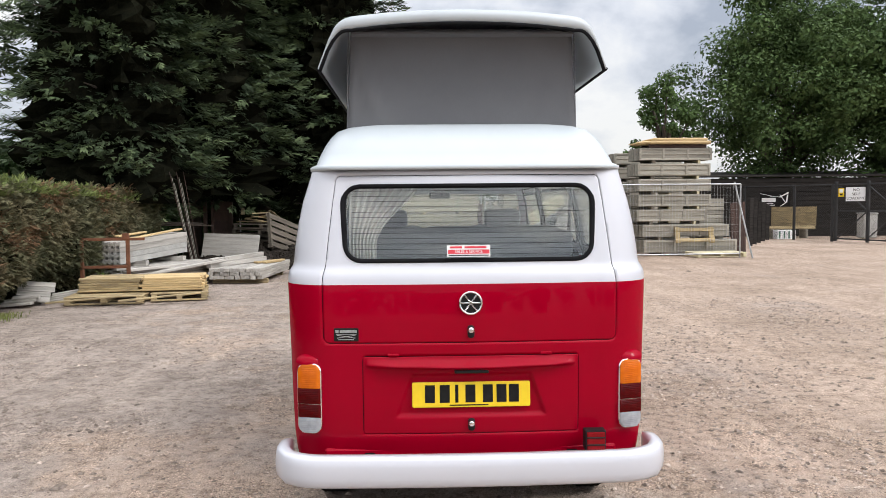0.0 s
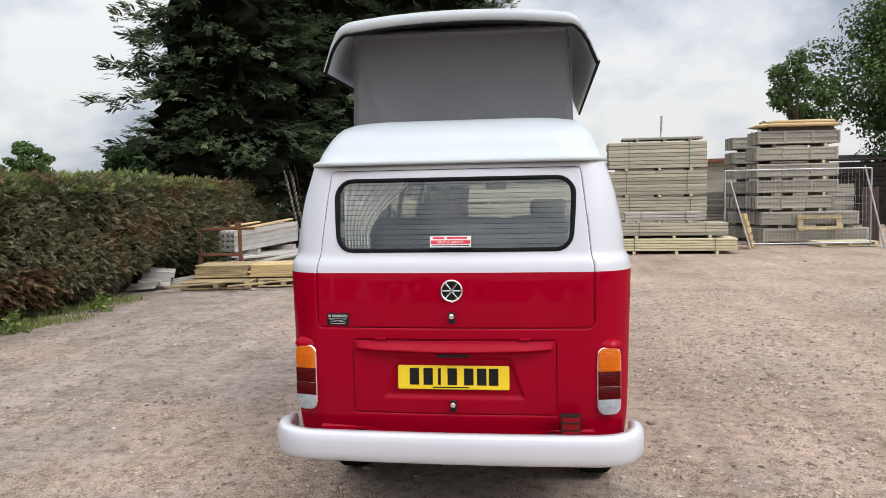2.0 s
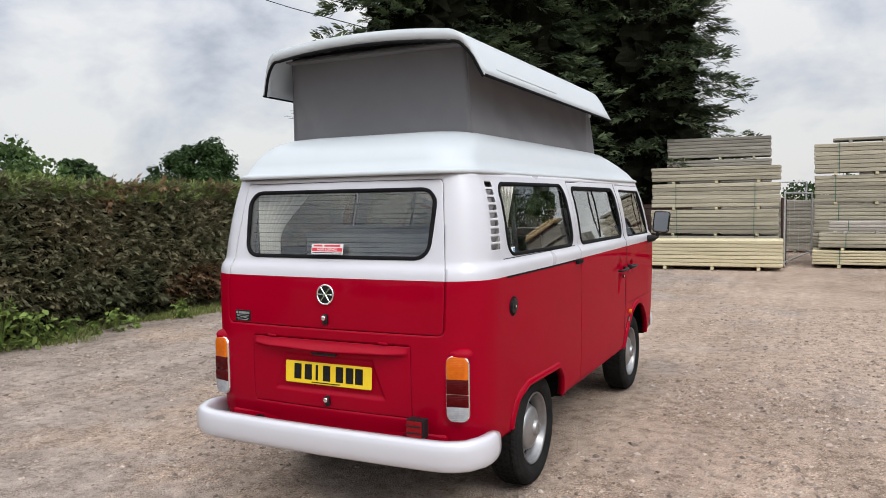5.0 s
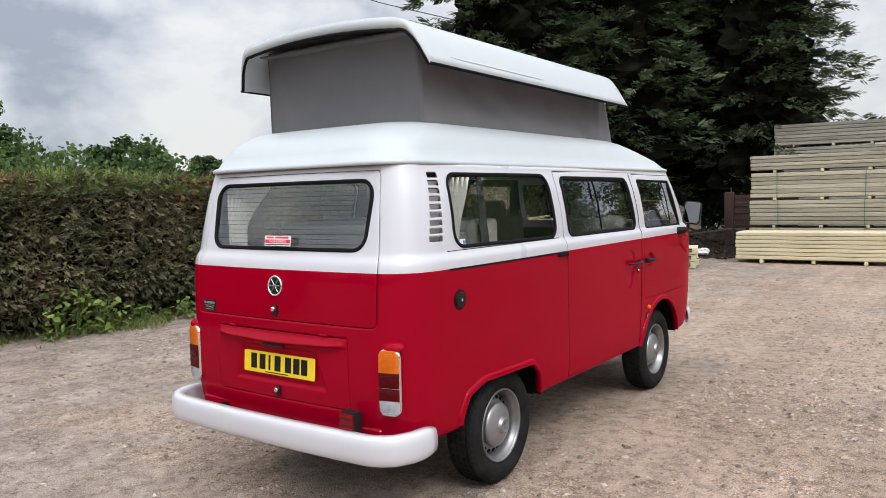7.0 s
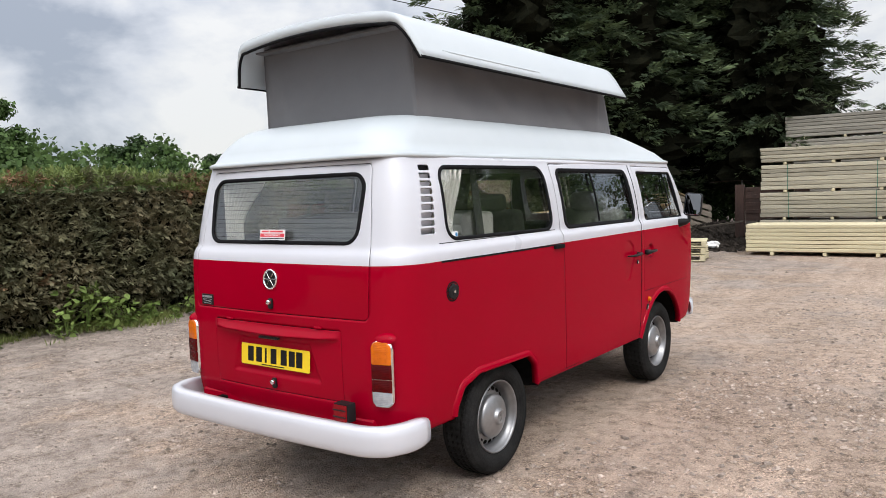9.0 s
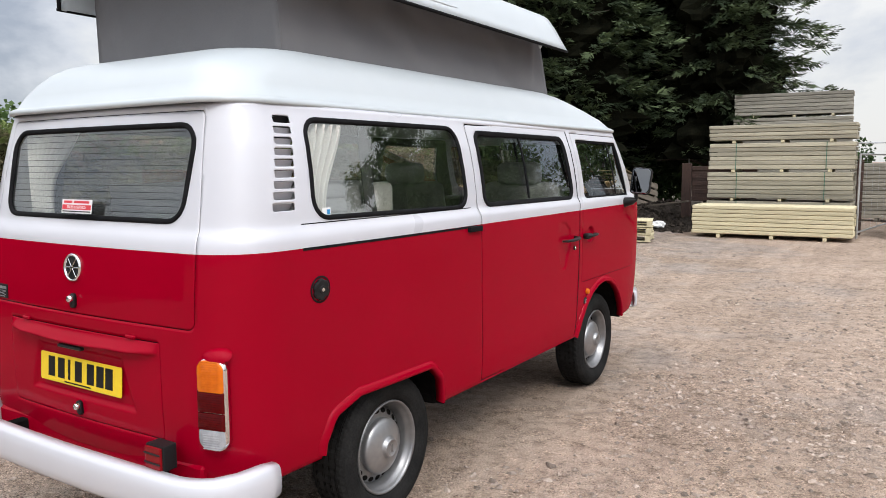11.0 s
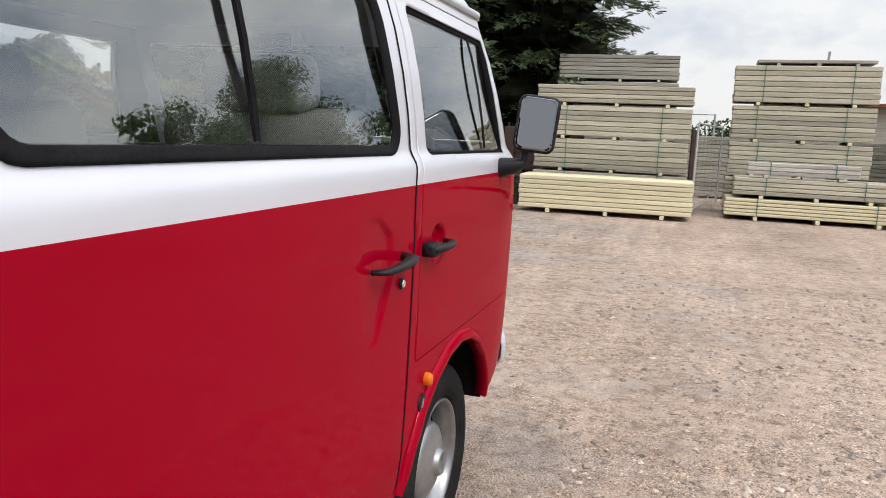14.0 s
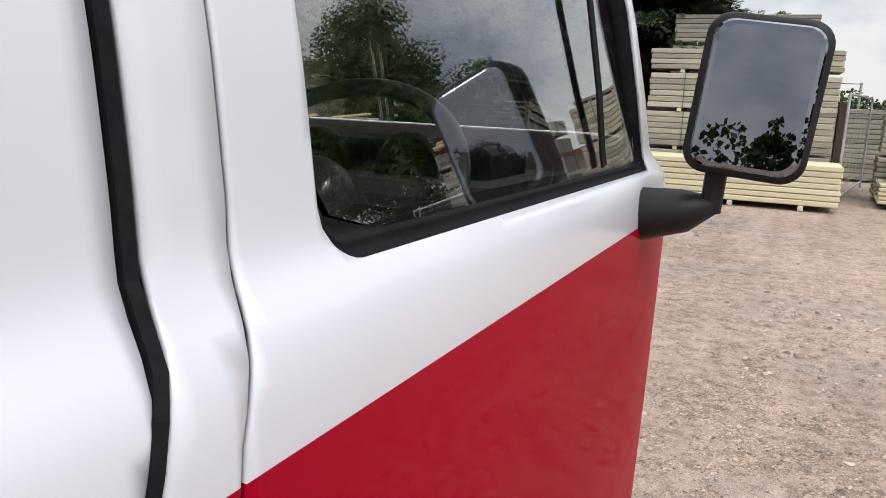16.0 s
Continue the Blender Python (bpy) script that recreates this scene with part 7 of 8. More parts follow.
for z in (-0.15, 0.15):
    part("slat", one_box((1.15, 0.10, 0.022), (0, z, 0.02), 0.003), WORN_YELLOW, pal)
for x in (-0.5, 0.5):
    part("post", one_box((0.14, 0.46, 0.05), (x, 0, -0.016), 0.004), WORN_YELLOW, pal)
pallet(pose(8.15, 17.72, 0.0, 0, 0, 5), 1.45, 0.8, "pale wooden pallet on the gravel", FRESH, layers=(5, 3))
pallet(pose(5.55, 17.25, 0.44, 76, 0, 72), 0.9, 0.9, "pale wooden pallet leaning on its edge", YELLOW_WOOD)
for k in range(3):
    pallet(pose(-2.27, 12.95, 0.142 * k, 0, 0, 12 + 2 * k), 0.8, 0.8, "small stacked yellow pallet", FRESH, layers=(4, 2))


# Temporary fence panels: round tube frames with a fine mesh.
def fence_panel(a, b, high, label, lean=0.0, step=0.09):
    a, b = Vector(a), Vector(b)
    d = b - a
    t = thing("temporary_fence", Matrix.Translation(a) @ pose(0, 0, 0, 0, 0, math.degrees(math.atan2(d.y, d.x))) @ pose(0, 0, 0, lean), label, "fence", "temporary fence panels")
    w = d.length
    for x in (0.0, w):
        part("post", tube(bmesh.new(), (x, 0, 0), (x, 0, high), 0.021, 10), GALV, t)
    for z in (0.12, high):
        part("rail", tube(bmesh.new(), (0, 0, z), (w, 0, z), 0.018, 10), GALV, t)
    bm = bmesh.new()
    for k in range(1, int(w / step)):
        box(bm, (0.003, 0.003, high - 0.14), (k * step, 0, high / 2 + 0.06))
    for k in range(1, int(high / 0.2)):
        box(bm, (w, 0.003, 0.003), (w / 2, 0, 0.12 + 0.2 * k))
    tagged(part("wire_mesh", bm, GALV, t), kind="stuff")
    return t


fence_panel((1.46, 15.40, 0), (1.96, 19.1, 0), 1.66, "galvanised temporary fence panel between the stacks", step=0.6)
fence_panel((5.00, 17.00, 0), (8.62, 17.20, 0), 2.02, "galvanised temporary fence panel in front of the stack")
for x, y, dx, hgt in ((5.12, 16.95, 0.45, 1.74), (8.47, 17.25, 0.42, 2.08)):
    s = thing("fence_brace", pose(x, y, 0), "slanting galvanised brace tube", "fence brace", "fence braces")
    part("tube", tube(bmesh.new(), (0, 0, hgt), (dx, -0.25, 0.0), 0.022, 10), GALV, s)

# Brown fence bay and post beside stack C.
bay = thing("brown_fence_bay", pose(-2.22, 17.6, 0, 0, 0, 5), "dark brown wooden fence bay", "fence")
part("post", one_box((0.22, 0.16, 1.5), (-0.25, 0, 0.75), 0.01), BROWN_WOOD, bay)
me = plank_mesh("slat", (1.5, 0.03, 0.10), BROWN_WOOD)
for k in range(9):
    place_piece("slat", me, bay, pose(0.62, 0.03 + 0.01 * (k % 2), 0.62 + 0.094 * k))
part("post", one_box((0.12, 0.14, 1.55), (3.50, -1.6, 0.78), 0.01), BROWN_WOOD, bay)
bag = bmesh.new()
bmesh.ops.create_icosphere(bag, subdivisions=3, radius=0.18)
for v in bag.verts:
    v.co *= 1 + 0.45 * noise.noise(v.co * 9) + 0.2 * noise.noise(v.co * 25)
    v.co.z = max(v.co.z * 0.55, -0.05)
sack = part("plastic_bag", bag, STICK_WHITE, None, loc=pose(-2.55, 15.6, 0.10))
tagged(sack, "crumpled white plastic bag on dark soil", "plastic bag")
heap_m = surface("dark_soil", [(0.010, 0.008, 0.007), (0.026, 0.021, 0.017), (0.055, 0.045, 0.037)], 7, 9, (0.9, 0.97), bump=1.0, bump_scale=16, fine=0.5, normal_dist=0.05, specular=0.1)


def soil_heap(cx, cy, rx, ry, high, label):
    verts, faces, n = [], [], 64
    for i in range(n):
        for j in range(n):
            u, v = -1 + 2 * i / (n - 1), -1 + 2 * j / (n - 1)
            q = max(0.0, 1 - u * u) * max(0.0, 1 - v * v)
            h = high * q * (0.8 + 0.6 * noise.noise(Vector((u * 3, v * 3, cx)))) + q ** 0.5 * (0.09 * noise.noise(Vector((u * 14, v * 14, 2))) + 0.06 * noise.noise(Vector((u * 31, v * 31, 5))))
            verts.append((cx + u * rx, cy + v * ry, h - 0.02))
    for i in range(n - 1):
        for j in range(n - 1):
            faces.append((i * n + j, (i + 1) * n + j, (i + 1) * n + j + 1, i * n + j + 1))
    return tagged(mesh_object("soil_heap", verts, faces, heap_m, smooth=True), label, "soil heap", kind="structure")


def rubble(heap, n, seed, label):
    """Clods and litter strewn over a heap."""
    rng = np.random.default_rng(seed)
    base = np.array([(1, 0, 0), (0, 1, 0), (-1, 0, 0), (0, -1, 0), (0, 0, 1), (0, 0, -0.7)], float)
    tri = np.array([(0, 1, 4), (1, 2, 4), (2, 3, 4), (3, 0, 4), (1, 0, 5), (2, 1, 5), (3, 2, 5), (0, 3, 5)])
    spots = np.array([heap.data.vertices[k].co for k in rng.integers(0, len(heap.data.vertices), n)])
    shape = base[None] * (1 + 0.5 * rng.uniform(-1, 1, (n, 6, 1))) * rng.uniform(0.015, 0.075, (n, 1, 1)) * rng.uniform(0.6, 1.5, (n, 1, 3))
    verts = (shape + (spots + rng.normal(0, 0.03, (n, 3)) * (1, 1, 0.3))[:, None]).reshape(-1, 3)
    faces = (tri[None] + (np.arange(n) * 6)[:, None, None]).reshape(-1, 3)
    return tagged(mesh_object("rubble", verts, faces, heap_m), label, "rubble", kind="stuff")


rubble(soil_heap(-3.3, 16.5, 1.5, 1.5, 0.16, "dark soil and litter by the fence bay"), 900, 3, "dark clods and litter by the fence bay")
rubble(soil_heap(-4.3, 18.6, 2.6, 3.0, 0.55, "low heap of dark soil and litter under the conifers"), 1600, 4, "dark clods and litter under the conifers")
log = thing("old_plank", pose(-2.9, 17.0, 0.5, 0, 8, 160), "grey plank lying across the soil", "plank")
part("board", one_box((1.5, 0.12, 0.04), (0, 0, 0), 0.005), DULL_WOOD, log)
wire = thing("wire_fence", pose(-3.2, 20.5, 0), "thin wire fence with steel posts under the trees", "fence")
for x in (-2.5, 0.0, 2.5, 5.0):
    part("post", tube(bmesh.new(), (x, 0, 0), (x, 0, 2.0), 0.025, 8), GALV, wire)
part("rail", tube(bmesh.new(), (-2.5, 0, 1.98), (5.0, 0, 1.98), 0.018, 8), GALV, wire)

# ---- left pile of reclaimed timber ----
PILE = "reclaimed timber pile by the hedge"


def loose_boards(name, loc, specs, label, mat, category="timber"):
    t = thing(name, loc, label, category, PILE)
    for length, w, h, x, y, z, rz, ry in specs:
        part("board", one_box((length, w, h), (0, 0, 0), 0.005), mat, t, loc=pose(x, y, z, 0, ry, rz))
    return t


rg = random.Random(77)
pallet(pose(-5.30, 9.40, 0.0, 0, 0, 8), 1.2, 1.0, "worn pallet under the yellow boards", WORN_YELLOW, layers=(6, 3), group=PILE)
pallet(pose(-4.28, 9.80, 0.0, 0, 0, 14), 0.9, 1.0, "worn pallet under the yellow boards", WORN_YELLOW, layers=(6, 3), group=PILE)
loose_boards("aged_boards", pose(-5.36, 9.8, 0.165, 0, 0, 7), [(0.95 + rg.uniform(-0.03, 0.06), 0.09, 0.034, rg.uniform(-0.02, 0.02), -0.40 + 0.1 * c, 0.018 + 0.037 * r, rg.uniform(-1, 1), 0)
              for r in range(6) for c in range(8)], "stack of aged yellow boards on a pallet", WORN_YELLOW)
loose_boards("yellow_boards", pose(-4.40, 9.9, 0.165, 0, 0, 9), [(0.92 + rg.uniform(-0.02, 0.10), 0.09, 0.034, rg.uniform(-0.02, 0.03), -0.40 + 0.1 * c, 0.018 + 0.037 * r, rg.uniform(-1, 1), 0)
              for r in range(6) for c in range(8)], "stack of new yellow boards on a pallet", YELLOW_WOOD)
for k in range(2):
    loose_boards("bearer", pose(-5.36 + 0.98 * k, 9.82 + 0.1 * k, 0.142, 0, 0, 8), [(0.95, 0.08, 0.024, 0, dy, 0.012, 0, 0) for dy in (-0.34, 0.34)], "thin bearers under the yellow boards", WORN_YELLOW)
for x, y, rz, ln in ((-5.45, 8.72, 16, 1.1), (-4.35, 8.95, 22, 1.25)):
    loose_boards("slanting_board", pose(x, y, 0.12, 0, -3, rz), [(ln, 0.10, 0.025, 0, 0, 0, 0, 0)], "board slumped across the worn pallet", WORN_YELLOW)
for r in range(4):
    for c in range(4):
        post_t = thing("slotted_post", pose(-5.67 - 0.116 * (c - 1.5), 12.12 + 0.034 * (c - 1.5), 0.535 + 0.108 * r, 0, -2.6, 74), "pale grey slotted concrete post in the pile", "fence post", PILE)
        bm = bmesh.new()
        box(bm, (2.2, 0.03, 0.104), (0, -0.042, 0.052), 0.005)
        box(bm, (2.2, 0.03, 0.104), (0, 0.042, 0.052), 0.005)
        box(bm, (2.2, 0.06, 0.05), (0, 0, 0.052), 0.003)
        part("post", bm, CONCRETE if r < 2 else PALE_WOOD, post_t)
for x, y in ((-5.75, 11.5), (-5.42, 12.75)):
    loose_boards("bearer", pose(x, y, 0.46, 0, 0, -16), [(0.75, 0.10, 0.10, 0, 0, 0, 0, -3)], "square bearer under the posts", PALE_WOOD)
loose_boards("silvered_boards", pose(-5.42, 12.05, 0.0, 0, 0, 56), [(2.0 + rg.uniform(-0.2, 0.25), 0.12, 0.05, rg.uniform(-0.12, 0.22), -0.50 + 0.125 * c, 0.03 + 0.052 * r, rg.uniform(-5, 5), 0)
              for r in range(8) for c in range(8)], "long silvered boards stacked under the rack", PALE_WOOD)
loose_boards("silvered_boards", pose(-4.95, 11.80, 0.32, 0, 0, 46), [(1.6 + rg.uniform(-0.2, 0.3), 0.11, 0.05, 0.1 * k, 0.10 * k - 0.2, 0.04 + 0.02 * (k % 2), 4 * k - 6, -7) for k in range(5)], "silvered boards fanned out over the pile", PALE_WOOD)
loose_boards("yellow_board", pose(-5.55, 12.05, 0.985, 0, 0, 70), [(1.7, 0.12, 0.03, 0.1, 0, 0.02, 0, -5), (0.9, 0.10, 0.03, -0.35, 0.16, 0.04, 6, -3)], "yellow boards lying over the pile", YELLOW_WOOD)
loose_boards("pale_posts", pose(-3.76, 13.05, 0.0, 0, 0, 85), [(2.3 + rg.uniform(-0.05, 0.05), 0.10, 0.072, rg.uniform(-0.03, 0.03), -0.47 + 0.105 * c, 0.13 + 0.075 * r, rg.uniform(-1, 1), 0)
              for r in range(3) for c in range(10)], "low stack of pale square posts", PALE_WOOD)
loose_boards("bearer", pose(-3.8, 13.0, 0.0), [(1.1, 0.10, 0.09, 0, -0.85, 0.045, 0, 0), (1.1, 0.10, 0.09, 0, 0.85, 0.045, 0, 0)], "square bearers under the posts", WORN_YELLOW)
loose_boards("pale_posts", pose(-4.02, 12.9, 0.32, 0, 0, 66), [(1.9, 0.11, 0.09, 0, 0, 0.05, 0, -1), (1.85, 0.11, 0.09, 0.1, 0.12, 0.05, 2, -1), (1.8, 0.11, 0.09, 0.05, 0.06, 0.145, 1, -1)], "pale posts lying askew on the stack", PALE_WOOD)
loose_boards("yellow_board", pose(-3.45, 13.4, 0.325, 0, 0, 60), [(0.9, 0.12, 0.04, 0, 0, 0.02, 0, 0), (0.6, 0.10, 0.04, -0.1, -0.16, 0.02, 5, 0)], "short yellow offcuts on the posts", YELLOW_WOOD)
slab = thing("weathered_pallet_top", pose(-6.42, 9.10, 0.215, 40, 6, 18), "broken silvered pallet top slumped at the hedge foot", "pallet", PILE)
for k in range(4):
    part("board", one_box((0.54 - 0.05 * (k % 2), 0.105, 0.025), (0.02 * k, -0.17 + 0.112 * k, 0.0), 0.004), PALE_WOOD, slab)
for x in (-0.22, 0.22):
    part("batten", one_box((0.08, 0.44, 0.03), (x * 0.85, 0, -0.03), 0.004), PALE_WOOD, slab)
loose_boards("grey_boards", pose(-5.98, 9.40, 0.0, 0, 0, 22), [(0.85, 0.12, 0.04, 0.05 * k, 0.07 * k, 0.06 + 0.035 * k, 4 * k - 6, -7) for k in range(4)], "grey boards lying at the hedge foot", PALE_WOOD)
loose_boards("grey_boards", pose(-6.52, 8.75, 0.0, 0, 0, 10), [(0.5, 0.12, 0.04, 0.03 * k, 0.06 * k, 0.05 + 0.035 * k, 5 * k - 6, -5) for k in range(3)], "grey boards lying at the hedge foot", PALE_WOOD)
rack = thing("steel_rack", pose(-5.42, 10.35, 0, 0, 0, 6), "rusty brown square-tube steel rack", "rack", PILE)
for x, hgt in ((-0.72, 1.02), (0.06, 1.05)):
    part("post", one_box((0.06, 0.06, hgt), (x, 0, hgt / 2), 0.004), RUST, rack)
for z in (0.50, 0.99):
    part("rail", one_box((1.1 if z > 0.9 else 0.8, 0.05, 0.05), (-0.20 if z > 0.9 else -0.33, -0.006, z), 0.004), RUST, rack)
part("end_plate", one_box((0.10, 0.09, 0.11), (0.03, 0, 1.04), 0.004), RUST, rack)
sheet = thing("leaning_board", pose(-5.10, 16.70, 0.46, 74, 2, -12), "large grey weathered board leaning on the pile", "board", PILE)
part("sheet", one_box((1.55, 0.72, 0.03), (0, 0, 0), 0.004), PALE_WOOD, sheet)
shed_f = thing("larch_fence_panel", pose(-5.75, 18.2, 0, 0, 0, 4), "dark brown fence panel with a post", "fence")
for x, w, hgt in ((-0.38, 0.10, 1.70), (-0.18, 0.08, 1.72), (0.31, 0.12, 1.66)):
    part("post", one_box((w, 0.12, hgt), (x, 0, hgt / 2), 0.008), BROWN_WOOD, shed_f)
me = plank_mesh("slat", (0.46, 0.03, 0.27), BROWN_WOOD)
for k in range(6):
    place_piece("slat", me, shed_f, pose(0.06, 0.03 + 0.012 * (k % 2), 0.16 + 0.275 * k))
for k, (x, y, z, rx, ry, rz) in enumerate(((-4.2, 17.3, 0.0, 0, 0, 8), (-4.2, 17.3, 0.145, 0, 0, 12), (-4.15, 17.35, 0.29, 0, 0, 4), (-4.25, 17.3, 0.435, 0, 3, 10),
                                          (-4.15, 17.3, 0.60, 0, 4, 6), (-4.15, 17.3, 0.76, 0, 2, 12), (-3.45, 16.85, 0.55, 74, 16, 62))):
    pallet(pose(x - 0.50, y + 1.15, z + 0.12 * (k > 0), rx, ry, rz), 1.5, 1.0, "broken grey pallet on the heap", DULL_WOOD, "broken_pallet", group=PILE)
loose_boards("loose_offcuts", pose(-4.55, 18.25, 1.06), [(0.9, 0.10, 0.03, rg.uniform(-0.5, 0.6), rg.uniform(-0.4, 0.4), 0.03 + 0.05 * k, rg.uniform(0, 180), rg.uniform(-16, 16)) for k in range(7)], "loose offcuts on the pallet heap", WORN_YELLOW)
stk = thing("leaning_stakes", pose(-5.05, 13.3, 0), "tall thin grey stakes leaning on the hedge", "stakes", PILE)
for k in range(7):
    v, f = sweep([(0.02 * k, 0.02 * k, 0), (-0.52 + 0.05 * k, 0.12, 2.30 - 0.12 * (k % 3))], 0.0065, 6)
    mesh_object("stake", v, f, BROWN_WOOD if k % 3 == 0 else GREY_TIMBER, stk)

# ---- gate, black shed and banner at the back ----
shed = thing("black_shed", pose(15.0, 29.0, 0, 0, 0, -3), "long black timber shed with shallow roof", "shed")
part("wall", one_box((14, 0.2, 2.5), (0, 0, 1.25), 0.0), BLACK_WOOD, shed)
me = plank_mesh("plank", (14, 0.03, 0.19), BLACK_WOOD)
for k in range(13):
    place_piece("plank", me, shed, pose(0, -0.12, 0.10 + 0.192 * k, -6))
part("roof", one_box((14.4, 5.0, 0.06), (0, 2.3, 2.75), 0.01, Matrix.Rotation(radians(4), 4, "X")), BLACK_WOOD, shed)


def mesh_bay(bm, x0, x1, z0, z1, y, step, r=0.004):
    """Chain link between two posts."""
    w, h = x1 - x0, z1 - z0
    k = int((w + h) / step)
    for i in range(k + 1):
        c = i * step
        for flip in (0, 1):
            xa, za = (c, 0.0) if c <= w else (w, c - w)
            xb, zb = (0.0, c) if c <= h else (c - h, h)
            if flip:
                xa, xb = w - xa, w - xb
            a, b = Vector((x0 + xa, y, z0 + za)), Vector((x0 + xb, y, z0 + zb))
            if (b - a).length > 0.05:
                d = (b - a).normalized()
                s = d.cross(Vector((0, 1, 0))) * r
                q = [bm.verts.new(a + s), bm.verts.new(b + s), bm.verts.new(b - s), bm.verts.new(a - s)]
                bm.faces.new(q)
                u = Vector((0, r, 0))
                q = [bm.verts.new(a + u), bm.verts.new(b + u), bm.verts.new(b - u), bm.verts.new(a - u)]
                bm.faces.new(q)
    return bm


gate = thing("yard_gate", pose(15.35, 24.44, 0, 0, 0, -70), "dark steel mesh gate with diagonal braces", "gate")
for x in (0.0, 1.34, 2.6):
    part("post", one_box((0.10, 0.10, 2.2), (x, 0, 1.125), 0.01), DARK_STEEL, gate)
for z in (0.12, 1.15, 2.12):
    part("rail", one_box((2.5, 0.05, 0.05), (1.3, 0, z), 0.004), DARK_STEEL, gate)
for x0, x1 in ((0.1, 1.3), (1.3, 2.5)):
    part("brace", tube(bmesh.new(), (x0, 0, 0.14), (x1, 0, 1.13), 0.022, 8), DARK_STEEL, gate)
    part("brace", tube(bmesh.new(), (x0, 0, 2.10), (x1, 0, 1.17), 0.022, 8), DARK_STEEL, gate)
tagged(part("chain_link", mesh_bay(bmesh.new(), 0.06, 2.54, 0.14, 2.1, 0.03, 0.09, 0.003), DARK_STEEL, gate), kind="stuff")
cf = thing("chain_link_fence", pose(13.40, 27.86, 0, 0, 0, -60.3), "chain link fence on dark posts", "fence")
for x in (0.0, 2.25, 3.80):
    part("post", one_box((0.08, 0.08, 2.15), (x, 0, 1.075), 0.006), DARK_STEEL, cf)
part("rail", one_box((3.8, 0.04, 0.04), (1.9, 0, 2.12), 0.004), DARK_STEEL, cf)
tagged(part("chain_link", mesh_bay(bmesh.new(), 0.04, 3.78, 0.06, 2.1, 0.02, 0.09, 0.003), DARK_STEEL, cf), kind="stuff")
sign = thing("warning_sign", pose(15.50, 23.45, 1.755, 90, 0, -28), "white sign with black capitals on the gate", "sign")
part("board", one_box((0.62, 0.50, 0.008), (0, 0, 0), 0.002), STICK_WHITE, sign)
for k, w in enumerate(("NO", "SELF", "LOADING")):
    letters("sign_words", w, 0.138, INK, sign, pose(0.02, 0.15 - 0.15 * k, 0.006))
small = thing("warning_sign", pose(15.30, 24.02, 1.82, 90, 0, -28), "small yellow and white warning sign", "sign")
part("board", one_box((0.18, 0.30, 0.008), (0, 0, 0), 0.002), YELLOW, small)
part("pictogram_bar", one_box((0.10, 0.07, 0.004), (0, -0.07, 0.006), 0.0), INK, small)
part("pictogram_panel", one_box((0.12, 0.12, 0.004), (0, 0.06, 0.006), 0.0), STICK_WHITE, small)
banner = thing("banner", pose(14.06, 26.60, 1.60, 90, 0, -60.3), "black advertising banner with pale stripes", "banner")
part("cloth", one_box((1.34, 0.60, 0.008), (0, 0, 0), 0.002), INK, banner)
for x, y, w, h, rz in ((-0.26, -0.03, 0.62, 0.16, 0), (-0.20, -0.18, 0.30, 0.03, 0), (-0.30, -0.24, 0.62, 0.025, 0), (-0.40, 0.18, 0.55, 0.018, -12), (0.05, 0.10, 0.5, 0.018, -4), (0.42, 0.17, 0.42, 0.05, 24),
                       (0.36, 0.02, 0.40, 0.03, -52), (0.55, 0.02, 0.06, 0.30, -8), (0.40, -0.20, 0.34, 0.025, 30)):
    part("banner_bar", one_box((w, h, 0.004), (0, 0, 0.006), 0.0), STICK_WHITE, banner, loc=pose(x, y, 0, 0, 0, rz))
screen = thing("reed_screen", pose(15.62, 28.1, 0, 0, 0, -2), "brown reed fence roll behind the gate", "reed screen")
bm = bmesh.new()
for k in range(68):
    tube(bm, (-0.95 + 0.028 * k, 0, 0.45), (-0.95 + 0.028 * k + 0.01, 0, 1.28), 0.013, 5)
tagged(part("reeds", bm, WORN_YELLOW, screen), kind="stuff")
loose_boards("yellow_poles", pose(14.95, 27.2, 0.0), [(2.2, 0.07, 0.06, 0.05 * k, 0.08 * k, 0.40 + 0.03 * (k % 3), 2 * k, 0) for k in range(7)], "yellow poles lying on low trestles", WORN_YELLOW)
loose_boards("trestles", pose(14.95, 27.35, 0.0), [(0.06, 0.6, 0.38, -0.7, 0, 0.19, 0, 0), (0.06, 0.6, 0.38, 0.7, 0, 0.19, 0, 0)], "pair of low grey wooden trestles", GREY_TIMBER)
crate = thing("white_crate", pose(14.55, 26.75, 0), "pale plastic crate with green stripes", "crate")
part("body", one_box((0.75, 0.4, 0.36), (0, 0, 0.18), 0.015), STICK_WHITE, crate)
for k in range(4):
    part("stripe", one_box((0.06, 0.004, 0.30), (-0.28 + 0.19 * k, -0.203, 0.18), 0.0), STRAP, crate)
bin_t = thing("grey_bin", pose(17.85, 26.6, 0), "grey wheeled bin behind the gate", "bin")
part("body", one_box((0.55, 0.55, 0.95), (0, 0, 0.5), 0.03), CONCRETE, bin_t)
part("lid", one_box((0.6, 0.6, 0.06), (0, 0, 1.0), 0.02), CONCRETE, bin_t)
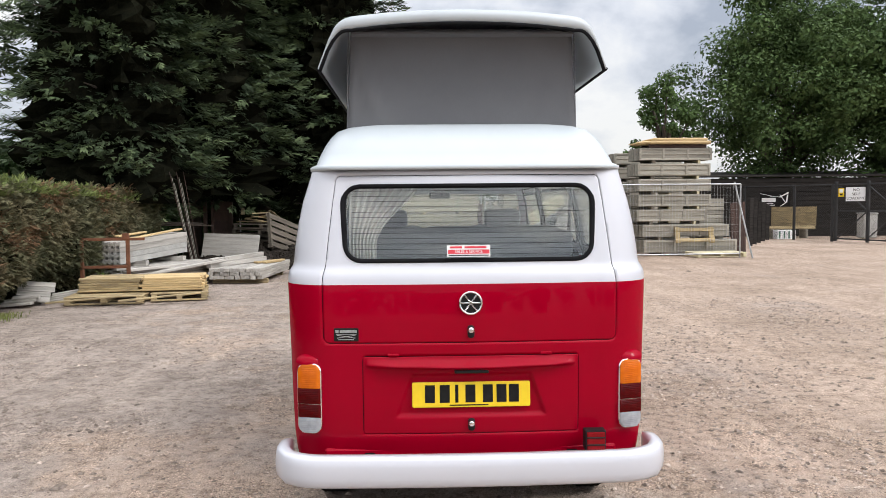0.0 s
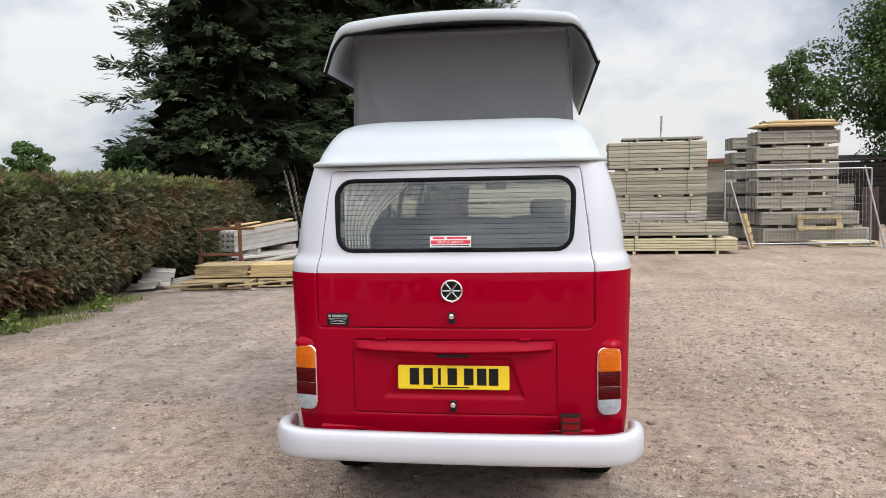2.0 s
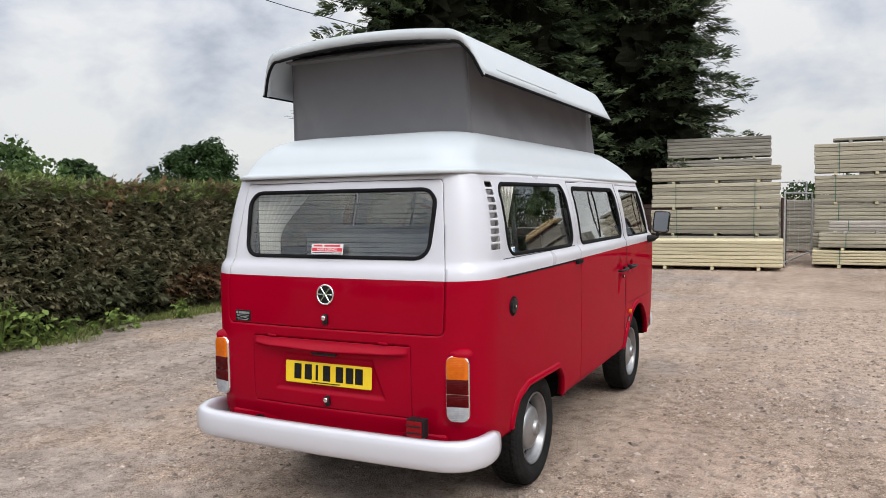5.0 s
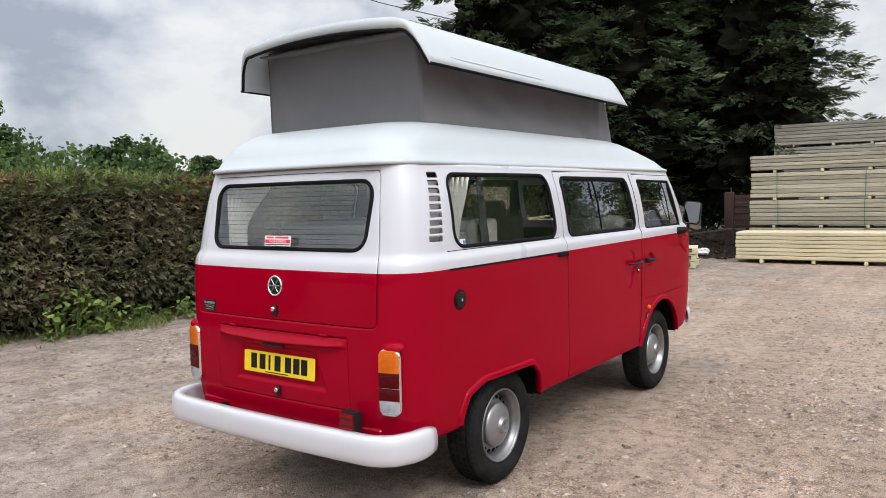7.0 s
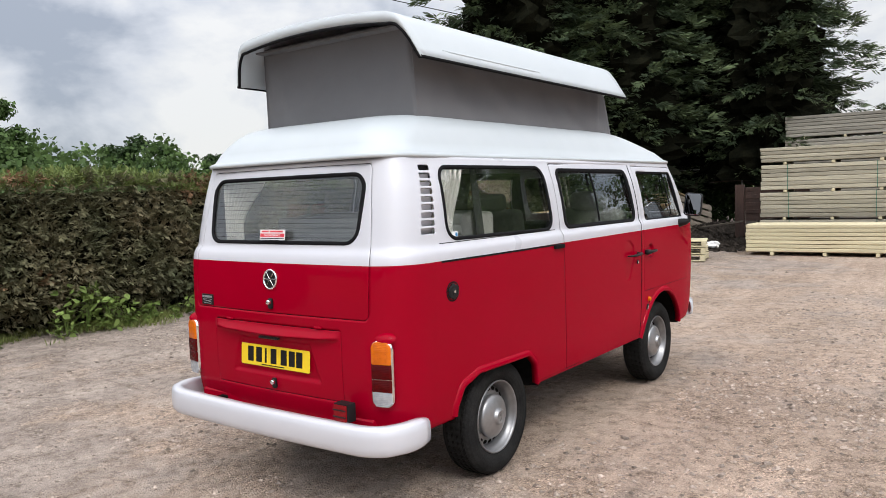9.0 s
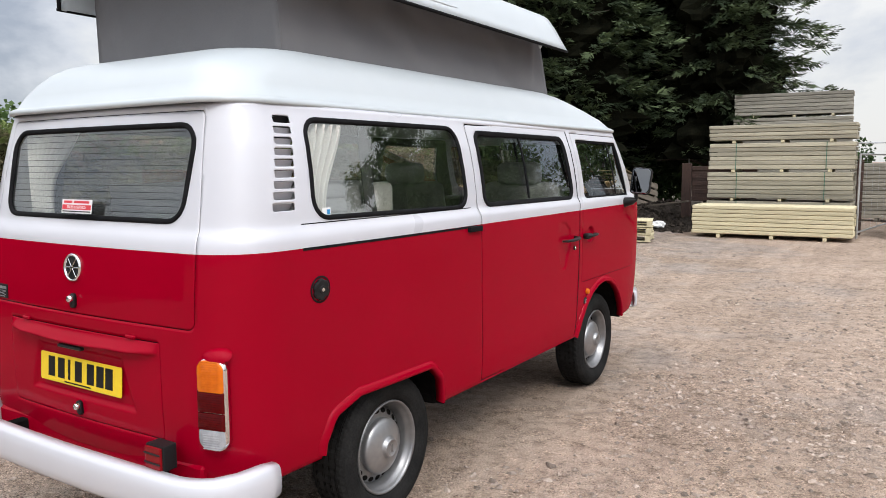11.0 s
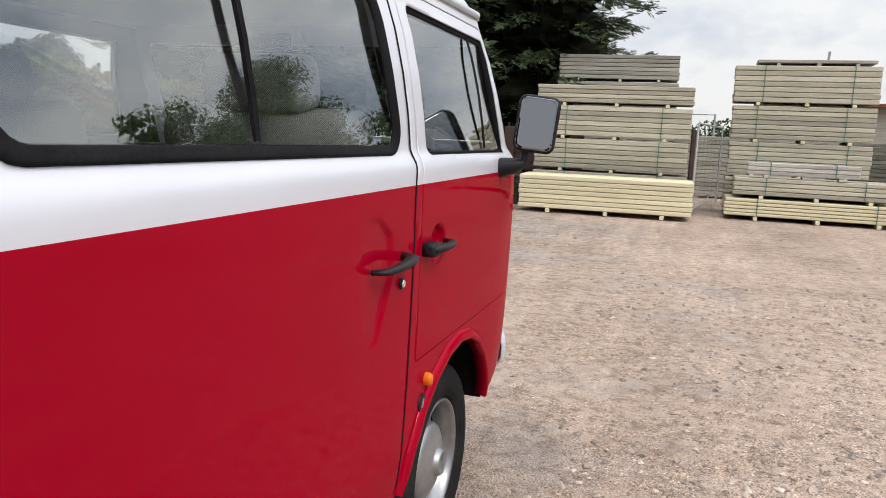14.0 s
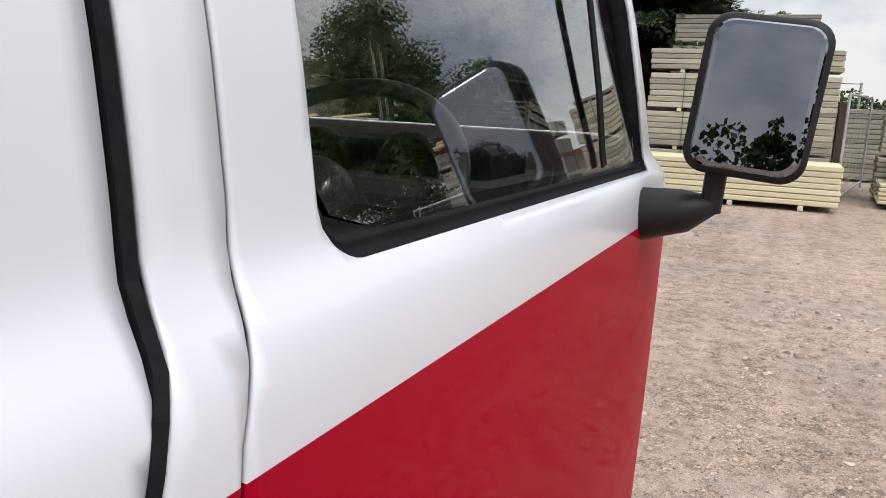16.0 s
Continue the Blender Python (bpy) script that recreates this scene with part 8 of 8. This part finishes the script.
# Grey stacks behind stack B and A.
timber_pack(pose(8.45, 19.2, 0, 0, 0, 3), 0.75, 13, 0.12, 6, 0.12, GREY_TIMBER, "tall dark stack of weathered boards", "stacks at the back", 91, strapped=False)
timber_pack(pose(2.6, 20.8, 0, 0, 0, 0), 3.4, 14, 0.10, 6, 0.12, GREY_TIMBER, "stack of weathered boards behind", "stacks at the back", 92, strapped=False)
timber_pack(pose(5.6, 21.5, 0, 0, 0, 0), 3.0, 14, 0.10, 6, 0.12, GREY_TIMBER, "stack of weathered boards behind", "stacks at the back", 93, strapped=False)
barn = thing("low_shed", pose(7.5, 30.0, 0, 0, 0, 0), "low grey shed with a rusty red roof edge", "shed")
part("wall", one_box((8, 3.0, 2.6), (0, 0, 1.3), 0.0), GREY_TIMBER, barn)
part("roof", one_box((8.4, 3.6, 0.12), (0, 0, 2.66), 0.01), RUST, barn)
mast = thing("radio_mast", pose(6.55, 39.5, 0), "thin grey mast with an antenna", "mast")
part("pole", tube(bmesh.new(), (0, 0, 0), (0.1, 0, 5.1), 0.035, 8), GALV, mast)
part("antenna", tube(bmesh.new(), (0.1, 0, 4.7), (0.12, 0, 5.5), 0.06, 8), GALV, mast)
lampp = thing("street_lamp", pose(-62, 66, 0), "distant thin street lamp", "street lamp")
part("pole", tube(bmesh.new(), (0, 0, 0), (0, 0, 8.2), 0.09, 8), GALV, lampp)
part("arm", tube(bmesh.new(), (0, 0, 8.2), (1.0, 0, 8.3), 0.06, 8), GALV, lampp)
cable = thing("overhead_cable", pose(0, 0, 0), "thin overhead cable crossing the sky", "cable")
v, f = sweep([(-34, 15, 16.9), (-22, 15, 11.3), (-16, 15, 8.92), (-11.65, 15, 7.27), (-8.5, 15, 6.2), (-6.5, 15, 5.6)], 0.012, 5)
mesh_object("wire", v, f, RUBBER, cable)

brown_boards = thing("upright_boards", pose(8.98, 18.6, 0, 0, 0, 3), "dark brown boards standing against the fence", "boards")
for k in range(6):
    part("board", one_box((0.07, 0.03, 1.45 + 0.05 * (k % 3)), (0.075 * k, 0, 0.76), 0.004, Matrix.Rotation(radians(-4), 4, "X")), BROWN_WOOD, brown_boards)
dark_boards = thing("upright_boards", pose(10.85, 21.5, 0, 0, 0, 3), "black boards leaning by the shed", "boards")
for k in range(5):
    part("board", one_box((0.13, 0.03, 1.6 - 0.1 * k), (0.14 * k, 0, 0.85), 0.004, Matrix.Rotation(radians(-10), 4, "X") @ Matrix.Rotation(radians(6), 4, "Y")), BLACK_WOOD, dark_boards)
